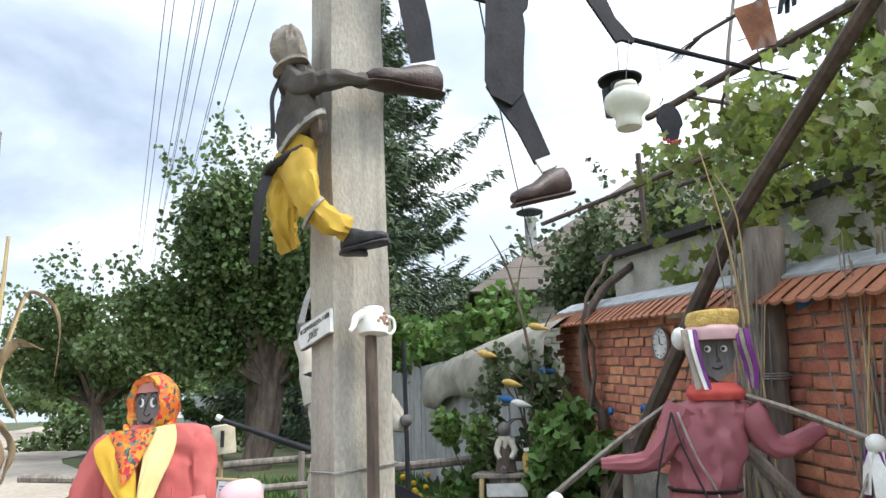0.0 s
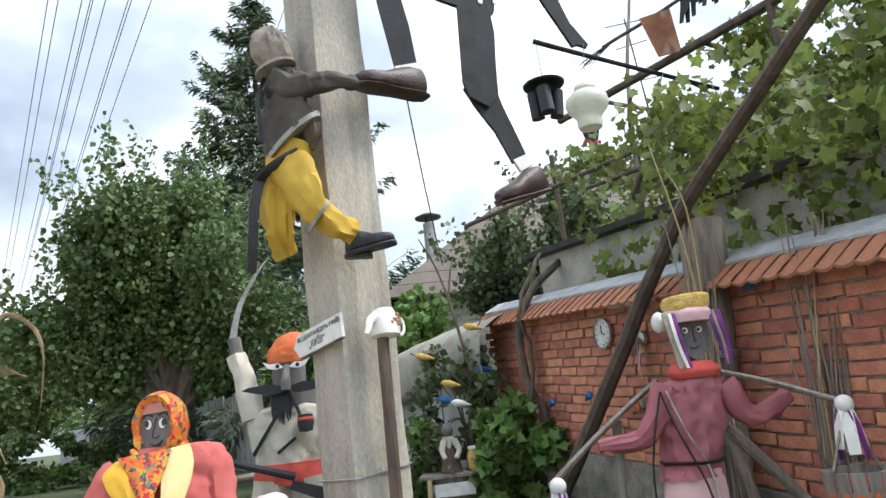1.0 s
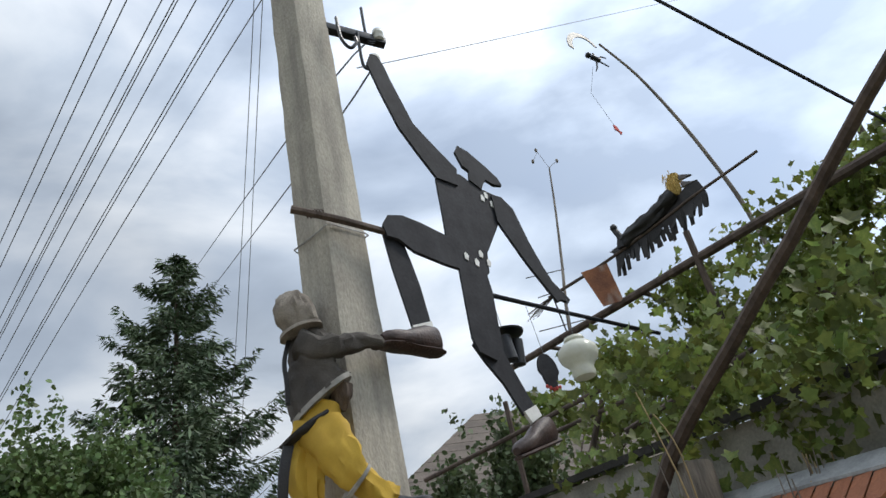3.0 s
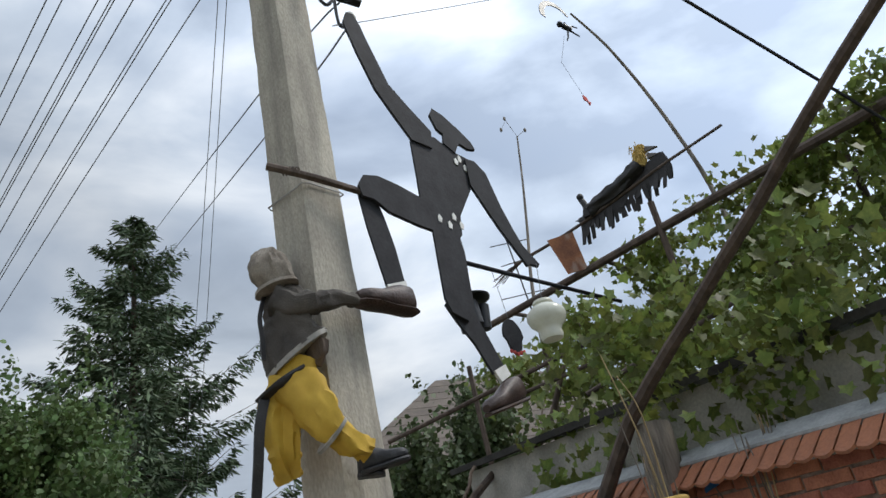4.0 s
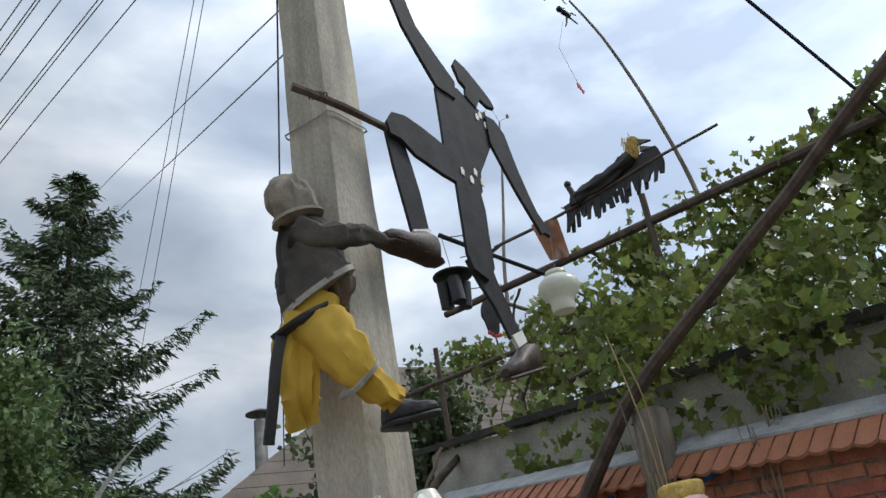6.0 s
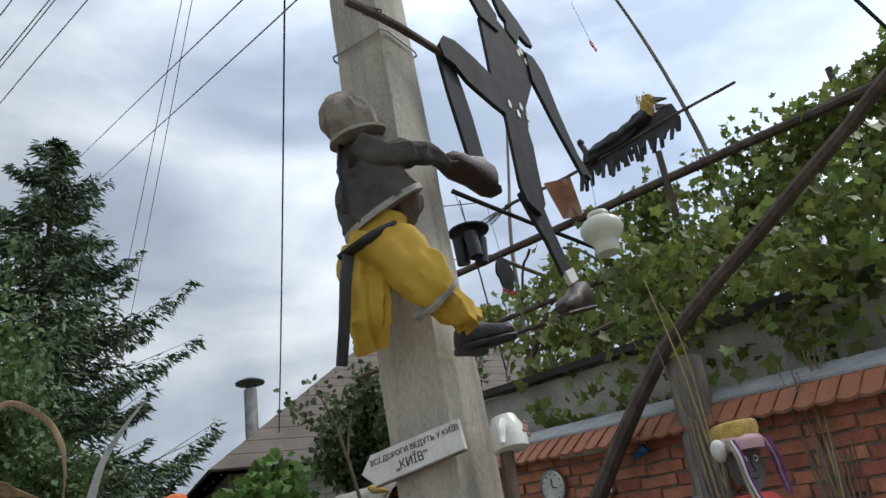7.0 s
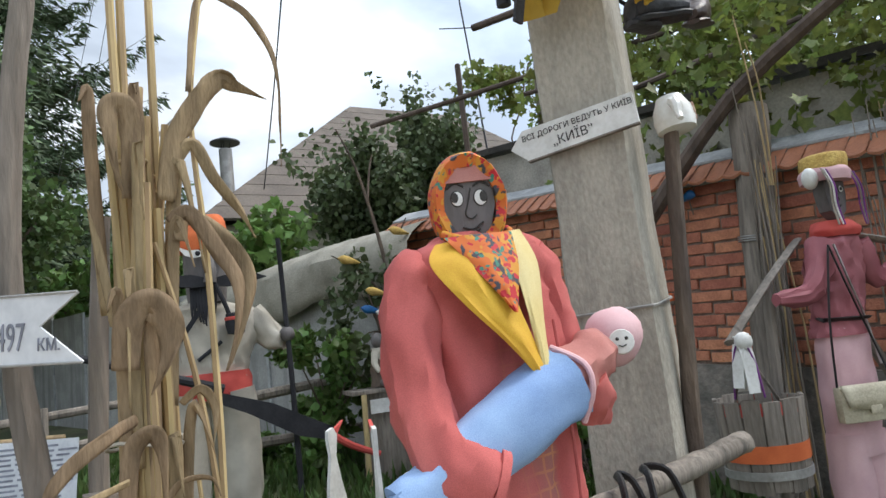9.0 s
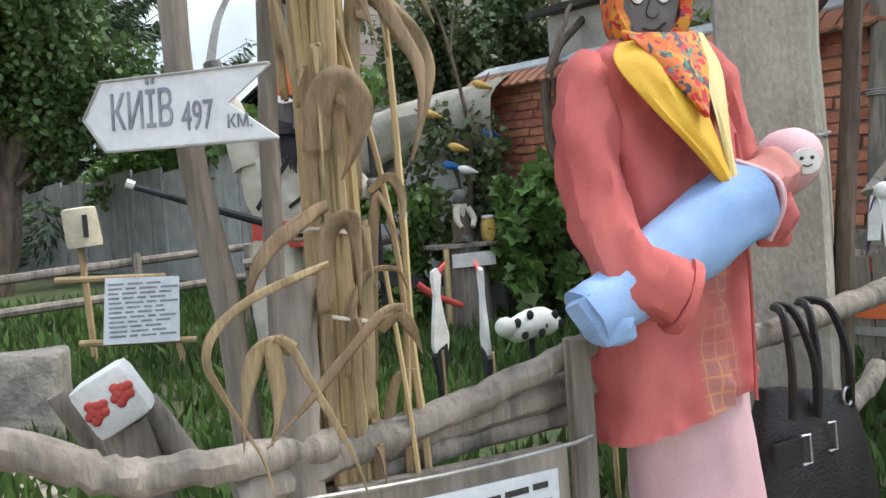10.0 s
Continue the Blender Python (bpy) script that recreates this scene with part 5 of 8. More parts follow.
for k_ in range(9):
    d_ = -0.055 + k_ * 0.02
    sc = [1.0, 1.09, 1.13, 1.12, 1.08, 0.98, 0.82, 0.56, 0.15][k_]
    c = fm @ V(0, d_ * 0.9 + 0.02, 0.0)
    hood.append([bm.verts.new(c + RIGHT * (0.073 * sc * math.cos(a)) + V(0, 0, 1) * (0.098 * sc * math.sin(a) + 0.006) + FACE_N * (0.006 * noise.noise(V(a * 2, k_, 0)) + 0.004 * math.sin(a * 9 + k_))) for a in [2 * math.pi * i / 40 for i in range(40)]])
inner = [bm.verts.new(v.co + (fm @ V(0, 0, 0) - v.co) * 0.24 - FACE_N * 0.004) for v in hood[0]]
inner2 = [bm.verts.new(v.co - FACE_N * 0.03) for v in inner]
skin(bm, [inner2, inner] + hood, 4, caps=False)
bm.faces.new(hood[-1]).material_index = 4


def scarf_end(bm, left, right, mi, lift=0.004, cols=9):
    """A cloth panel between two edge lines, pleated across."""
    a_, b_ = smooth_line(left, 6), smooth_line(right, 6)
    rows_ = []
    for i, (p, q) in enumerate(zip(a_, b_)):
        row_ = []
        for j in range(cols):
            t_ = j / (cols - 1)
            o = 0.010 * math.sin(math.pi * t_) + 0.006 * noise.noise(V(t_ * 5, i * 0.25, mi)) + lift
            row_.append(bm.verts.new(p.lerp(q, t_) + V(-0.45, -0.89, 0) * o))
        rows_.append(row_)
    skin(bm, rows_, mi, closed=False)
    back = [[bm.verts.new(v.co + V(0.45, 0.89, 0) * 0.006) for v in row_] for row_ in rows_]
    skin(bm, back, mi, closed=False)


scarf_end(bm, [V(-1.10, 2.37, 1.505), V(-1.13, 2.345, 1.462), V(-1.085, 2.315, 1.385), V(-1.01, 2.285, 1.295), V(-0.965, 2.27, 1.228)], [V(-0.97, 2.34, 1.52), V(-0.985, 2.315, 1.45), V(-0.97, 2.295, 1.36), V(-0.955, 2.28, 1.29), V(-0.945, 2.268, 1.232)], 5)
scarf_end(bm, [V(-0.965, 2.35, 1.52), V(-0.955, 2.32, 1.45), V(-0.955, 2.295, 1.36), V(-0.955, 2.275, 1.255)], [V(-0.885, 2.375, 1.535), V(-0.87, 2.35, 1.46), V(-0.905, 2.31, 1.34), V(-0.935, 2.272, 1.24)], 8, 0.006)
scarf_end(bm, [V(-1.085, 2.36, 1.515), V(-1.055, 2.335, 1.465), V(-1.02, 2.305, 1.405), V(-0.995, 2.287, 1.36)], [V(-0.93, 2.35, 1.525), V(-0.945, 2.32, 1.46), V(-0.97, 2.298, 1.40), V(-0.988, 2.285, 1.358)], 4, 0.014)
tube(bm, [V(-1.06, 2.40, 1.53), V(-1.03, 2.355, 1.508), V(-0.975, 2.34, 1.505), V(-0.92, 2.36, 1.52), V(-0.90, 2.40, 1.54)], 0.010, n=10, sub=4, mi=4)
tube(bm, [V(-0.975, 2.45, 1.49), V(-0.98, 2.44, 1.62)], 0.03, n=8, mi=3)


def print_mat(name, base, spots, scale):
    """Printed cotton: coloured blotches on a plain ground."""
    m = bpy.data.materials.new(name)
    m.use_nodes = True
    n, l = m.node_tree.nodes, m.node_tree.links
    b = n["Principled BSDF"]
    b.inputs["Roughness"].default_value = 0.7
    co = n.new("ShaderNodeTexCoord")
    last = None
    for i, (col, sc, cut) in enumerate(spots):
        t_ = n.new("ShaderNodeTexNoise")
        t_.inputs["Scale"].default_value, t_.inputs["Detail"].default_value = scale * sc, 2.5
        mp = n.new("ShaderNodeMapping")
        mp.inputs["Location"].default_value = (i * 3.7, i * 1.3, i)
        l.new(co.outputs["Object"], mp.inputs[0])
        l.new(mp.outputs[0], t_.inputs["Vector"])
        r_ = n.new("ShaderNodeMapRange")
        r_.inputs[1].default_value, r_.inputs[2].default_value = cut, cut + 0.03
        l.new(t_.outputs[0], r_.inputs[0])
        x = n.new("ShaderNodeMix")
        x.data_type = "RGBA"
        l.new(r_.outputs[0], x.inputs[0])
        if last is None:
            x.inputs[6].default_value = (*base, 1)
        else:
            l.new(last, x.inputs[6])
        x.inputs[7].default_value = (*col, 1)
        last = x.outputs[2]
    l.new(last, b.inputs["Base Color"])
    return m


M_PRINT = print_mat("printed_headscarf", (0.62, 0.27, 0.025), (((0.62, 0.14, 0.02), 1.0, 0.47), ((0.05, 0.05, 0.06), 1.5, 0.56), ((0.5, 0.02, 0.03), 1.8, 0.57), ((0.05, 0.20, 0.14), 2.2, 0.61)), 26)
solo("headscarf_scarecrow", bm, [M_CORAL, M_PINK, M_BLUECLOTH, M_FACE, M_PRINT, M_SCARFY, M_WHITE, M_INK, M_SCARFPALE, M_DUSTY], "life-size stuffed figure in coral coat and printed headscarf holding a bundle", "scarecrow")

# figure in the maroon blouse with a shoulder yoke
bm = bmesh.new()
MX, MY = 1.04, 2.78
cloth(bm, [(V(1.06, MY, 1.585), V(0.055, 0, 0), V(0, 0.05, 0)), (V(1.05, MY, 1.55), V(0.13, 0, 0), V(0, 0.07, 0)), (V(1.04, MY, 1.50), V(0.165, 0, 0), V(0, 0.085, 0)), (V(1.01, MY, 1.38), V(0.15, 0, 0), V(0, 0.09, 0)), (V(0.985, MY, 1.25), V(0.125, 0, 0), V(0, 0.085, 0)), (V(0.97, MY, 1.17), V(0.14, 0, 0), V(0, 0.09, 0))], 34, 0, 0.02, 3, 41)
limb(bm, [V(0.92, MY - 0.02, 1.53), V(0.85, MY - 0.03, 1.42), V(0.76, MY - 0.02, 1.34), V(0.60, MY, 1.335)], 0.062, 0.034, 0, 43, 0.012)
limb(bm, [V(1.17, MY - 0.02, 1.53), V(1.24, MY - 0.03, 1.40), V(1.32, MY - 0.05, 1.39), V(1.42, MY - 0.08, 1.45)], 0.062, 0.036, 0, 45, 0.012)
tube(bm, [V(0.86, MY - 0.01, 1.235), V(0.98, MY - 0.092, 1.23), V(1.10, MY - 0.01, 1.225), V(0.98, MY + 0.09, 1.23), V(0.86, MY - 0.01, 1.235)], 0.026, n=8, sub=5, mi=1, flat=0.3)
cloth(bm, [(V(0.98, MY, 1.2), V(0.12, 0, 0), V(0, 0.08, 0)), (V(0.965, MY, 0.95), V(0.14, 0, 0), V(0, 0.09, 0)), (V(0.95, MY, 0.72), V(0.13, 0, 0), V(0, 0.08, 0))], 28, 2, 0.01, 3, 47)
limb(bm, [V(0.90, MY, 0.80), V(0.87, MY, 0.5), V(0.86, MY, 0.16)], 0.085, 0.075, 2, 49, 0.012)
limb(bm, [V(1.01, MY, 0.80), V(1.03, MY, 0.5), V(1.05, MY, 0.16)], 0.085, 0.075, 2, 51, 0.012)
cloth(bm, [(V(1.06, MY - 0.01, 1.56), V(0.10, 0, 0), V(0, 0.08, 0)), (V(1.06, MY - 0.01, 1.59), V(0.115, 0, 0), V(0, 0.085, 0)), (V(1.06, MY, 1.625), V(0.085, 0, 0), V(0, 0.07, 0))], 24, 3, 0.008, 4, 53)
plate(bm, [(-0.07, 0.09), (-0.075, 0.0), (-0.055, -0.07), (0.0, -0.105), (0.055, -0.07), (0.075, 0.0), (0.07, 0.09)], 0.05, pose(1.07, MY - 0.01, 1.735), 4)
eye_pair(bm, V(1.07, MY - 0.036, 1.755), V(1, 0, 0), V(0, 0, 1), V(0, -1, 0), 0.032, 0.0135, 5, 6)
tube(bm, [V(1.075, MY - 0.037, 1.77), V(1.073, MY - 0.039, 1.725), V(1.085, MY - 0.038, 1.71), V(1.068, MY - 0.037, 1.706)], 0.0022, n=5, sub=3, mi=6)
tube(bm, [V(1.05, MY - 0.037, 1.685), V(1.07, MY - 0.038, 1.678), V(1.09, MY - 0.037, 1.688)], 0.003, n=5, sub=3, mi=6)
cloth(bm, [(V(1.075, MY, 1.79), V(0.105, 0, 0), V(0, 0.09, 0)), (V(1.075, MY, 1.825), V(0.11, 0, 0), V(0, 0.095, 0)), (V(1.078, MY, 1.845), V(0.10, 0, 0), V(0, 0.085, 0))], 24, 7, 0.006, 4, 55)
cloth(bm, [(V(1.078, MY, 1.84), V(0.098, 0, 0), V(0, 0.085, 0)), (V(1.082, MY, 1.87), V(0.105, 0, 0.004), V(0, 0.09, 0)), (V(1.085, MY, 1.905), V(0.095, 0, 0.004), V(0, 0.08, 0)), (V(1.085, MY, 1.912), V(0.02, 0, 0), V(0, 0.02, 0))], 24, 8, 0.006, 4, 57)
for x, c_, w in ((0.955, 9, 0.045), (0.975, 5, 0.03), (1.175, 9, 0.04), (1.19, 10, 0.028), (1.155, 10, 0.022), (0.99, 10, 0.018)):
    flap(bm, [V(x, MY - 0.06, 1.83), V(x - 0.005, MY - 0.085, 1.76), V(x + 0.012, MY - 0.075, 1.68), V(x + 0.01 + 0.02 * math.sin(x * 40), MY - 0.08, 1.60)], w, (0.9, 0.3, 0), c_, 0.004, 5, 0.6)
ball(bm, V(0.945, MY - 0.01, 1.80), (0.035, 0.03, 0.045), 5)
tube(bm, [V(0.88, MY - 0.09, 1.52), V(0.93, MY - 0.10, 1.36), V(1.0, MY - 0.095, 1.22), V(1.02, MY - 0.11, 1.05)], 0.005, n=5, sub=5, mi=11)
solo("scarecrow_with_yoke", bm, [M_MAROON, M_BLACKLEATHER, M_PINK, M_RED, M_FACE, M_WHITE, M_INK, M_PINK, M_STRAW, M_HOOD, M_PURPLE, M_STEEL], "life-size stuffed figure in maroon blouse and pink trousers", "scarecrow")

# tall figure with orange cap, long moustache and raised sabre
bm = bmesh.new()
CX, CY = -0.80, 5.70
cloth(bm, [(V(CX, CY, 1.78), V(0.10, 0, 0), V(0, 0.09, 0)), (V(CX, CY, 1.72), V(0.30, 0, 0), V(0, 0.13, 0)), (V(CX, CY, 1.60), V(0.33, 0, 0), V(0, 0.16, 0)), (V(CX - 0.02, CY, 1.40), V(0.27, 0, 0), V(0, 0.16, 0)), (V(CX - 0.02, CY, 1.30), V(0.25, 0, 0), V(0, 0.15, 0))], 36, 0, 0.02, 3, 61)
cloth(bm, [(V(CX - 0.02, CY, 1.34), V(0.27, 0, 0), V(0, 0.165, 0)), (V(CX - 0.02, CY, 1.25), V(0.28, 0, 0), V(0, 0.17, 0)), (V(CX - 0.02, CY, 1.18), V(0.26, 0, 0), V(0, 0.16, 0))], 30, 1, 0.012, 3, 63)
for s_ in (-1, 1):
    limb(bm, [V(CX - 0.02 + 0.12 * s_, CY, 1.22), V(CX - 0.02 + 0.16 * s_, CY, 0.85), V(CX - 0.02 + 0.15 * s_, CY, 0.5)], 0.17, 0.13, 0, 65 + s_, 0.02)
    limb(bm, [V(CX - 0.02 + 0.15 * s_, CY, 0.52), V(CX - 0.02 + 0.15 * s_, CY - 0.03, 0.3)], 0.07, 0.08, 4, 68, 0.004)
limb(bm, [V(CX - 0.27, CY, 1.68), V(CX - 0.33, CY + 0.05, 1.95), V(CX - 0.40, CY + 0.12, 2.2)], 0.10, 0.075, 0, 71, 0.016)
limb(bm, [V(CX - 0.39, CY + 0.12, 2.18), V(CX - 0.42, CY + 0.13, 2.34)], 0.05, 0.055, 5, 72, 0.008)
flap(bm, [V(CX - 0.43, CY + 0.13, 2.32), V(CX - 0.36, CY + 0.13, 2.6), V(CX - 0.22, CY + 0.12, 2.85), V(CX - 0.10, CY + 0.1, 3.0)], 0.06, (0.9, 0, -0.4), 6, 0.006, 6, 0.1)
limb(bm, [V(CX + 0.27, CY, 1.68), V(CX + 0.40, CY - 0.05, 1.52), V(CX + 0.45, CY - 0.12, 1.50)], 0.10, 0.07, 0, 73, 0.018)
ball(bm, V(CX + 0.46, CY - 0.14, 1.53), 0.05, 5)
tube(bm, [V(CX + 0.47, CY - 0.15, 0.3), V(CX + 0.465, CY - 0.15, 1.3), V(CX + 0.45, CY - 0.14, 2.15)], 0.02, 0.016, 8, mi=4)
lathe(bm, [(0.115, -0.19), (0.13, 0.0), (0.13, 0.14), (0.0005, 0.15)], pose(CX + 0.01, CY - 0.02, 1.96), 20, 5)
cloth(bm, [(V(CX, CY - 0.02, 2.09), V(0.15, 0, 0), V(0, 0.15, 0)), (V(CX, CY - 0.02, 2.15), V(0.155, 0, 0), V(0, 0.155, 0)), (V(CX + 0.02, CY - 0.02, 2.24), V(0.14, 0, 0.01), V(0, 0.14, 0)), (V(CX + 0.04, CY - 0.02, 2.31), V(0.09, 0, 0.01), V(0, 0.09, 0)), (V(CX + 0.05, CY - 0.02, 2.335), V(0.01, 0, 0), V(0, 0.01, 0))], 26, 2, 0.012, 4, 75)
for s_ in (-1, 1):
    plate(bm, [(0.02 * s_, 2.05), (0.06 * s_, 2.085), (0.12 * s_, 2.08), (0.18 * s_, 2.105), (0.14 * s_, 2.05), (0.08 * s_, 2.035)], 0.012, pose(CX, CY - 0.17, 0), 3)
    ball(bm, V(CX + 0.075 * s_ + 0.01, CY - 0.178, 2.062), (0.016, 0.006, 0.016), 4, 10)
    plate(bm, [(0.0, 1.90), (0.12 * s_, 1.93), (0.28 * s_, 1.92), (0.34 * s_, 1.90), (0.22 * s_, 1.865), (0.1 * s_, 1.85), (0.0, 1.86)], 0.03, pose(CX, CY - 0.19, 0), 4)
limb(bm, [V(CX, CY - 0.15, 2.06), V(CX - 0.005, CY - 0.21, 1.96), V(CX - 0.01, CY - 0.20, 1.88)], 0.025, 0.04, 5, 77, 0.002)
for k_ in range(9):
    x = CX - 0.11 + k_ * 0.017
    flap(bm, [V(x, CY - 0.17, 1.86), V(x - 0.01, CY - 0.19, 1.74), V(x + random.uniform(-0.02, 0.02), CY - 0.18, 1.62 + 0.05 * abs(k_ - 4) / 4)], 0.026, (1, 0.2, 0), 4, 0.006)
lathe(bm, [(0.0005, 0), (0.05, 0.01), (0.062, 0.07), (0.055, 0.13), (0.04, 0.135), (0.035, 0.12), (0.0005, 0.12)], pose(CX + 0.12, CY - 0.22, 1.55), 16, 4)
lathe(bm, [(0.062, 0.09), (0.064, 0.105), (0.06, 0.11)], pose(CX + 0.12, CY - 0.22, 1.55), 16, 1)
tube(bm, [V(CX + 0.02, CY - 0.2, 1.87), V(CX + 0.07, CY - 0.23, 1.72), V(CX + 0.11, CY - 0.22, 1.58)], 0.014, n=7, sub=4, mi=4)
flap(bm, [V(CX - 0.28, CY - 0.12, 1.42), V(CX - 0.1, CY - 0.18, 1.68), V(CX - 0.05, CY - 0.18, 1.75)], 0.03, (0.5, 0, -0.8), 4, 0.006, 4, 1)
tube(bm, [V(CX - 0.10, CY - 0.17, 1.42), V(CX + 0.04, CY - 0.18, 1.52)], 0.012, n=6, mi=4)
tube(bm, [V(CX - 0.95, CY - 0.25, 1.58), V(CX - 0.45, CY - 0.24, 1.40), V(CX + 0.02, CY - 0.22, 1.24)], 0.017, 0.03, 8, mi=4)
tube(bm, [V(CX - 0.98, CY - 0.25, 1.60), V(CX - 0.94, CY - 0.25, 1.582)], 0.024, n=8, mi=3)
plate(bm, [(0.0, 1.22), (0.3, 1.12), (0.62, 0.95), (0.72, 0.90), (0.66, 0.84), (0.45, 0.90), (0.15, 1.08), (-0.02, 1.16)], 0.02, pose(CX, CY - 0.24, 0), 4)
tube(bm, [V(CX + 0.66, CY - 0.24, 0.875), V(CX + 0.80, CY - 0.24, 0.78), V(CX + 0.98, CY - 0.24, 0.70)], 0.026, 0.02, 8, sub=3, mi=1)
bmesh.ops.translate(bm, verts=bm.verts, vec=(0.03, 0.0, -0.05))
solo("scarecrow_with_sabre", bm, [M_LINEN, M_RED, M_ORANGE, M_WHITE, M_BLACKWOOD, M_FACE, M_GALV], "tall stuffed figure in linen shirt, orange cap and red sash", "scarecrow")

# broomstick figure on the pergola
bm = bmesh.new()
bw = [V(2.25, 5.50, 4.62), V(2.75, 4.85, 4.72), V(3.2, 4.25, 4.87), V(3.65, 3.7, 5.0)]
tube(bm, bw, 0.017, 0.014, 7, 4, 0.1, 0.006, 3)
for k_ in range(26):
    d = V(random.uniform(-0.05, 0.05), random.uniform(-0.05, 0.05), random.uniform(-0.06, 0.02))
    tube(bm, [V(2.32, 5.42, 4.63), V(2.22, 5.54, 4.60) + d * 0.5, V(2.10, 5.66, 4.53) + d], 0.004, 0.002, 4, mi=3)
for k_ in range(34):
    t_ = k_ / 33
    p = V(2.72, 4.9, 4.72).lerp(V(3.28, 4.15, 4.88), t_)
    flap(bm, [p + V(0, 0, 0.05 + 0.10 * t_), p + V(0.02, -0.03, -0.02), p + V(random.uniform(-0.04, 0.04), random.uniform(-0.04, 0.04), -0.10 - random.random() * 0.14)], 0.07, (0.6, -0.8, random.uniform(-0.3, 0.3)), 0, 0.004, 4, 0.5)
limb(bm, [V(2.8, 4.8, 4.80), V(3.0, 4.52, 4.88), V(3.16, 4.32, 5.0)], 0.08, 0.09, 0, 81, 0.03)
limb(bm, [V(2.78, 4.8, 4.74), V(2.78, 4.8, 4.86), V(2.77, 4.82, 4.97)], 0.045, 0.03, 0, 82, 0.012)
ball(bm, V(2.77, 4.82, 4.98), (0.035, 0.035, 0.04), 0)
limb(bm, [V(3.16, 4.32, 4.98), V(3.19, 4.30, 5.1), V(3.2, 4.28, 5.2)], 0.07, 0.055, 1, 83, 0.02)
for k_ in range(40):
    a = random.uniform(0, 6.28)
    q = V(3.19 + 0.06 * math.cos(a), 4.30 + 0.06 * math.sin(a), 5.14 + random.uniform(-0.08, 0.1))
    tube(bm, [q, q + V(0.03 * math.cos(a), 0.03 * math.sin(a), -0.08)], 0.006, 0.002, 4, mi=1)
for z in (5.13, 5.05):
    plate(bm, [(0, 0.03), (0.12, 0.0), (0, -0.03)], 0.03, Matrix.Translation((3.22, 4.24, z)) @ pose(0, 0, 0, 0, 15, -50), 2)
solo("broomstick_figure", bm, [M_BLACKLEATHER, M_STRAW, M_FACE, M_LOG], "ragged black cloth figure with straw hair riding a broomstick", "figure")

# ---------------------------------------------------------------- corn stalks tied to a stump
random.seed(7)
rng = np.random.default_rng(77)
corn = thing("corn_stalks", "tied sheaf of tall dry corn stalks with curled leaves", "corn sheaf", (-1.62, 2.46, 0.15))


def leaf_blade(bm, pts, width, up=(0, 0, 1), sub=7, twist=0.0, fold=0.25):
    """A long dry leaf with a raised midrib, wide in the middle and pointed at its end."""
    line = smooth_line(pts, sub)
    m_ = len(line)
    rows = []
    for i, p in enumerate(line):
        d = (line[min(i + 1, m_ - 1)] - line[max(i - 1, 0)]).normalized()
        s_ = d.cross(Vector(up))
        s_ = Vector((1, 0, 0)) if s_.length < 1e-3 else s_.normalized()
        s_ = Matrix.Rotation(twist * i / m_, 3, d) @ s_
        n_ = s_.cross(d)
        t_ = i / (m_ - 1)
        w = 0.62 * width * (0.35 + 0.65 * math.sin(math.pi * min(1, 0.2 + 0.8 * t_))) * (1 - 0.9 * max(0, t_ - 0.65) / 0.35) / 2
        row = []
        for c_ in (-1, -0.55, 0, 0.55, 1):
            rip = 0.16 * width * noise.noise(p * 26 + Vector((c_ * 2.3, 0, 0))) * abs(c_)
            row.append(bm.verts.new(p + s_ * (w * c_) + n_ * (w * fold * abs(c_) + rip)))
        rows.append(row)
    skin(bm, rows, closed=False)


def husk(pts, width, up=(0, 0, 1), twist=0.0, fold=0.18):
    bm_ = bmesh.new()
    leaf_blade(bm_, pts, width, up, 7, twist, fold)
    ob_ = part("leaf", bm_, M_HUSK, corn)
    md = ob_.modifiers.new("thick", "SOLIDIFY")
    md.thickness = 0.0012
    return ob_


CX_, CY_ = -1.622, 2.46
STALK_TOPS = ((-1.650, 2.45, 2.42), (-1.622, 2.46, 2.36), (-1.575, 2.47, 2.22), (-1.645, 2.48, 1.78), (-1.605, 2.44, 1.80), (-1.59, 2.47, 1.76), (-1.632, 2.49, 1.76), (-1.655, 2.45, 1.70), (-1.565, 2.45, 1.74), (-1.615, 2.42, 1.66))
for k_, (x, y, z) in enumerate(STALK_TOPS):
    bx, by = CX_ + rng.uniform(-0.035, 0.035), CY_ + rng.uniform(-0.03, 0.03)
    bm = bmesh.new()
    mid = V((x + bx) / 2 + rng.uniform(-0.008, 0.008), (y + by) / 2, 1.25)
    tube(bm, [V(bx, by, 0.15), V((bx + mid.x) / 2, (by + mid.y) / 2, 0.7), mid, V(x, y, z)], 0.0115, 0.0065, 7, 5, 0.12)
    for q in range(4):
        zz = 0.5 + q * 0.38 + rng.uniform(-0.05, 0.05)
        if zz < z - 0.1:
            f_ = (zz - 0.15) / (z - 0.15)
            ball(bm, V(bx + (x - bx) * f_, by + (y - by) * f_, zz), (0.0125, 0.0125, 0.007), 0, 8)
    part("stalk", bm, M_STALK, corn)
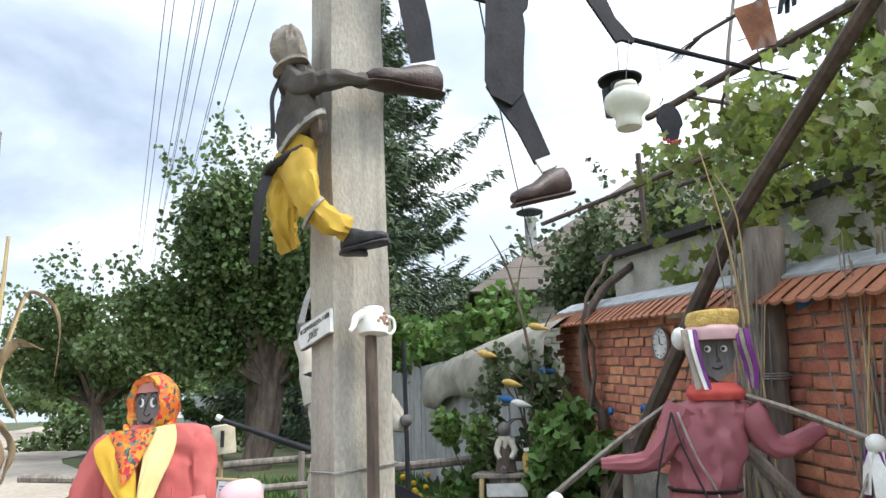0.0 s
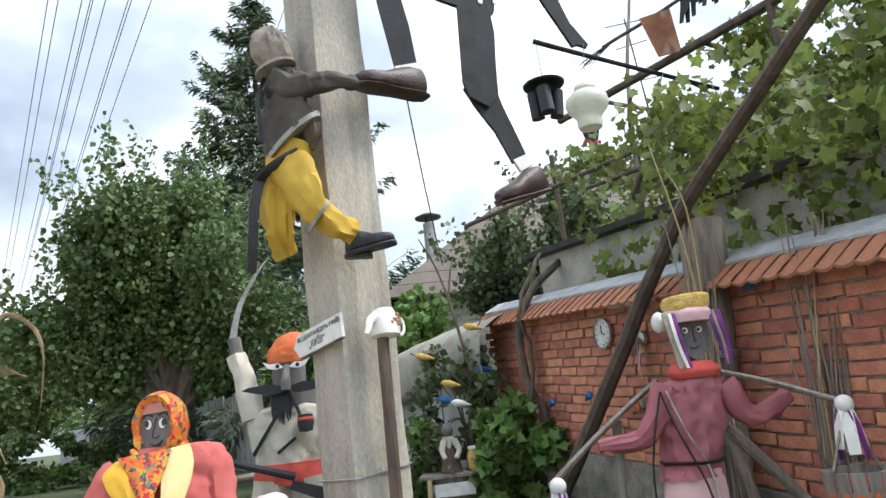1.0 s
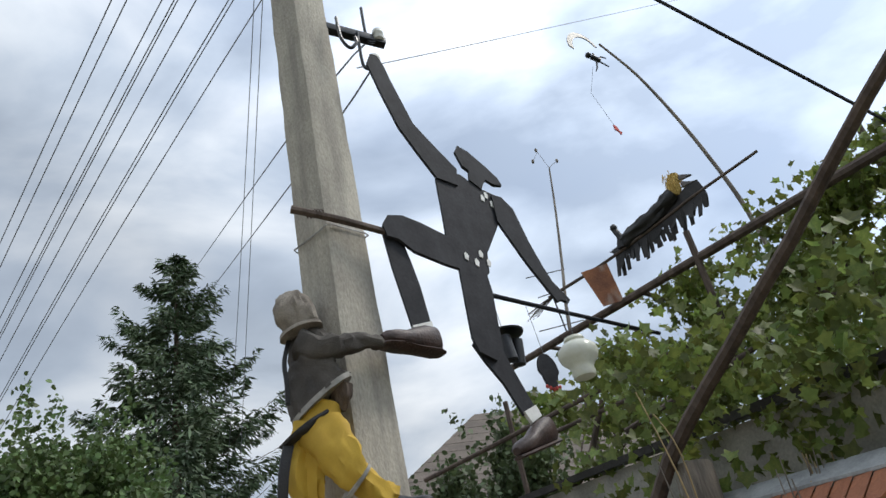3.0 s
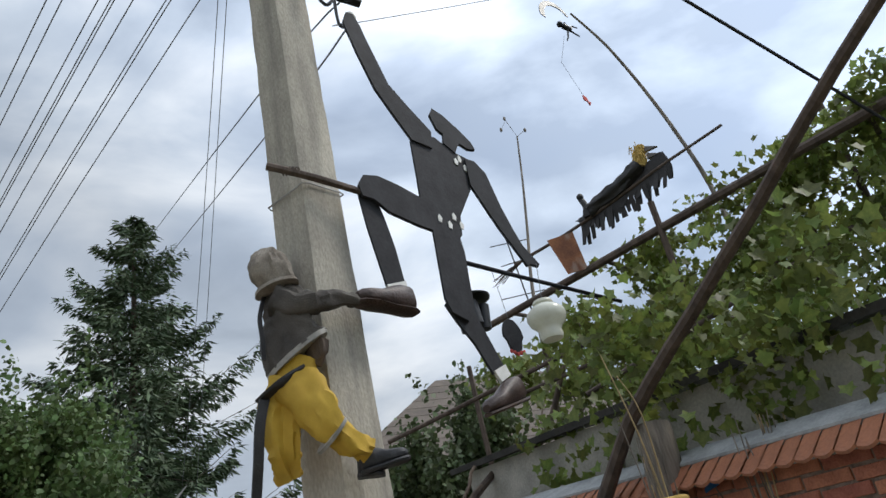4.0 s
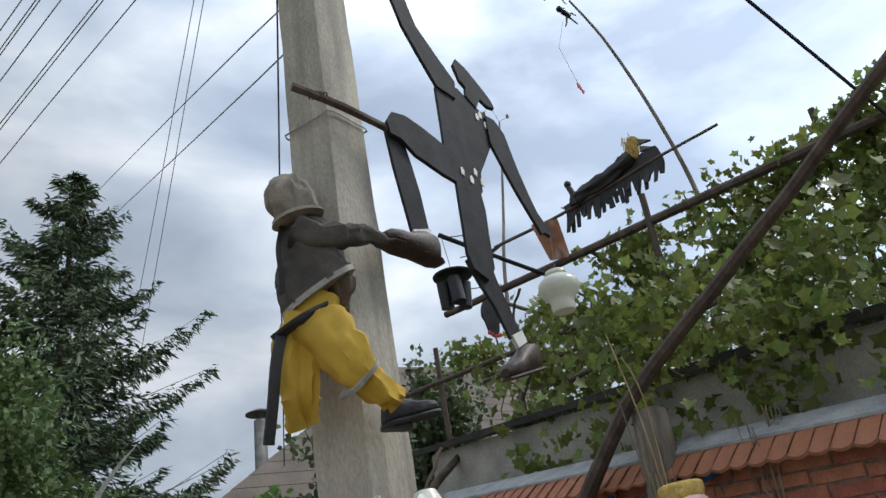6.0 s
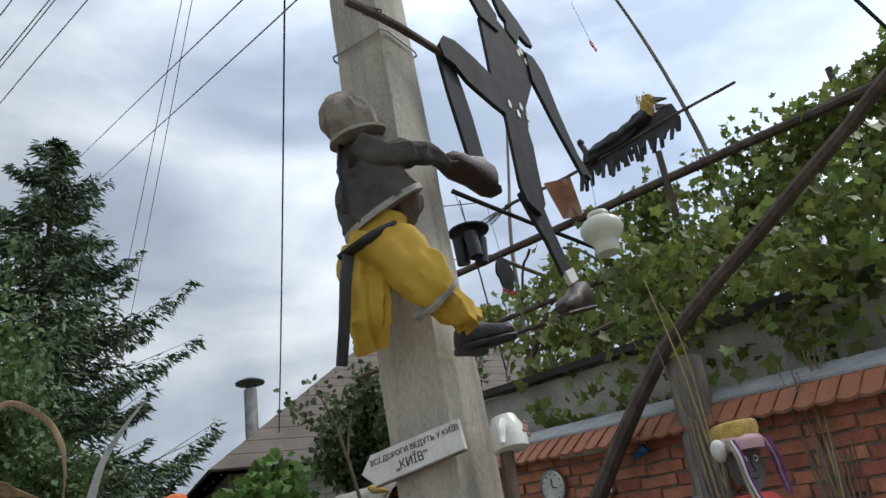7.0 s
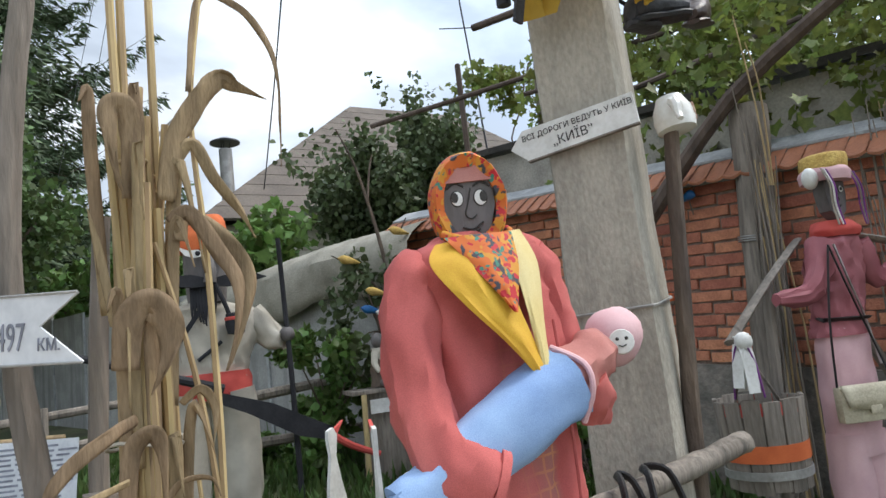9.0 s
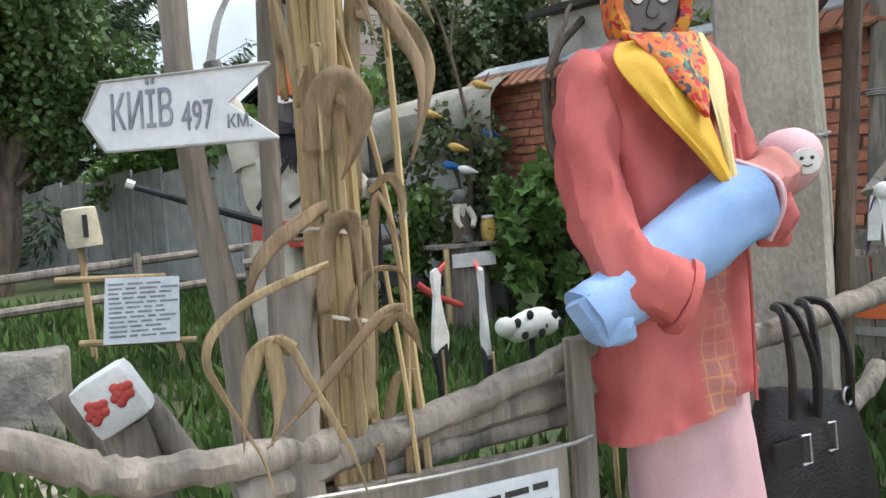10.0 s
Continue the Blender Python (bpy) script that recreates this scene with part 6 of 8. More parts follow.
for pts, r_ in (([V(-1.50, 2.42, 0.15), V(-1.504, 2.42, 0.80), V(-1.516, 2.42, 1.03), V(-1.514, 2.42, 1.255), V(-1.518, 2.42, 1.53), V(-1.524, 2.44, 1.76), V(-1.489, 2.47, 1.995)], 0.0075), ([V(-1.545, 2.42, 0.15), V(-1.539, 2.42, 0.81), V(-1.523, 2.42, 1.08), V(-1.549, 2.42, 1.32), V(-1.598, 2.42, 1.53)], 0.007), ([V(-1.52, 2.40, 0.15), V(-1.53, 2.40, 0.8), V(-1.555, 2.41, 1.15)], 0.006)):
    bm = bmesh.new()
    tube(bm, pts, r_, r_ * 0.6, 6, 4, 0.12)
    part("stalk", bm, M_STALK, corn)
for k_ in range(13):
    a = rng.uniform(0, 6.28)
    bx, by = CX_ + 0.042 * math.cos(a), CY_ + 0.042 * math.sin(a)
    z = rng.uniform(1.35, 1.78)
    bm = bmesh.new()
    tube(bm, [V(bx, by, 0.15), V(bx + rng.uniform(-0.01, 0.01), by, 0.9), V(bx + rng.uniform(-0.02, 0.025), by + rng.uniform(-0.02, 0.02), z)], 0.0105, 0.0075, 7, 4, 0.12)
    part("stalk", bm, M_STALK, corn)
for k_ in range(16):
    # sheath strips that cling to the stalks and fall open at the end
    a = rng.uniform(2.6, 6.4)
    x, y, z = CX_ + 0.05 * math.cos(a), CY_ + 0.05 * math.sin(a), rng.uniform(0.75, 1.7)
    d = rng.uniform(0.01, 0.05)
    husk([V(x, y, z - 0.2), V(x + 0.01 * math.cos(a), y - 0.01, z), V(x + d * 0.6 * math.cos(a), y - 0.015 - d * 0.3, z + 0.10), V(x + d * 1.3 * math.cos(a), y - 0.02 - d * 0.5, z + rng.uniform(-0.12, 0.12))], rng.uniform(0.022, 0.04), (0, 1, 0.3), rng.uniform(-1.0, 1.0))
# large arching leaves and curled ones
AC = (0, 1, 0.3)
husk([V(-1.524, 2.44, 1.80), V(-1.489, 2.47, 1.995), V(-1.42, 2.47, 1.992), V(-1.37, 2.47, 1.935), V(-1.35, 2.47, 1.85), V(-1.358, 2.47, 1.68)], 0.024, AC)
husk([V(-1.576, 2.42, 1.60), V(-1.555, 2.42, 1.705), V(-1.484, 2.42, 1.815), V(-1.44, 2.44, 1.818), V(-1.385, 2.44, 1.80)], 0.060, AC, 0.5)
husk([V(-1.632, 2.41, 1.60), V(-1.628, 2.40, 1.70), V(-1.635, 2.39, 1.748), V(-1.66, 2.39, 1.74), V(-1.656, 2.39, 1.66), V(-1.642, 2.40, 1.60)], 0.052, AC)
husk([V(-1.56, 2.43, 1.66), V(-1.529, 2.42, 1.70), V(-1.496, 2.42, 1.64), V(-1.455, 2.42, 1.582), V(-1.432, 2.42, 1.535)], 0.034, AC, 0.4)
husk([V(-1.575, 2.41, 1.56), V(-1.545, 2.40, 1.575), V(-1.502, 2.40, 1.511), V(-1.474, 2.40, 1.456), V(-1.478, 2.40, 1.39), V(-1.503, 2.40, 1.313)], 0.044, AC, -0.4)
husk([V(-1.663, 2.42, 1.40), V(-1.678, 2.42, 1.507), V(-1.694, 2.42, 1.59)], 0.022, AC)
husk([V(-1.654, 2.385, 1.33), V(-1.647, 2.375, 1.40), V(-1.619, 2.37, 1.425), V(-1.592, 2.37, 1.395), V(-1.598, 2.375, 1.34), V(-1.62, 2.385, 1.29)], 0.080, AC, 0.5)
husk([V(-1.64, 2.40, 1.255), V(-1.685, 2.365, 1.237), V(-1.735, 2.36, 1.204), V(-1.765, 2.36, 1.165), V(-1.778, 2.36, 1.105)], 0.036, AC, 0.5)
husk([V(-1.664, 2.38, 1.10), V(-1.655, 2.37, 1.205), V(-1.627, 2.36, 1.234), V(-1.612, 2.37, 1.20), V(-1.61, 2.38, 1.10)], 0.046, AC, 0.3)
husk([V(-1.66, 2.36, 1.172), V(-1.711, 2.33, 1.161), V(-1.773, 2.33, 1.139), V(-1.822, 2.33, 1.105), V(-1.837, 2.33, 1.066), V(-1.819, 2.33, 1.017), V(-1.781, 2.33, 0.936), V(-1.768, 2.33, 0.88)], 0.020, AC, 0.6)
husk([V(-1.72, 2.35, 1.06), V(-1.746, 2.34, 1.073), V(-1.773, 2.34, 1.062), V(-1.79, 2.34, 1.015), V(-1.80, 2.34, 0.94)], 0.044, AC, 0.3)
husk([V(-1.735, 2.335, 1.078), V(-1.752, 2.33, 1.068), V(-1.75, 2.33, 1.01), V(-1.766, 2.33, 0.945)], 0.040, AC, -0.3)
husk([V(-1.56, 2.34, 1.10), V(-1.603, 2.32, 1.096), V(-1.666, 2.32, 1.04), V(-1.721, 2.32, 0.99), V(-1.775, 2.32, 0.945)], 0.026, AC, 0.3)
husk([V(-1.75, 2.33, 1.085), V(-1.73, 2.32, 1.066), V(-1.707, 2.32, 1.014), V(-1.66, 2.32, 0.911), V(-1.64, 2.32, 0.84)], 0.018, AC, 0.3)
husk([V(-1.632, 2.40, 1.0), V(-1.615, 2.40, 1.10), V(-1.585, 2.40, 1.150), V(-1.539, 2.40, 1.150), V(-1.525, 2.40, 1.12)], 0.020, AC, 0.4)
husk([V(-1.575, 2.40, 1.06), V(-1.55, 2.38, 1.085), V(-1.53, 2.38, 1.055), V(-1.515, 2.385, 1.02)], 0.034, AC, 0.5)
husk([V(-1.575, 2.40, 1.27), V(-1.55, 2.38, 1.29), V(-1.53, 2.38, 1.26), V(-1.535, 2.38, 1.20)], 0.026, AC, 0.6)
husk([V(-1.56, 2.41, 1.53), V(-1.547, 2.42, 1.575), V(-1.483, 2.42, 1.531), V(-1.45, 2.42, 1.469), V(-1.464, 2.42, 1.393), V(-1.489, 2.42, 1.323)], 0.046, AC, 0.3)
for z in (1.215, 1.085):
    bm = bmesh.new()
    loop = [V(CX_ + 0.058 * math.cos(a), CY_ + 0.058 * math.sin(a), z + 0.008 * math.sin(a * 2)) for a in [i * math.pi / 8 for i in range(17)]]
    tube(bm, loop, 0.0035, n=5)
    part("tie", bm, M_LINEN, corn, "pale string tie")
bm = bmesh.new()
tube(bm, [V(-1.70, 2.42, 0.1), V(-1.70, 2.42, 0.6), V(-1.705, 2.42, 0.94), V(-1.688, 2.42, 1.155)], 0.036, 0.028, 12, 4, 0.25, 0.003)
solo("stump_post", bm, M_GREYWOOD, "split weathered stump post behind the corn sheaf", "post")

# ---------------------------------------------------------------- wattle fence in front
rails = thing("pole_fence", "low rustic fence of bare branches and posts", "fence", (-1.2, 2.42, 0.15))
for pts, r0, r1 in (
    ([V(-1.16, 2.43, 0.975), V(-1.30, 2.42, 0.945), V(-1.45, 2.42, 0.912), V(-1.62, 2.42, 0.885), V(-1.80, 2.42, 0.855)], 0.022, 0.028),
    ([V(-0.95, 2.47, 0.905), V(-1.10, 2.46, 0.90), V(-1.35, 2.45, 0.892), V(-1.55, 2.45, 0.882), V(-1.80, 2.45, 0.855)], 0.030, 0.034),
    ([V(-0.90, 2.46, 0.845), V(-1.08, 2.46, 0.845), V(-1.45, 2.45, 0.848), V(-1.75, 2.45, 0.80)], 0.022, 0.024),
    ([V(-2.75, 2.36, 1.12), V(-2.35, 2.38, 1.06), V(-2.07, 2.40, 0.99), V(-1.97, 2.40, 0.935), V(-1.90, 2.40, 0.918), V(-1.80, 2.40, 0.915), V(-1.66, 2.41, 0.905)], 0.026, 0.024),
    ([V(-0.11, 2.49, 0.958), V(-0.32, 2.47, 0.945), V(-0.55, 2.46, 0.925), V(-0.80, 2.46, 0.905), V(-1.1, 2.46, 0.88)], 0.030, 0.028),
    ([V(-0.02, 2.60, 0.72), V(-0.15, 2.58, 0.66), V(-0.45, 2.56, 0.58), V(-0.9, 2.5, 0.52)], 0.026, 0.028),
    ([V(-2.7, 2.40, 0.72), V(-2.1, 2.42, 0.70), V(-1.7, 2.43, 0.66)], 0.026, 0.024),
):
    bm = bmesh.new()
    tube(bm, pts, r0, r1, 10, 6, 0.12, 0.003)
    part("rail", bm, M_GREYWOOD, rails, "bare weathered branch rail")
for x, y, z in ((-1.225, 2.385, 1.0), (-2.45, 2.43, 1.02)):
    bm = bmesh.new()
    tube(bm, [V(x + 0.02, y, 0.05), V(x, y, 0.5), V(x, y, z)], 0.027, 0.024, 9, 4, 0.15, 0.003)
    part("post", bm, M_GREYWOOD, rails)
bm = bmesh.new()
tube(bm, [V(-1.98, 2.36, 0.88), V(-1.96, 2.355, 0.84), V(-1.85, 2.36, 0.845), V(-1.87, 2.44, 0.86)], 0.004, n=5, sub=5)
part("tie_wire", bm, M_GALV, rails, "twisted tie wire")
for i in range(5):
    bm = bmesh.new()
    c = V(-1.965, 2.36, 0.83 - i * 0.022)
    tube(bm, [c + (V(math.cos(a) * 0.008, 0, math.sin(a) * 0.013) if i % 2 else V(0, math.cos(a) * 0.008, math.sin(a) * 0.013)) for a in [k * math.pi / 5 for k in range(11)]], 0.003, n=5)
    part("chain_link", bm, M_RUST, rails)
notice = thing("notice_board", "weathered plank with a printed paper notice hung on the fence", "notice board", (-1.45, 2.40, 0.5))
bm = bmesh.new()
plate(bm, [(-1.66, 0.755), (-1.255, 0.735), (-1.25, 0.28), (-1.66, 0.28)], 0.018, pose(0, 2.40, 0))
part("backing", bm, M_GREYWOOD, notice)
bm = bmesh.new()
plate(bm, [(-1.62, 0.715), (-1.28, 0.70), (-1.28, 0.33), (-1.62, 0.33)], 0.003, pose(0, 2.388, 0))
paper = part("paper", bm, M_PAPER, notice, "printed white paper")
bm = bmesh.new()
for j in range(11):
    z = 0.685 - j * 0.03
    x = -1.60 + (0.05 if j == 0 else 0)
    while x < -1.32:
        w = random.uniform(0.02, 0.05)
        plate(bm, [(x, z), (x + w, z - 0.001), (x + w, z - 0.011), (x, z - 0.01)], 0.002, pose(0, 2.385, 0))
        x += w + 0.009
part("print_line", bm, M_INK, paper)
bm = bmesh.new()
tube(bm, [V(-1.75, 2.385, 0.76), V(-1.5, 2.38, 0.742), V(-1.26, 2.355, 0.748), V(-1.20, 2.38, 0.752)], 0.0035, n=5, sub=3)
part("wire", bm, M_GALV, notice)
notice.location += Vector((0.0, 0.0, 0.085))
# painted red and white board below the left rail
bm = bmesh.new()
plate(bm, [(-2.6, 0.86), (-2.02, 0.80), (-1.90, 0.74), (-1.9, 0.3), (-2.6, 0.3)], 0.02, pose(0, 2.455, 0), 0)
plate(bm, [(-2.28, 0.835), (-2.13, 0.815), (-2.10, 0.6), (-2.2, 0.6)], 0.006, pose(0, 2.441, 0), 1)
plate(bm, [(-2.225, 0.795), (-2.125, 0.81), (-2.12, 0.785), (-2.20, 0.765)], 0.006, pose(0, 2.436, 0), 2)
plate(bm, [(-1.99, 0.775), (-1.93, 0.745), (-1.92, 0.6), (-1.98, 0.6)], 0.006, pose(0, 2.441, 0), 1)
solo("painted_panel", bm, [M_BLACKWOOD, M_CORAL, M_SCARFPALE], "dark board with red and cream painted shapes behind the fence rail", "panel")

# handbag on the rail
bag = thing("handbag", "black leather shoulder bag with bright buckles hung on the rail", "handbag", (-0.62, 2.37, 0.40))
bm = bmesh.new()
rows = []
for z, w, d in ((0.40, 0.155, 0.05), (0.42, 0.172, 0.062), (0.52, 0.172, 0.060), (0.62, 0.155, 0.05), (0.72, 0.125, 0.036), (0.755, 0.115, 0.02)):
    rows.append(ring(bm, V(-0.615, 2.375, z), V(w, -0.02, -0.02), V(0.0, d, 0), 28, 0, 0.6))
for rg in rows:
    for v in rg:
        v.co += V(0.0, 0.006, 0.004) * noise.noise(v.co * 22)
skin(bm, rows)
bag_body = part("body", bm, M_BLACKLEATHER, bag)
for x0, x1, yy in ((-0.72, -0.655, 2.33), (-0.63, -0.535, 2.335)):
    bm = bmesh.new()
    tube(bm, [V(x0, yy, 0.72), V(x0 + 0.0, yy - 0.005, 0.83), V(x0 + 0.015, yy + 0.02, 0.935), V(x0 + 0.05, yy + 0.07, 0.945), V(x1 - 0.015, yy + 0.02, 0.935), V(x1, yy - 0.01, 0.83), V(x1 + 0.015, yy, 0.71)], 0.010, n=8, sub=5, flat=0.6)
    part("strap", bm, M_BLACKLEATHER, bag)
for x, z in ((-0.70, 0.655), (-0.615, 0.665)):
    bm = bmesh.new()
    tube(bm, [V(x - 0.012, 2.318, z + 0.03), V(x + 0.012, 2.317, z + 0.03), V(x + 0.015, 2.317, z - 0.03), V(x - 0.012, 2.318, z - 0.03)], 0.0035, n=6)
    part("buckle", bm, M_STEEL, bag_body, "bright metal buckle")
bm = bmesh.new()
tube(bm, [V(-0.535, 2.33, 0.735 + 0.02 * math.sin(a)) + V(0.014 * math.cos(a), 0, 0) for a in [k * math.pi / 6 for k in range(13)]], 0.0035, n=6)
part("ring", bm, M_STEEL, bag_body, "bright metal ring")
bm = bmesh.new()
plate(bm, [(-0.785, 0.68), (-0.70, 0.678), (-0.70, 0.63), (-0.79, 0.63)], 0.008, pose(0, 2.327, 0))
part("side_strap", bm, M_BLACKLEATHER, bag)
bag.location += Vector((0.035, 0.05, 0.03))

# arrow sign on the pole, lettering in the built-in font


def text_part(name, body, size, m, parent, material=M_INK, extrude=0.0008):
    cu = bpy.data.curves.new(name, "FONT")
    cu.body, cu.size, cu.extrude = body, size, extrude
    cu.align_x, cu.align_y = "CENTER", "CENTER"
    cu.resolution_u = 3
    tmp = bpy.data.objects.new(name, cu)
    scene.collection.objects.link(tmp)
    me = bpy.data.meshes.new_from_object(tmp.evaluated_get(bpy.context.evaluated_depsgraph_get()))
    bpy.data.objects.remove(tmp)
    me.materials.append(material)
    ob_ = new(name, me)
    ob_.parent = parent
    ob_.matrix_local = Matrix.Translation(-parent.location) @ m
    return ob_


def sign_frame(a, b):
    """A pose whose x runs from a to b and whose -y faces the viewer's side."""
    x = (Vector(b) - Vector(a)).normalized()
    y = Vector((0, 0, 1)).cross(x).normalized()
    m = Matrix((x, y, x.cross(y))).transposed().to_4x4()
    m.translation = Vector(a)
    return m


sa_m = sign_frame(V(-0.562, 2.765, 1.838), V(-0.388, 2.462, 1.876))
arrow = thing("arrow_sign", "white wooden arrow sign with hand-lettered words on the pole", "sign", (-0.48, 2.63, 1.80))
bm = bmesh.new()
SL = 0.365
plate(bm, [(0, 0.0), (0.045, 0.044), (SL, 0.040), (SL, -0.045), (0.045, -0.046)], 0.012, sa_m)
part("board", bm, M_WHITE, arrow)
bm = bmesh.new()
plate(bm, [(0.043, -0.0465), (SL, -0.0455), (SL, -0.050), (0.045, -0.051)], 0.018, sa_m)
part("edge_strip", bm, M_GREYWOOD, arrow)
text_part("lettering", "ВСІ ДОРОГИ ВЕДУТЬ У КИЇВ", 0.0225, sa_m @ pose(0.20, -0.0068, 0.018, 90, 0, 0), arrow)
text_part("lettering", "„КИЇВ”", 0.036, sa_m @ pose(0.185, -0.0068, -0.018, 90, 0, 0), arrow)

sg = sign_frame(V(-1.942, 2.66, 1.422), V(-1.709, 2.364, 1.400))
L2 = 0.377
road_sign = thing("distance_sign", "grey-white metal arrow sign on a bare trunk, lettered by hand", "sign", (-1.94, 2.65, 1.30))
bm = bmesh.new()
plate(bm, [(0.0, 0.0), (0.042, 0.054), (L2 - 0.01, 0.050), (L2 - 0.085, 0.004), (L2, -0.050), (0.047, -0.052)], 0.004, sg)
part("sheet", bm, M_PAPER, road_sign, "dull white painted sheet")
bm = bmesh.new()
for a, b in (((0.042, 0.055), (L2 - 0.01, 0.051)), ((0.047, -0.053), (L2, -0.051)), ((0, 0), (0.042, 0.055)), ((0, 0), (0.047, -0.053))):
    tube(bm, [sg @ V(a[0], -0.003, a[1]), sg @ V(b[0], -0.003, b[1])], 0.0022, n=6)
part("rim", bm, M_GALV, road_sign)
text_part("lettering", "КИЇВ", 0.062, sg @ pose(0.125, -0.0032, 0.002, 90, 0, 0) @ Matrix.Diagonal((0.86, 1.25, 1, 1)), road_sign, M_BAR)
text_part("lettering", "497", 0.050, sg @ pose(0.235, -0.0032, -0.012, 90, 0, 0) @ Matrix.Diagonal((0.80, 1.2, 1, 1)), road_sign, M_BAR)
text_part("lettering", "КМ.", 0.026, sg @ pose(0.312, -0.0032, -0.024, 90, 0, 0), road_sign, M_BAR)
bm = bmesh.new()
tube(bm, [V(-1.70, 2.62, 0.1), V(-1.735, 2.62, 0.7), V(-1.752, 2.62, 1.05), V(-1.775, 2.62, 1.22), V(-1.792, 2.62, 1.36), V(-1.80, 2.62, 1.6), V(-1.785, 2.62, 1.85), V(-1.76, 2.62, 2.13), V(-1.77, 2.62, 2.7)], 0.026, 0.020, 10, 5, 0.12)
tube(bm, [V(-1.80, 2.62, 1.62), V(-1.835, 2.61, 1.70), V(-1.845, 2.61, 1.74)], 0.012, 0.007, 6)
solo("sign_post", bm, M_GREYWOOD, "crooked bare tree trunk used as a sign post", "post")
bm = bmesh.new()
tube(bm, [V(-1.70, 2.60, 0.1), V(-1.685, 2.60, 0.9), V(-1.672, 2.60, 1.3), V(-1.655, 2.60, 1.61)], 0.018, 0.016, 9, 4, 0.15)
solo("stake", bm, M_GREYWOOD, "straight grey wooden stake", "post")

# teapot on its stake
bm = bmesh.new()
tube(bm, [V(-0.25, 2.565, 0.1), V(-0.247, 2.545, 0.9), V(-0.243, 2.505, 1.4), V(-0.245, 2.455, 1.86)], 0.025, 0.021, 9, 5, 0.12)
solo("stake", bm, M_BARK, "dark wooden stake beside the concrete pole", "post")
pot = thing("teapot", "white enamel teapot upside down with a brown flower print", "teapot", (-0.24, 2.445, 1.82))
pm = pose(-0.235, 2.445, 1.815, -6, 4, 35)
bm = bmesh.new()
lathe(bm, [(0.035, 0.0), (0.052, 0.004), (0.056, 0.03), (0.052, 0.065), (0.042, 0.085), (0.036, 0.10), (0.034, 0.098)], pm, 22)
pot_body = part("body", bm, M_ENAMEL, pot)
bm = bmesh.new()
lathe(bm, [(0.0005, 0.096), (0.033, 0.099), (0.033, 0.103), (0.0005, 0.106)], pm, 18)
part("rim", bm, M_BLACK, pot_body, "dark rim")
bm = bmesh.new()
tube(bm, [pm @ V(-0.045, -0.01, 0.07), pm @ V(-0.075, -0.015, 0.05), pm @ V(-0.085, -0.015, 0.02), pm @ V(-0.10, -0.018, 0.0)], 0.018, 0.007, 8, 4)
part("spout", bm, M_ENAMEL, pot)
bm = bmesh.new()
tube(bm, [pm @ V(0.045, 0, 0.075), pm @ V(0.08, 0.0, 0.07), pm @ V(0.088, 0, 0.035), pm @ V(0.07, 0, 0.012), pm @ V(0.05, 0, 0.02)], 0.006, n=7, sub=4)
part("handle", bm, M_ENAMEL, pot)
bm = bmesh.new()
for i in range(9):
    a = i * 0.7
    rr = 0.018 * (i % 3) / 2 + 0.004
    ball(bm, pm @ V(0.012 + rr * math.cos(a), -0.0545, 0.048 + rr * math.sin(a)), (0.007, 0.003, 0.007), 0, 8)
part("flower_print", bm, M_RUST, pot_body, "brown flower print")

# ---------------------------------------------------------------- post, twig bundles, yoke and buckets
bm = bmesh.new()
tube(bm, [V(1.40, 3.44, 0.1), V(1.51, 3.44, 1.0), V(1.57, 3.43, 1.7), V(1.635, 3.42, 2.39)], 0.098, 0.10, 14, 6, 0.14, 0.003)
solo("gate_post", bm, M_GREYWOOD, "thick cracked weathered wooden post", "post")


def twig_bundle(label, foot, top, n, spread0, spread1, seed):
    g = np.random.default_rng(seed)
    t = thing("twig_bundle", label, "twigs", foot)
    for _ in range(n):
        a = V(*foot) + V(g.normal() * spread0, g.normal() * spread0 * 0.6, 0)
        b = V(*top) + V(g.normal() * spread1, g.normal() * spread1 * 0.6, g.uniform(-0.45, 0.12))
        m1 = a.lerp(b, 0.5) + V(g.normal() * 0.02, g.normal() * 0.02, 0)
        bm_ = bmesh.new()
        tube(bm_, [a, m1, b], 0.0065, 0.003, 5, 3)
        part("twig", bm_, M_STALK if g.random() < 0.3 else M_GREYWOOD, t)


twig_bundle("bundle of dry sticks leaning on the thick post", (1.36, 3.30, 0.4), (1.44, 3.30, 2.35), 34, 0.05, 0.055, 3)
twig_bundle("bundle of dry reeds against the brick wall", (1.62, 2.85, 0.3), (1.80, 2.85, 2.15), 46, 0.05, 0.09, 4)
bm = bmesh.new()
for pts in ([V(1.40, 3.22, 1.9), V(1.36, 3.2, 2.3), V(1.27, 3.18, 2.75)], [V(1.42, 3.22, 1.9), V(1.42, 3.2, 2.4), V(1.33, 3.18, 2.62)]):
    tube(bm, pts, 0.006, 0.003, 5, 4)
solo("long_twig", bm, M_STALK, "long dry twig sticking out of the bundle", "twig")
bm = bmesh.new()
for k_ in range(3):
    loop = [V(1.565 + 0.108 * math.cos(a), 3.43 + 0.108 * math.sin(a), 1.66 + k_ * 0.012 + 0.01 * math.sin(a)) for a in [i * math.pi / 10 for i in range(21)]]
    tube(bm, loop, 0.004, n=5)
solo("tie_wire", bm, M_GALV, "wire wound round the thick post", "wire")

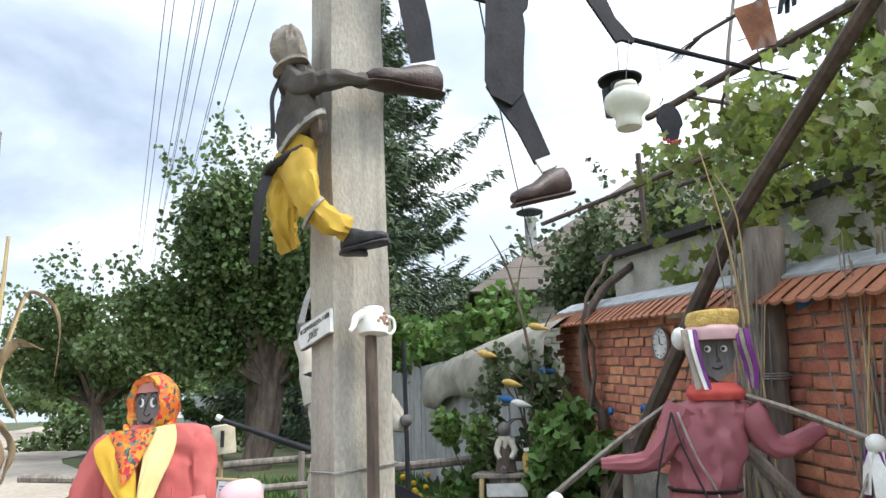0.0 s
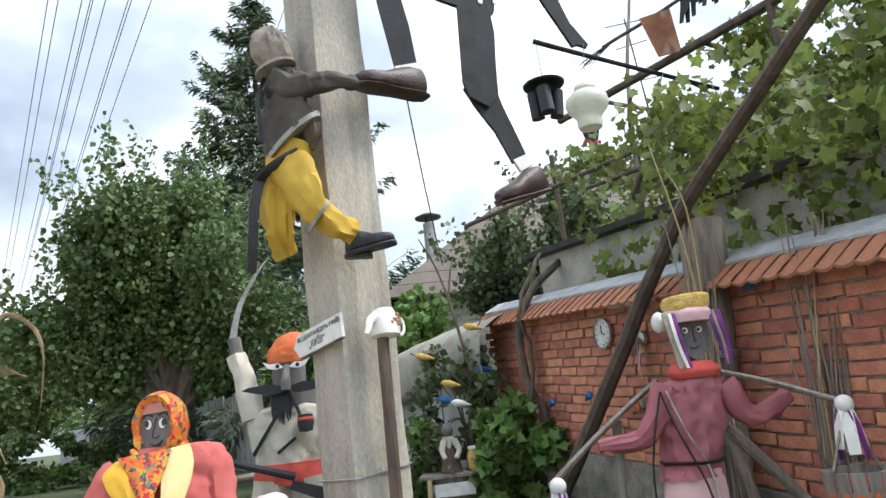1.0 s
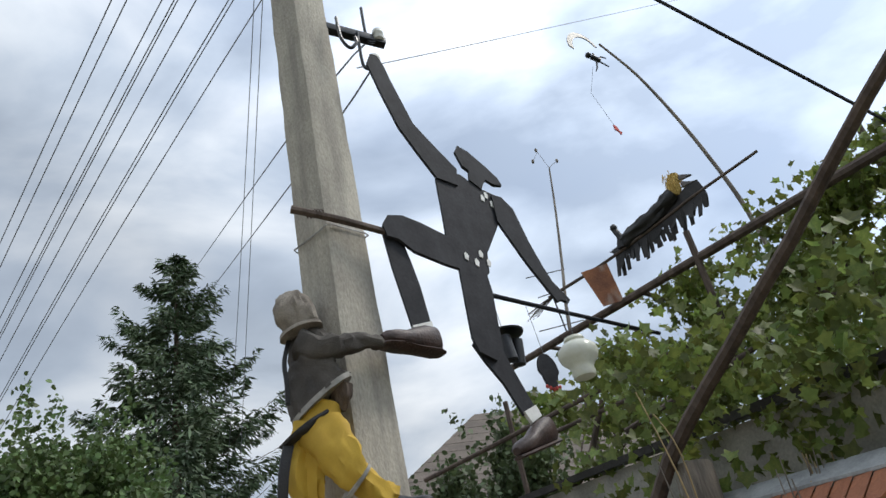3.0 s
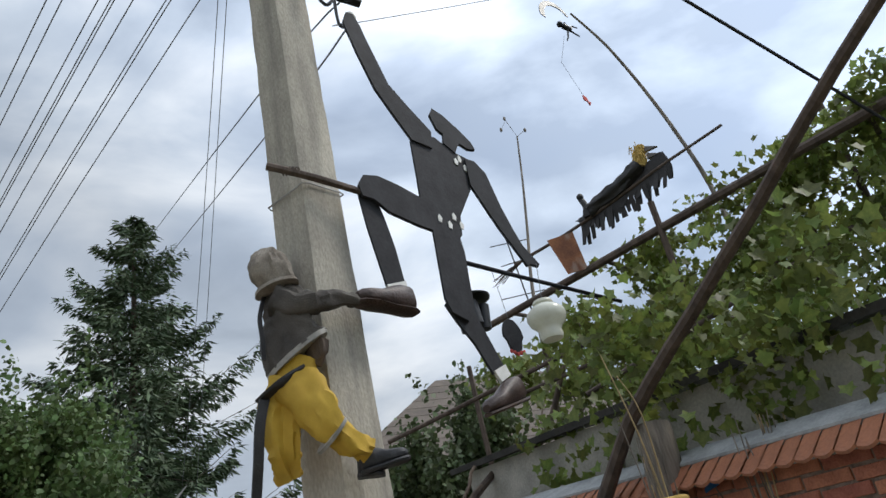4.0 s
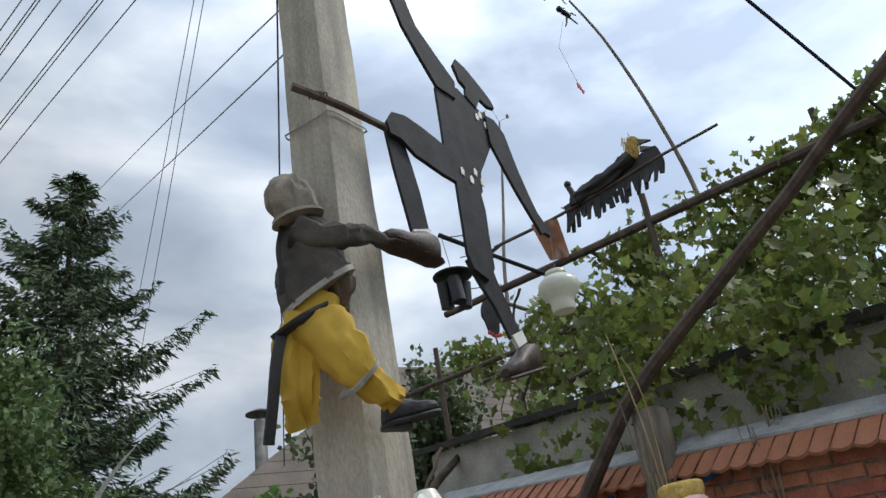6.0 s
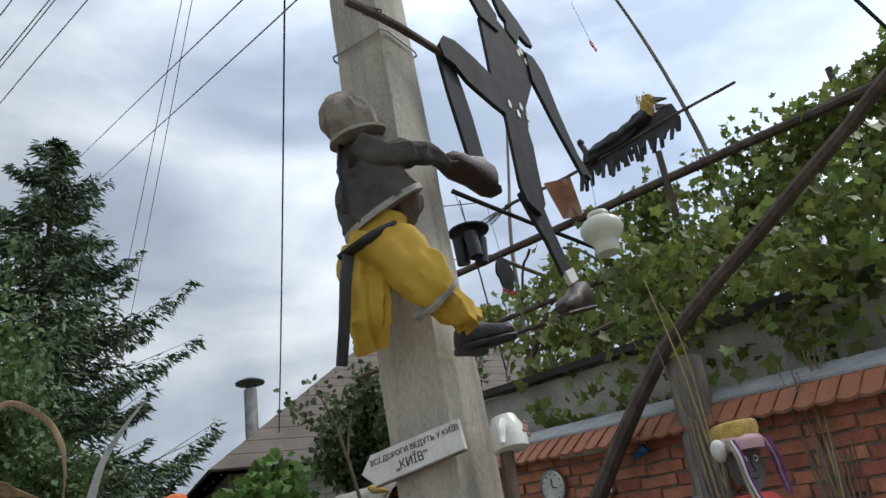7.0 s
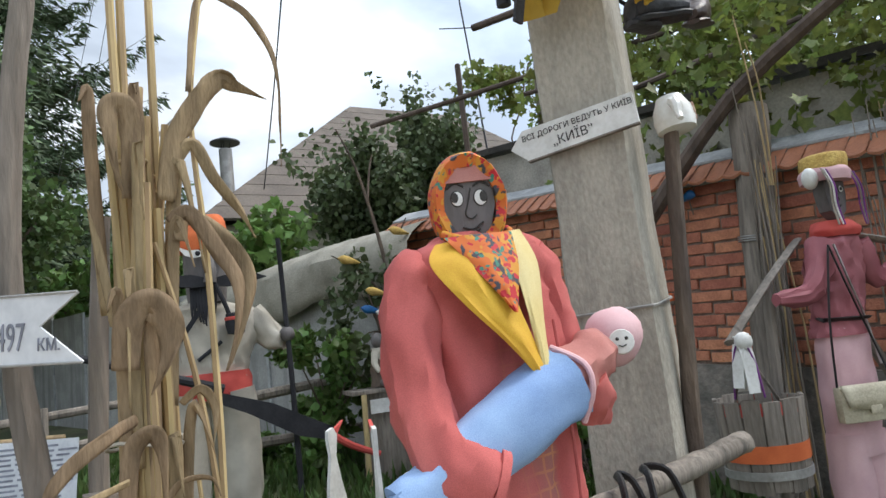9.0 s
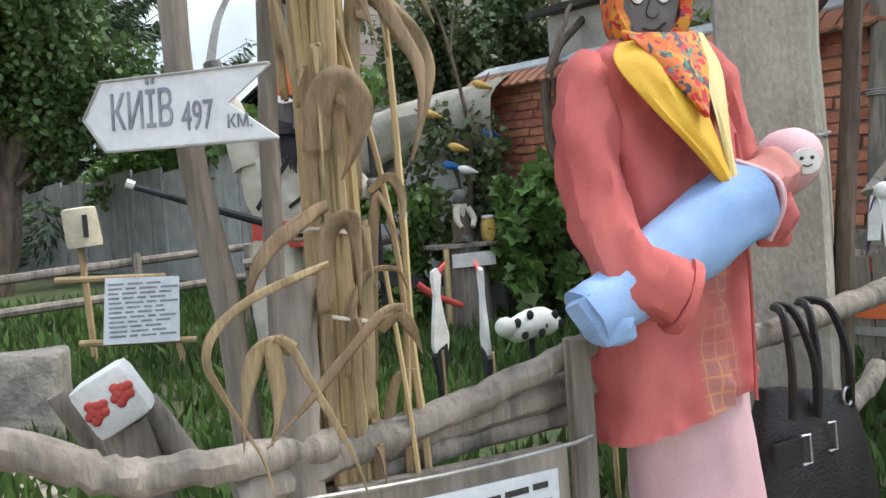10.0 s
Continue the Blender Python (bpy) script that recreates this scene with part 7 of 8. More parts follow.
yoke = thing("shoulder_yoke", "flat grey wooden yoke across the figure's shoulders", "yoke", (1.0, 2.84, 1.2))
for a, b in ((V(0.40, 2.86, 1.20), V(0.93, 2.86, 1.565)), (V(1.12, 2.86, 1.60), V(1.46, 2.46, 1.41))):
    bm = bmesh.new()
    d = b - a
    tube(bm, [a, a.lerp(b, 0.5) + V(0, 0, 0.012), b], 0.03, 0.026, 8, 4, 0.08, 0, 0, 0.45)
    part("arm", bm, M_GREYWOOD, yoke)


def bucket(label, c, r, h, with_cloth):
    t = thing("wooden_bucket", label, "bucket", (c[0], c[1], c[2] - h))
    for i in range(14):
        a = 2 * math.pi * i / 14
        bm_ = bmesh.new()
        rot = Matrix.Rotation(a, 3, "Z")
        box(bm_, V(*c) + rot @ V(r * 0.97, 0, -h / 2), (0.016, 2 * math.pi * r / 14 * 0.95, h + random.uniform(-0.01, 0.015)), rot @ Matrix.Rotation(radians(3), 3, "Y"), bevel=0.003)
        part("stave", bm_, M_GREYWOOD, t)
    bm_ = bmesh.new()
    lathe(bm_, [(0.0005, -0.01), (r * 0.93, -0.01), (r * 0.93, 0.01), (0.0005, 0.01)], pose(c[0], c[1], c[2] - h + 0.03), 18)
    part("bottom", bm_, M_GREYWOOD, t)
    for z, w, m_ in ((-0.03, 0.045, M_RED), (-h * 0.58, 0.06, M_ORANGE), (-h + 0.06, 0.03, M_GALV)):
        bm_ = bmesh.new()
        prof = [(r * 1.02, z - w / 2), (r * 1.055, z - w / 2), (r * 1.055, z + w / 2), (r * 1.02, z + w / 2)]
        rings = [ring(bm_, V(c[0], c[1], c[2] + zz), V(rr, 0, 0), V(0, rr, 0), 24) for rr, zz in prof]
        skin(bm_, rings + [rings[0]], caps=False)
        part("hoop", bm_, m_, t, "red cloth band" if m_ is not M_GALV else "pale metal hoop")
    return t


bucket("wooden stave bucket with red bands hung from the yoke", (0.555, 2.90, 0.985), 0.145, 0.32, True)
bucket("wooden bucket with a red band at the yoke's end", (1.43, 2.42, 1.17), 0.11, 0.17, False)
for c, hang in ((V(0.42, 2.83, 1.20), 0.97), (V(1.45, 2.44, 1.40), 1.17)):
    bm = bmesh.new()
    for i in range(6):
        a = i * 1.05
        flap(bm, [c + V(0, 0, 0.02), c + V(0.03 * math.cos(a), 0.03 * math.sin(a), -0.06), c + V(0.05 * math.cos(a), 0.045 * math.sin(a), -0.16 - 0.02 * (i % 3))], 0.05, (math.sin(a), -math.cos(a), 0), 1 if i % 3 == 2 else 0, 0.005, 4, 0.8)
    ball(bm, c + V(0, -0.01, 0.0), (0.035, 0.03, 0.035), 0)
    solo("cloth_knot", bm, [M_WHITE, M_PURPLE], "knotted white and purple rag at the yoke's end", "rag")
    bm = bmesh.new()
    cc = V(0.555, 2.90, hang) if c.x < 1 else V(1.43, 2.42, hang)
    rr = 0.14 if c.x < 1 else 0.105
    tube(bm, [cc + V(-rr, 0, -0.02), c + V(0, 0, -0.02), cc + V(rr, 0, -0.02)], 0.006, n=6, sub=1)
    solo("bucket_rope", bm, M_GREYWOOD, "thin rope handle of the hung bucket", "rope")
for a, b, r_ in ((V(1.18, 2.92, 1.40), V(1.62, 2.92, 0.9), 0.028), (V(1.25, 2.95, 1.42), V(1.45, 2.95, 0.3), 0.022), (V(0.74, 2.90, 1.42), V(0.62, 2.92, 0.2), 0.022)):
    bm = bmesh.new()
    tube(bm, [a, a.lerp(b, 0.5) + V(0.01, 0, 0), b], r_, r_ * 0.9, 8, 4, 0.12)
    solo("prop_stick", bm, M_GREYWOOD, "grey prop stick behind the maroon figure", "stick")

purse = thing("purse", "cream leather purse with a flap on a thin chain", "purse", (0.86, 2.70, 0.86))
pq = pose(0.87, 2.665, 0.925, 0, 0, -28)
bm = bmesh.new()
box(bm, pq.translation, (0.235, 0.05, 0.135), pq.to_3x3(), bevel=0.016)
part("body", bm, M_PURSE, purse)
bm = bmesh.new()
rows = [[bm.verts.new(pq @ V(x * (1 - 0.05 * j), -0.025 - 0.006 * (1 if 0 < j else 0) - 0.002 * j, 0.071 - 0.026 * j - (0.018 * (1 - abs(x) / 0.115) if j == 3 else 0))) for x in [0.115 * (i / 5 - 1) for i in range(11)]] for j in range(4)]
skin(bm, rows, closed=False)
f_ob = part("flap", bm, M_PURSE, purse)
f_ob.modifiers.new("thick", "SOLIDIFY").thickness = 0.006
bm = bmesh.new()
box(bm, pq @ V(0, -0.038, -0.02), (0.045, 0.012, 0.03), pq.to_3x3(), bevel=0.004)
part("clasp", bm, M_PURSE, f_ob)
bm = bmesh.new()
tube(bm, [pq @ V(-0.11, 0, 0.06), V(0.78, 2.70, 1.25), V(0.86, 2.70, 1.52)], 0.0045, n=5, sub=4)
tube(bm, [pq @ V(0.11, 0, 0.06), V(0.97, 2.66, 1.15), V(0.89, 2.68, 1.38), V(0.86, 2.70, 1.52)], 0.0045, n=5, sub=4)
part("chain", bm, M_BLACK, purse, "thin dark chain")

# ---------------------------------------------------------------- hanging things on pole and pergola
bm = bmesh.new()
lathe(bm, [(0.05, 0.105), (0.055, 0.09), (0.045, 0.08), (0.07, 0.068), (0.10, 0.04), (0.106, 0.01), (0.095, -0.02), (0.068, -0.05), (0.058, -0.07), (0.062, -0.095), (0.055, -0.115), (0.0005, -0.118)], pose(0.89, 2.99, 2.90), 28)
lamp = solo("lamp_globe", bm, M_OPAL, "opal glass lamp globe hung from the cut-out figure's hand", "lamp globe")
bm = bmesh.new()
tube(bm, [V(0.93, 3.0, 3.24), V(0.89, 2.99, 3.0)], 0.002, n=4)
solo("hanging_wire", bm, M_WIRE, "thin wire carrying the glass globe", "wire")
bm = bmesh.new()
tube(bm, [V(1.46, 5.14, 4.49), V(2.2, 5.16, 4.27), V(3.1, 5.18, 4.01)], 0.022, 0.018, 8, 3, 0.1)
solo("dark_rod", bm, M_BLACKWOOD, "dark rod jutting out from the pergola beam", "rod")
bell = thing("tin_chime", "black pot lid with hanging tins on a wire", "chime", (1.42, 4.95, 3.65))
bm = bmesh.new()
lathe(bm, [(0.0005, 0.0), (0.165, 0.0), (0.17, 0.015), (0.16, 0.02), (0.06, 0.03), (0.0005, 0.035)], pose(1.42, 4.95, 3.98), 24)
part("lid", bm, M_BLACK, bell)
for a in (0.3, 2.4, 4.4):
    bm = bmesh.new()
    lathe(bm, [(0.055, 0.0), (0.056, 0.22), (0.05, 0.22), (0.049, 0.01), (0.0005, 0.012)], pose(1.42 + 0.085 * math.cos(a), 4.95 + 0.085 * math.sin(a), 3.72, 6 * math.sin(a), 6 * math.cos(a), 0), 16)
    part("tin", bm, M_BLACK, bell)
bm = bmesh.new()
tube(bm, [V(1.48, 5.14, 4.48), V(1.42, 4.95, 4.0)], 0.004, n=4)
part("wire", bm, M_WIRE, bell)
paddle = thing("hanging_paddle", "black rounded board with a red hem hung on a wire", "board", (1.85, 5.18, 3.5))
bm = bmesh.new()
plate(bm, [(0.12 * math.sin(a) * (1.0 if math.cos(a) > -0.2 else 0.75), 0.17 * math.cos(a)) for a in [i * math.pi / 12 for i in range(24)]], 0.02, pose(1.85, 5.18, 3.72, 0, 0, 20))
part("board", bm, M_BLACKWOOD, paddle)
for i in range(5):
    bm = bmesh.new()
    ball(bm, V(1.85 + (i - 2) * 0.035, 5.165 + (i - 2) * 0.012, 3.55 + 0.012 * abs(i - 2)), (0.016, 0.012, 0.02), 0, 8)
    part("bead", bm, M_RED, paddle, "red bead")
bm = bmesh.new()
tube(bm, [V(1.85, 5.18, 3.88), V(1.80, 5.16, 4.38)], 0.003, n=4)
part("wire", bm, M_WIRE, paddle)
bm = bmesh.new()
plate(bm, [(-0.13, 0.20), (0.13, 0.19), (0.10, -0.22), (-0.09, -0.20)], 0.012, pose(2.56, 5.0, 4.46, 0, -8, -25))
solo("rusty_plate", bm, M_RUST, "rusty flaking metal plate fixed on the pergola beam", "plate")
bm = bmesh.new()
tube(bm, [V(4.24, 4.6, 4.2), V(4.21, 4.6, 5.01), V(4.11, 4.6, 5.58), V(3.92, 4.6, 6.26), V(3.655, 4.6, 6.93), V(3.345, 4.6, 7.40)], 0.028, 0.012, 8, 5, 0.12)
solo("bent_pole", bm, M_GREYWOOD, "long bent bare pole rising from the pergola", "pole")
bm = bmesh.new()
arc = [(0.17 * math.cos(radians(a)), 0.19 * math.sin(radians(a))) for a in range(20, 200, 15)]
arc2 = [(0.02 + 0.145 * math.cos(radians(a)), -0.03 + 0.175 * math.sin(radians(a))) for a in range(185, 25, -15)]
plate(bm, [(1.35 * x, 1.35 * z) for x, z in arc + arc2], 0.012, pose(3.12, 4.6, 7.30, 0, 0, 12))
solo("tin_crescent", bm, M_GALV, "thin metal crescent moon on the bent pole's tip", "ornament")
bm = bmesh.new()
limb(bm, [V(2.80, 4.30, 6.66), V(2.90, 4.31, 6.62)], 0.035, 0.03, 0, 5, 0.004)
ball(bm, V(2.77, 4.30, 6.68), 0.035, 0)
for d in ((0.12, 0.05), (0.11, -0.06), (-0.06, -0.13), (-0.02, 0.10)):
    tube(bm, [V(2.86, 4.31, 6.63), V(2.86 + d[0] * 0.6, 4.31, 6.63 + d[1]), V(2.86 + d[0] * 1.1, 4.31, 6.60 + d[1] * 1.2)], 0.012, 0.007, 6)
bmesh.ops.translate(bm, verts=bm.verts, vec=(0.27, 0.19, 0.38))
tube(bm, [V(3.05, 4.5, 6.90), V(2.90, 4.52, 6.50), V(3.09, 4.6, 6.10)], 0.002, n=4)
solo("small_cutout", bm, M_BLACK, "small black cut-out shape with a fishing line under the crescent", "ornament")
bm = bmesh.new()
plate(bm, [(-0.05, 0.03), (0.0, 0.045), (0.04, 0.01), (0.075, 0.03), (0.07, -0.03), (0.03, -0.005), (-0.02, -0.03)], 0.012, pose(3.09, 4.6, 6.07, 0, 30, 20))
solo("tin_fish", bm, M_RED, "small red tin fish on a line", "ornament")
bm = bmesh.new()
tube(bm, [V(2.79, 6.4, 2.5), V(2.80, 6.4, 3.4), V(2.83, 6.4, 3.9), V(2.915, 6.4, 4.80), V(3.07, 6.4, 5.56), V(3.22, 6.4, 6.32), V(3.35, 6.4, 7.08)], 0.034, 0.010, 7, 4, 0.1)
for a, b in ((V(3.35, 6.4, 7.08), V(3.24, 6.4, 7.38)), (V(3.35, 6.4, 7.08), V(3.50, 6.4, 7.20)), (V(3.24, 6.4, 7.33), V(3.14, 6.4, 7.18))):
    tube(bm, [a, b], 0.003, n=4)
    ball(bm, b, (0.02, 0.02, 0.035), 0, 8)
solo("thin_stick", bm, M_GREYWOOD, "thin crooked stick with small wire ornaments on top", "stick")

# things on the brick wall


def on_wall(s, z, out, turn=0):
    m = Matrix((-WALL_DIR, -WALL_N, Vector((0, 0, 1)))).transposed().to_4x4()
    m.translation = wall_at(s, z - 0.0, out) - V(0, 0, SLOPE * s) + V(0, 0, 0)
    return m @ pose(0, 0, 0, 90, 0, 0) @ pose(0, 0, 0, 0, 0, turn)


clock = thing("wall_clock", "round white clock hung on the brick wall", "clock", wall_at(0.72, 1.9, 0.05))
cm = on_wall(0.72, 1.93, 0.02)
bm = bmesh.new()
lathe(bm, [(0.0005, 0.0), (0.095, 0.0), (0.095, 0.018), (0.0005, 0.019)], cm, 28)
dial = part("dial", bm, M_WHITE, clock)
bm = bmesh.new()
rings = [ring(bm, cm @ V(0, 0, z), cm.to_3x3() @ V(r_, 0, 0), cm.to_3x3() @ V(0, r_, 0), 28) for r_, z in ((0.094, 0.0), (0.106, 0.004), (0.106, 0.026), (0.094, 0.028))]
skin(bm, rings + [rings[0]], caps=False)
part("rim", bm, M_STEEL, clock, "bright rim")
for x, y in ((0.0, 0.055), (0.04, -0.01)):
    bm = bmesh.new()
    tube(bm, [cm @ V(0, 0, 0.022), cm @ V(x, y, 0.022)], 0.0035, n=5)
    part("clock_arm", bm, M_INK, dial)
bm = bmesh.new()
for k_ in range(12):
    a = k_ * math.pi / 6
    ball(bm, cm @ V(0.078 * math.cos(a), 0.078 * math.sin(a), 0.02), 0.005, 0, 6)
part("hour_mark", bm, M_INK, dial)
bm = bmesh.new()
wall_block(bm, 0.12, 0.62, 2.03, 2.075, 0.004, 0.02)
solo("white_slat", bm, M_WHITE, "narrow white slat under the eave of the brick wall", "slat", smooth=False)
bm = bmesh.new()
q = wall_at(0.30, 1.82, 0.05)
lathe(bm, [(0.0005, 0), (0.05, 0.0), (0.045, 0.02), (0.0005, 0.025)], on_wall(0.30, 1.84, 0.02), 16, 0)
for k_ in range(10):
    tube(bm, [q, q + V(random.uniform(-0.06, 0.02), random.uniform(-0.08, 0.08), random.uniform(-0.22, 0.05))], 0.006, 0.003, 5, mi=1 + k_ % 3)
flap(bm, [q + V(0, 0, -0.08), q + V(-0.02, 0.01, -0.17), q + V(-0.02, 0, -0.25)], 0.05, (0.2, 1, 0), 4, 0.004)
solo("wall_ornament", bm, [M_STEEL, M_BARK, M_STRAW, M_GALV, M_PINK], "bunch of trinkets with a shiny disc on the brick wall", "ornament")
bm = bmesh.new()
q = wall_at(0.28, 1.37, 0.06)
box(bm, q, (0.05, 0.34, 0.02), Matrix((WALL_N, WALL_DIR, Vector((0, 0, 1)))).transposed(), bevel=0.004)
for k_ in range(5):
    p = q + WALL_DIR * (-0.12 + 0.06 * k_)
    ball(bm, p + V(-0.01, 0, 0.03 + 0.02 * (k_ % 2)), (0.02, 0.025, 0.03), 1 + k_ % 2, 8)
tube(bm, [q + V(0, -0.05, 0), q + V(-0.01, -0.05, 0.2)], 0.01, 0.006, 6, mi=2)
solo("wall_shelf", bm, [M_BARK, M_ORANGE, M_GREYWOOD], "small dark wooden shelf with trinkets on the brick wall", "shelf")
for s_, z, col, lab in ((-0.05, 1.98, M_BLUE, "blue plastic bird under the eave"), (0.95, 1.52, M_BLUE, "blue plastic bird on the vine trunk"), (1.5, 1.50, M_BLUE, "blue plastic bird near the bush"), (-0.75, 1.98, M_BLUE, "blue plastic bird by the thick post")):
    bm = bmesh.new()
    q = wall_at(s_, z, 0.08) - V(0, 0, SLOPE * s_)
    cloth(bm, [(q + V(0, -0.05, 0), V(0.006, 0, 0), V(0, 0, 0.006)), (q + V(0, -0.02, 0.01), V(0.022, 0, 0), V(0, 0, 0.028)), (q + V(0, 0.02, 0.0), V(0.02, 0, 0), V(0, 0, 0.022)), (q + V(0, 0.08, -0.02), V(0.004, 0, 0), V(0, 0, 0.012))], 10, 0, 0.0, 1, 1)
    tube(bm, [q + V(0, 0, -0.01), q + V(0.05, 0.02, -0.10)], 0.004, n=5, mi=1)
    solo("toy_bird", bm, [col, M_GREYWOOD], lab, "toy bird", "toy birds")

# ---------------------------------------------------------------- doll table, storks and other yard things
table = thing("doll_table", "small plank table on a stump with a doll and jar", "table", (0.5, 5.85, 0.4))
bm = bmesh.new()
box(bm, (0.5, 5.88, 1.03), (0.56, 0.34, 0.03), Euler((0, 0, radians(-12))).to_matrix(), bevel=0.005)
part("tabletop", bm, M_GREYWOOD, table)
bm = bmesh.new()
tube(bm, [V(0.5, 5.9, 0.3), V(0.5, 5.9, 0.7), V(0.5, 5.9, 1.015)], 0.19, 0.165, 14, 3, 0.1)
part("stump", bm, M_GREYWOOD, table)
bm = bmesh.new()
plate(bm, [(-0.16, 0.045), (0.16, 0.05), (0.16, -0.05), (-0.16, -0.05)], 0.012, pose(0.46, 5.70, 0.93, 0, 0, -12))
part("white_board", bm, M_WHITE, table, "white lettered board")
bm = bmesh.new()
tube(bm, [V(0.27, 5.75, 1.015), V(0.23, 5.70, 0.4)], 0.02, n=7)
part("leg", bm, M_STALK, table)
bm = bmesh.new()
limb(bm, [V(0.47, 5.86, 1.05), V(0.47, 5.87, 1.2), V(0.47, 5.88, 1.33)], 0.085, 0.05, 0, 91, 0.01)
limb(bm, [V(0.43, 5.83, 1.30), V(0.40, 5.80, 1.22), V(0.42, 5.77, 1.16)], 0.028, 0.02, 1, 92, 0.004)
limb(bm, [V(0.51, 5.83, 1.30), V(0.54, 5.80, 1.22), V(0.51, 5.77, 1.16)], 0.028, 0.02, 1, 93, 0.004)
limb(bm, [V(0.45, 5.80, 1.08), V(0.44, 5.70, 1.07)], 0.025, 0.022, 2, 94, 0.003)
limb(bm, [V(0.47, 5.87, 1.20), V(0.47, 5.87, 1.33)], 0.062, 0.05, 1, 96, 0.006)
ball(bm, V(0.47, 5.86, 1.38), (0.05, 0.05, 0.06), 2)
solo("small_doll", bm, [M_BARK, M_LINEN, M_FACE], "small seated rag doll in a dark skirt on the table", "doll")
jar = thing("glass_jar", "glass jar with yellow contents and a lid on the table", "jar", (0.66, 5.80, 1.045))
bm = bmesh.new()
lathe(bm, [(0.0005, 0.0), (0.055, 0.0), (0.06, 0.02), (0.06, 0.12), (0.045, 0.15), (0.045, 0.165), (0.0005, 0.166)], pose(0.66, 5.80, 1.047), 18)
part("body", bm, M_STRAW, jar)
bm = bmesh.new()
lathe(bm, [(0.0005, 0.0), (0.048, 0.0), (0.048, 0.02), (0.0005, 0.022)], pose(0.66, 5.80, 1.214), 16)
part("lid", bm, M_WHITE, jar)
for x, y, lab in ((-0.745, 3.92, "white wooden stork cut-out with red beak"), (-0.63, 3.72, "white wooden stork cut-out seen nearly edge on")):
    bm = bmesh.new()
    tn = 25 if x < -0.7 else 75
    m_ = pose(x, y, 0.62, 0, 0, tn)
    plate(bm, [(0.0, 0.40), (0.03, 0.41), (0.05, 0.38), (0.035, 0.30), (0.055, 0.2), (0.075, 0.13), (0.06, 0.06), (0.0, 0.04), (-0.03, 0.10), (-0.015, 0.2), (0.005, 0.30), (-0.005, 0.37)], 0.016, m_, 0)
    plate(bm, [(0.055, 0.10), (0.06, 0.04), (0.03, -0.06), (0.0, -0.16), (-0.01, -0.02), (-0.03, 0.06), (0.0, 0.085)], 0.02, m_, 1)
    plate(bm, [(0.045, 0.405), (0.095, 0.43), (0.05, 0.38)], 0.014, m_, 2)
    tube(bm, [V(x + 0.02, y, 0.30), V(x + 0.02, y, 0.7)], 0.008, n=6, mi=3)
    solo("stork_cutout", bm, [M_WHITE, M_BLACKWOOD, M_RED, M_STALK], lab, "garden ornament", "storks")
bm = bmesh.new()
plate(bm, [(-0.005, 0.15), (0.012, 0.155), (0.008, 0.08), (0.03, 0.01), (0.06, -0.05), (0.0, -0.06), (-0.03, -0.01)], 0.012, pose(-0.60, 3.05, 1.05), 0)
tube(bm, [V(-0.60, 3.05, 0.25), V(-0.60, 3.05, 1.0)], 0.008, n=6, mi=1)
solo("bird_cutout", bm, [M_WHITE, M_STALK], "small white wooden bird on a stick", "garden ornament", "storks")
bm = bmesh.new()
cloth(bm, [(V(-0.92, 3.30, 0.80), V(0, 0, 0.03), V(0, 0.03, 0)), (V(-0.86, 3.30, 0.80), V(0, 0, 0.055), V(0, 0.05, 0)), (V(-0.78, 3.30, 0.815), V(0, 0, 0.06), V(0, 0.055, 0)), (V(-0.70, 3.30, 0.81), V(0, 0, 0.055), V(0, 0.05, 0)), (V(-0.65, 3.30, 0.80), V(0, 0, 0.02), V(0, 0.02, 0))], 18, 0, 0.004, 2, 5)
ball(bm, V(-0.93, 3.27, 0.82), (0.045, 0.035, 0.04), 0)
for dx, dz in ((-0.10, 0.02), (-0.04, 0.045), (0.03, 0.0), (-0.07, -0.03), (0.08, 0.03), (0.01, -0.03), (0.11, -0.01)):
    ball(bm, V(-0.78 + dx, 3.252 + abs(dx) * 0.05, 0.81 + dz), (0.018, 0.009, 0.02), 1, 8)
tube(bm, [V(-0.79, 3.30, 0.3), V(-0.79, 3.30, 0.78)], 0.012, 0.012, 8, mi=1)
bmesh.ops.transform(bm, verts=bm.verts, matrix=Matrix.Translation((-0.07, 4.25, 0.67)) @ Matrix.Scale(1.2, 4) @ Matrix.Translation((0.79, -3.30, -0.80)))
solo("spotted_ornament", bm, [M_WHITE, M_BLACKWOOD], "white garden ornament with black spots in the grass", "garden ornament")

stand = thing("paper_stand", "rough stick stand holding a framed sheet of text", "stand", (-1.85, 5.9, 0.4))
for pts in ([V(-2.08, 6.35, 0.35), V(-2.085, 6.36, 0.8), V(-2.10, 6.38, 1.22)], [V(-2.25, 6.2, 0.95 + 0.06), V(-1.65, 6.0, 0.985)], [V(-2.15, 6.1, 0.625), V(-1.52, 5.85, 0.59)], [V(-1.62, 5.9, 0.58), V(-1.58, 5.9, 0.35)], [V(-1.64, 5.95, 0.98), V(-1.63, 5.93, 0.6)]):
    bm = bmesh.new()
    tube(bm, pts, 0.022, 0.02, 7, 3, 0.1)
    part("stick", bm, M_STALK, stand)
bm = bmesh.new()
pm2 = pose(-1.80, 5.92, 0.80, -8, 2, -12)
plate(bm, [(-0.20, 0.20), (0.21, 0.19), (0.20, -0.20), (-0.22, -0.19)], 0.012, pm2)
sheet = part("sheet", bm, M_PAPER, stand, "sheet of printed text")
bm = bmesh.new()
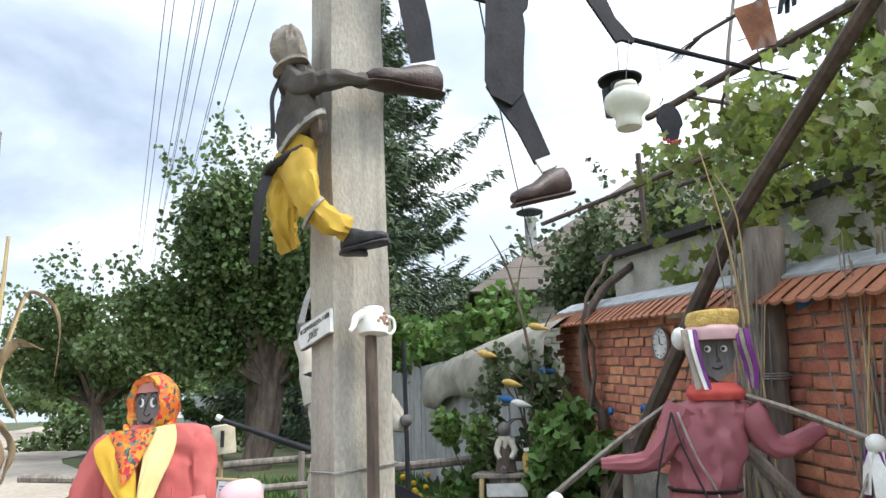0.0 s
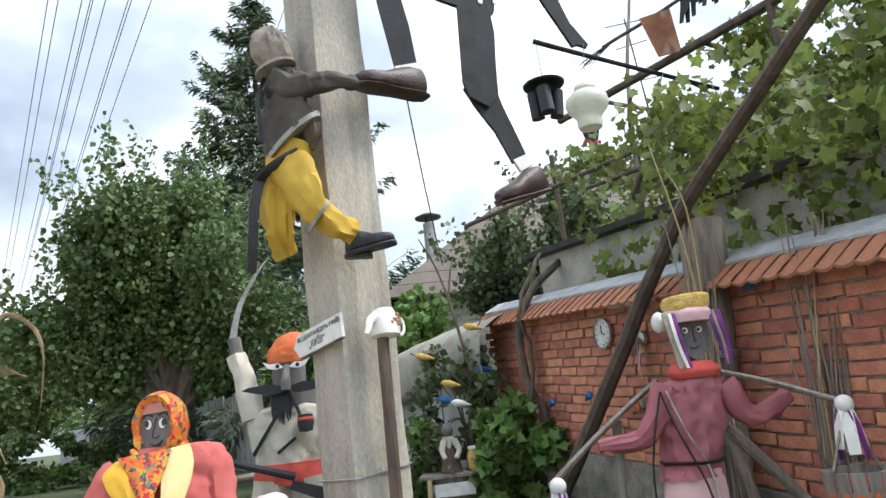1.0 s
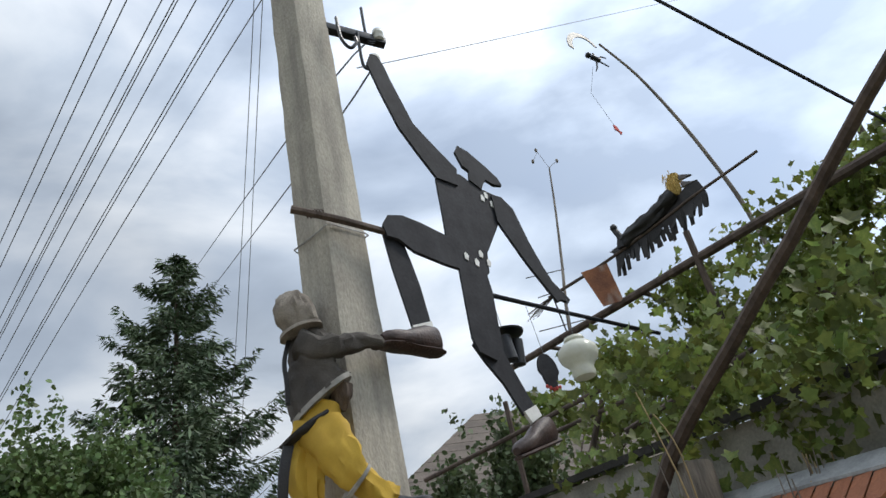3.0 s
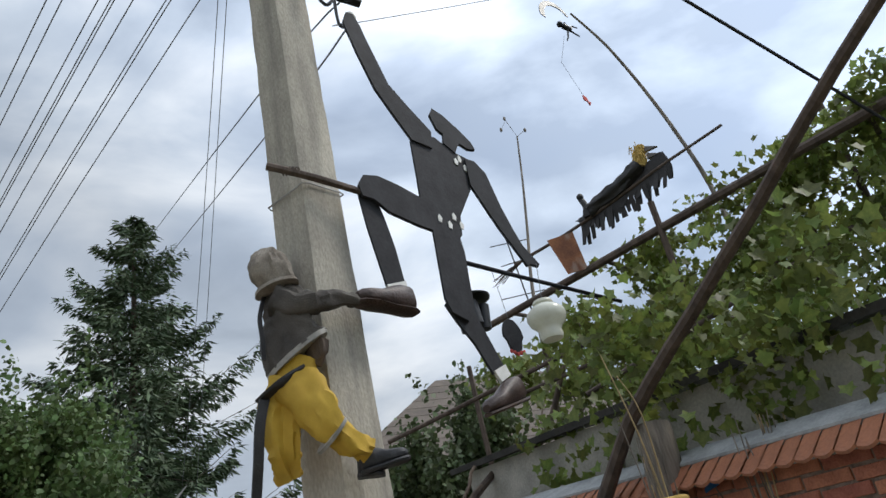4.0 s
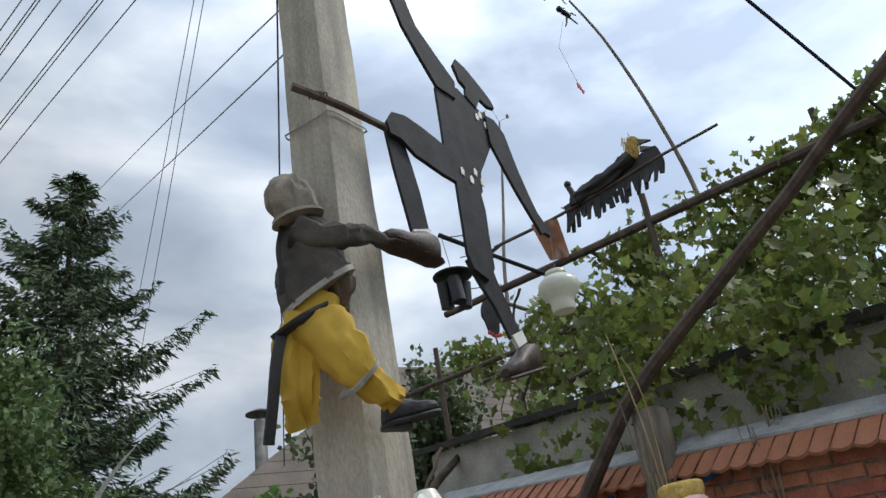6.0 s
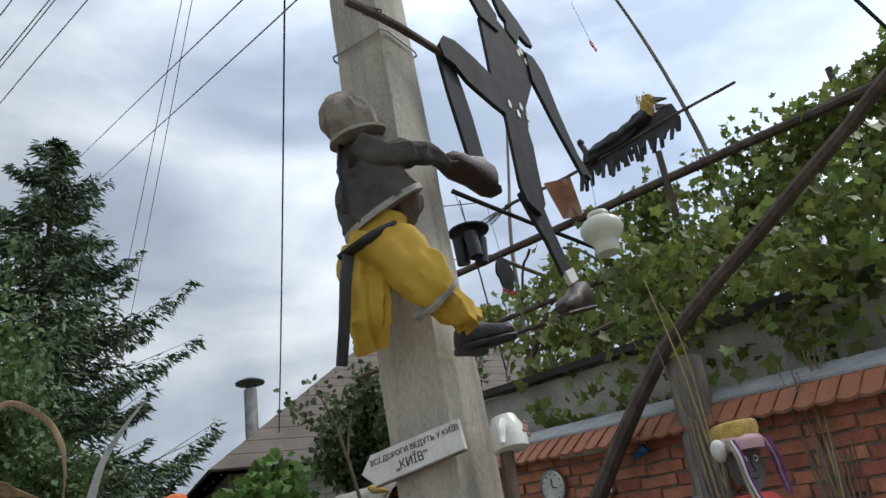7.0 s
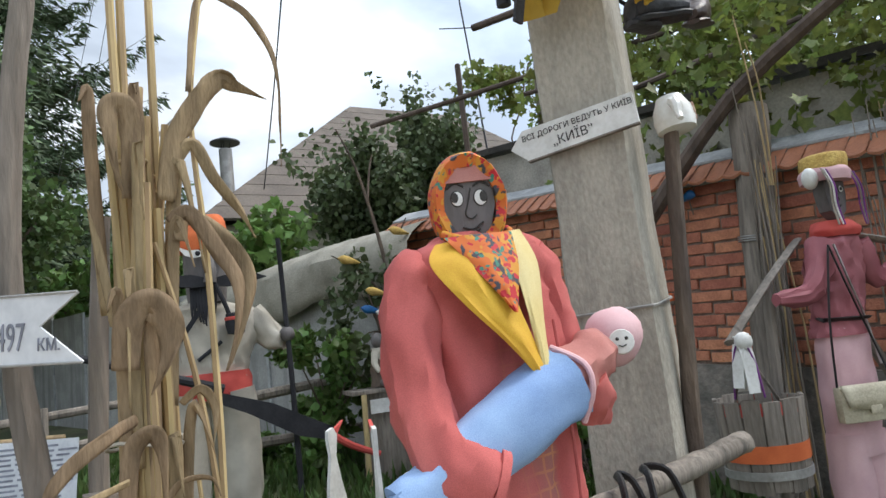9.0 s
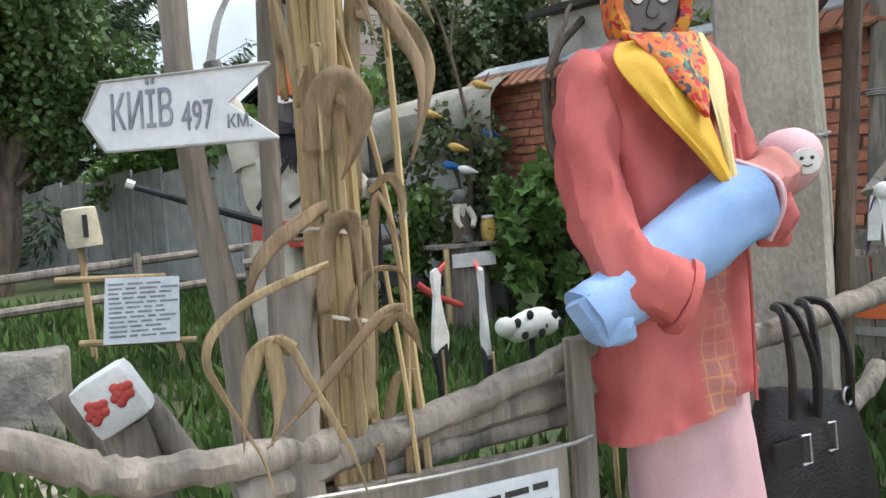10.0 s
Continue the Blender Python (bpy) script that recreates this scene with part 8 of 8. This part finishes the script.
for j in range(12):
    x = -0.185
    while x < 0.12:
        w = random.uniform(0.04, 0.1)
        plate(bm, [(x, 0.165 - j * 0.028), (x + w, 0.165 - j * 0.028), (x + w, 0.153 - j * 0.028), (x, 0.153 - j * 0.028)], 0.002, pm2 @ pose(0, -0.0075, 0))
        x += w + 0.02
part("print_line", bm, M_BAR, sheet)
lantern = thing("stick_lantern", "pale yellow tin on a stick top", "tin", (-2.10, 6.38, 1.2))
bm = bmesh.new()
lathe(bm, [(0.0005, 0.0), (0.10, 0.0), (0.105, 0.03), (0.10, 0.24), (0.085, 0.25), (0.0005, 0.252)], pose(-2.10, 6.38, 1.20, 0, -5, 0), 18)
tin_body = part("body", bm, M_PURSE, lantern)
bm = bmesh.new()
box(bm, (-2.09, 6.275, 1.33), (0.03, 0.012, 0.14))
part("slot", bm, M_BLACKWOOD, tin_body)

stand.location += Vector((0.10, 0.0, 0.03))
lantern.location += Vector((0.13, 0.0, 0.03))

canister = thing("plastic_canister", "white canister with red painted flowers tilted on a log", "canister", (-2.0, 3.12, 0.70))
cm2 = pose(-1.935, 3.10, 0.89, 0, -28, -10)
bm = bmesh.new()
box(bm, cm2 @ V(0, 0, 0), (0.125, 0.11, 0.13), cm2.to_3x3(), bevel=0.022)
can_body = part("body", bm, M_WHITE, canister)
bm = bmesh.new()
for c, n_ in (((-0.03, 0.0), 9), ((0.03, 0.005), 9)):
    for i in range(n_):
        a = i * 2.4
        rr = 0.022 * math.sqrt(i / n_)
        ball(bm, cm2 @ V(c[0] + rr * math.cos(a), -0.056, c[1] + rr * math.sin(a)), (0.011, 0.004, 0.011), 0, 8)
part("flower_print", bm, M_RED, can_body, "red flower print")
logs = (((-1.86, 3.14, 0.55), (-1.92, 3.12, 0.83), 0.055, "tan log under the canister"), ((-1.78, 3.14, 0.68), (-1.875, 3.14, 0.86), 0.036, "birch log leaning on the canister"), ((-1.97, 3.2, 0.74), (-2.05, 3.2, 0.90), 0.022, "short grey birch stick"))
for a, b, r_, lab in logs:
    bm = bmesh.new()
    tube(bm, [V(*a), V(*b)], r_, r_ * 0.95, 12, 1, 0.06)
    solo("log", bm, M_GREYWOOD, lab, "log", "log pile")
low_wall = thing("block_wall", "crumbling low wall of grey concrete blocks", "low wall", (-3.0, 5.2, 0.3))
for i in range(5):
    bm = bmesh.new()
    box(bm, (-2.35 - 0.55 * i, 5.05 + 0.10 * i, 0.55), (0.53, 0.3, 0.45 + 0.06 * math.sin(i * 2)), Euler((0, radians(3 * math.sin(i * 3)), radians(-10))).to_matrix(), bevel=0.03)
    bmesh.ops.subdivide_edges(bm, edges=bm.edges[:], cuts=2, use_grid_fill=True)
    for v in bm.verts:
        v.co += V(noise.noise(v.co * 6), noise.noise(v.co * 6 + V(9, 0, 0)), noise.noise(v.co * 6 + V(0, 9, 0))) * 0.03
    part("block", bm, M_STONE, low_wall)
back_rails = thing("back_fence", "rough branch rails fencing the yard's far side", "fence", (-2.0, 8.0, 0.4))
for pts in ([V(-4.5, 7.6, 0.98), V(-3.2, 7.8, 0.92), V(-2.6, 7.9, 1.02), V(-0.6, 8.0, 1.12)], [V(-4.5, 7.4, 0.72), V(-2.5, 7.6, 0.78), V(-0.6, 7.8, 0.86)], [V(-0.9, 6.9, 1.0), V(0.2, 6.6, 1.1), V(0.8, 6.5, 1.12)], [V(-0.9, 6.9, 0.7), V(0.6, 6.5, 0.72)]):
    bm = bmesh.new()
    tube(bm, pts, 0.045, 0.035, 8, 4, 0.1)
    part("rail", bm, M_GREYWOOD, back_rails)
for x, y in ((-3.6, 7.75), (-1.6, 7.9), (-0.85, 6.95)):
    bm = bmesh.new()
    tube(bm, [V(x, y, 0.3), V(x, y, 1.15)], 0.04, 0.035, 8)
    part("post", bm, M_GREYWOOD, back_rails)

# small flowers by the fence, sapling with its ornaments
flowers = thing("yellow_flowers", "patch of small yellow flowers by the fence", "flowers", (-0.2, 6.9, 0.4))
for k_ in range(26):
    x, y, z = -0.6 + rng.random() * 0.8, 6.6 + rng.random() * 0.7, 0.62 + rng.random() * 0.38
    bm = bmesh.new()
    ball(bm, V(x, y, z), (0.028, 0.012, 0.026), 0, 8)
    tube(bm, [V(x, y, 0.4), V(x, y + 0.01, z)], 0.004, n=4, mi=1)
    part("flower", bm, [M_FLOWER, M_GRASS], flowers)
bm = bmesh.new()
tube(bm, [V(0.72, 6.15, 0.3), V(0.72, 6.15, 1.3), V(0.76, 6.15, 1.9), V(0.62, 6.2, 2.7), V(0.45, 6.2, 3.1)], 0.03, 0.005, 7, 5, 0.1)
for a, b in ((V(0.75, 6.15, 1.7), V(0.25, 6.05, 2.05)), (V(0.74, 6.15, 1.5), V(1.1, 6.0, 1.75)), (V(0.75, 6.15, 1.85), V(0.95, 6.1, 2.35)), (V(0.66, 6.18, 2.5), V(0.75, 6.2, 2.9))):
    tube(bm, [a, a.lerp(b, 0.5) + V(0, 0, 0.05), b], 0.012, 0.004, 6, 3)
solo("bare_sapling", bm, M_BARK, "thin bare sapling beside the doll table", "sapling")
for x, y, z, m_, lab in ((0.35, 6.0, 2.0, M_STRAW, "yellow toy bird on the sapling"), (0.52, 6.05, 1.62, M_BLUE, "blue toy bird on the sapling"), (0.62, 6.0, 1.58, M_WHITE, "white toy bird on the sapling"), (0.85, 6.0, 1.85, M_BLUE, "blue toy bird on the sapling"), (0.80, 6.0, 2.22, M_STRAW, "yellow toy bird on the sapling"), (0.55, 6.0, 1.75, M_STRAW, "yellow toy bird on the sapling")):
    bm = bmesh.new()
    q = V(x, y, z)
    cloth(bm, [(q + V(-0.07, 0, 0.02), V(0, 0.005, 0), V(0, 0, 0.005)), (q + V(-0.03, 0, 0.01), V(0, 0.025, 0), V(0, 0, 0.032)), (q + V(0.03, 0, 0.0), V(0, 0.022, 0), V(0, 0, 0.028)), (q + V(0.10, 0, -0.02), V(0, 0.02, 0), V(0, 0, 0.006))], 10, 0, 0, 1, 1)
    solo("toy_bird", bm, m_, lab, "toy bird", "toy birds")
# parked vehicle and neighbours' fence down the road
car = thing("vehicle", "dark green off-road vehicle parked down the road", "car", (-26.6, 55, 0.8))
bm = bmesh.new()
box(bm, (-26.6, 55, 1.65), (1.8, 3.8, 0.75), bevel=0.12)
part("body", bm, M_OLIVE, car)
bm = bmesh.new()
box(bm, (-26.6, 55.4, 2.35), (1.65, 2.6, 0.72), bevel=0.12)
part("cabin", bm, M_OLIVE, car)
bm = bmesh.new()
box(bm, (-26.6, 54.07, 2.4), (1.3, 0.06, 0.42), bevel=0.02)
part("windscreen", bm, M_GLASSDARK, car)
for x in (-27.35, -25.85):
    for y in (53.9, 56.2):
        bm = bmesh.new()
        tube(bm, [V(x - 0.12, y, 1.15), V(x + 0.12, y, 1.15)], 0.36, n=16, up=(0, 0, 1))
        part("wheel", bm, M_BLACK, car)
picket = thing("picket_fence", "pale picket fence with purple pales behind the tree", "fence", (-5.0, 23, 0.8))
for i in range(16):
    bm = bmesh.new()
    box(bm, (-6.3 + i * 0.18, 23, 1.45), (0.10, 0.03, 1.2), bevel=0.01)
    part("pale", bm, M_PURPLE if i % 4 == 2 else M_WHITE, picket)
bm = bmesh.new()
box(bm, (-7.6, 23.5, 1.5), (2.2, 0.2, 1.4), bevel=0.02)
solo("garden_wall", bm, M_WHITEBOARD, "pale garden wall behind the fruit tree", "wall")
gate = bmesh.new()
box(gate, (-4.75, 21.8, 1.6), (0.9, 0.06, 1.9), bevel=0.02)
for x in (-5.0, -4.75, -4.5):
    box(gate, (x, 21.76, 1.6), (0.03, 0.03, 1.8))
solo("green_gate", gate, M_GREEN, "turquoise painted gate at the fence's end", "gate")

# the wall's bricks
bricks_of(wall, S0 + 1.9, S1, 1.03, 2.085)
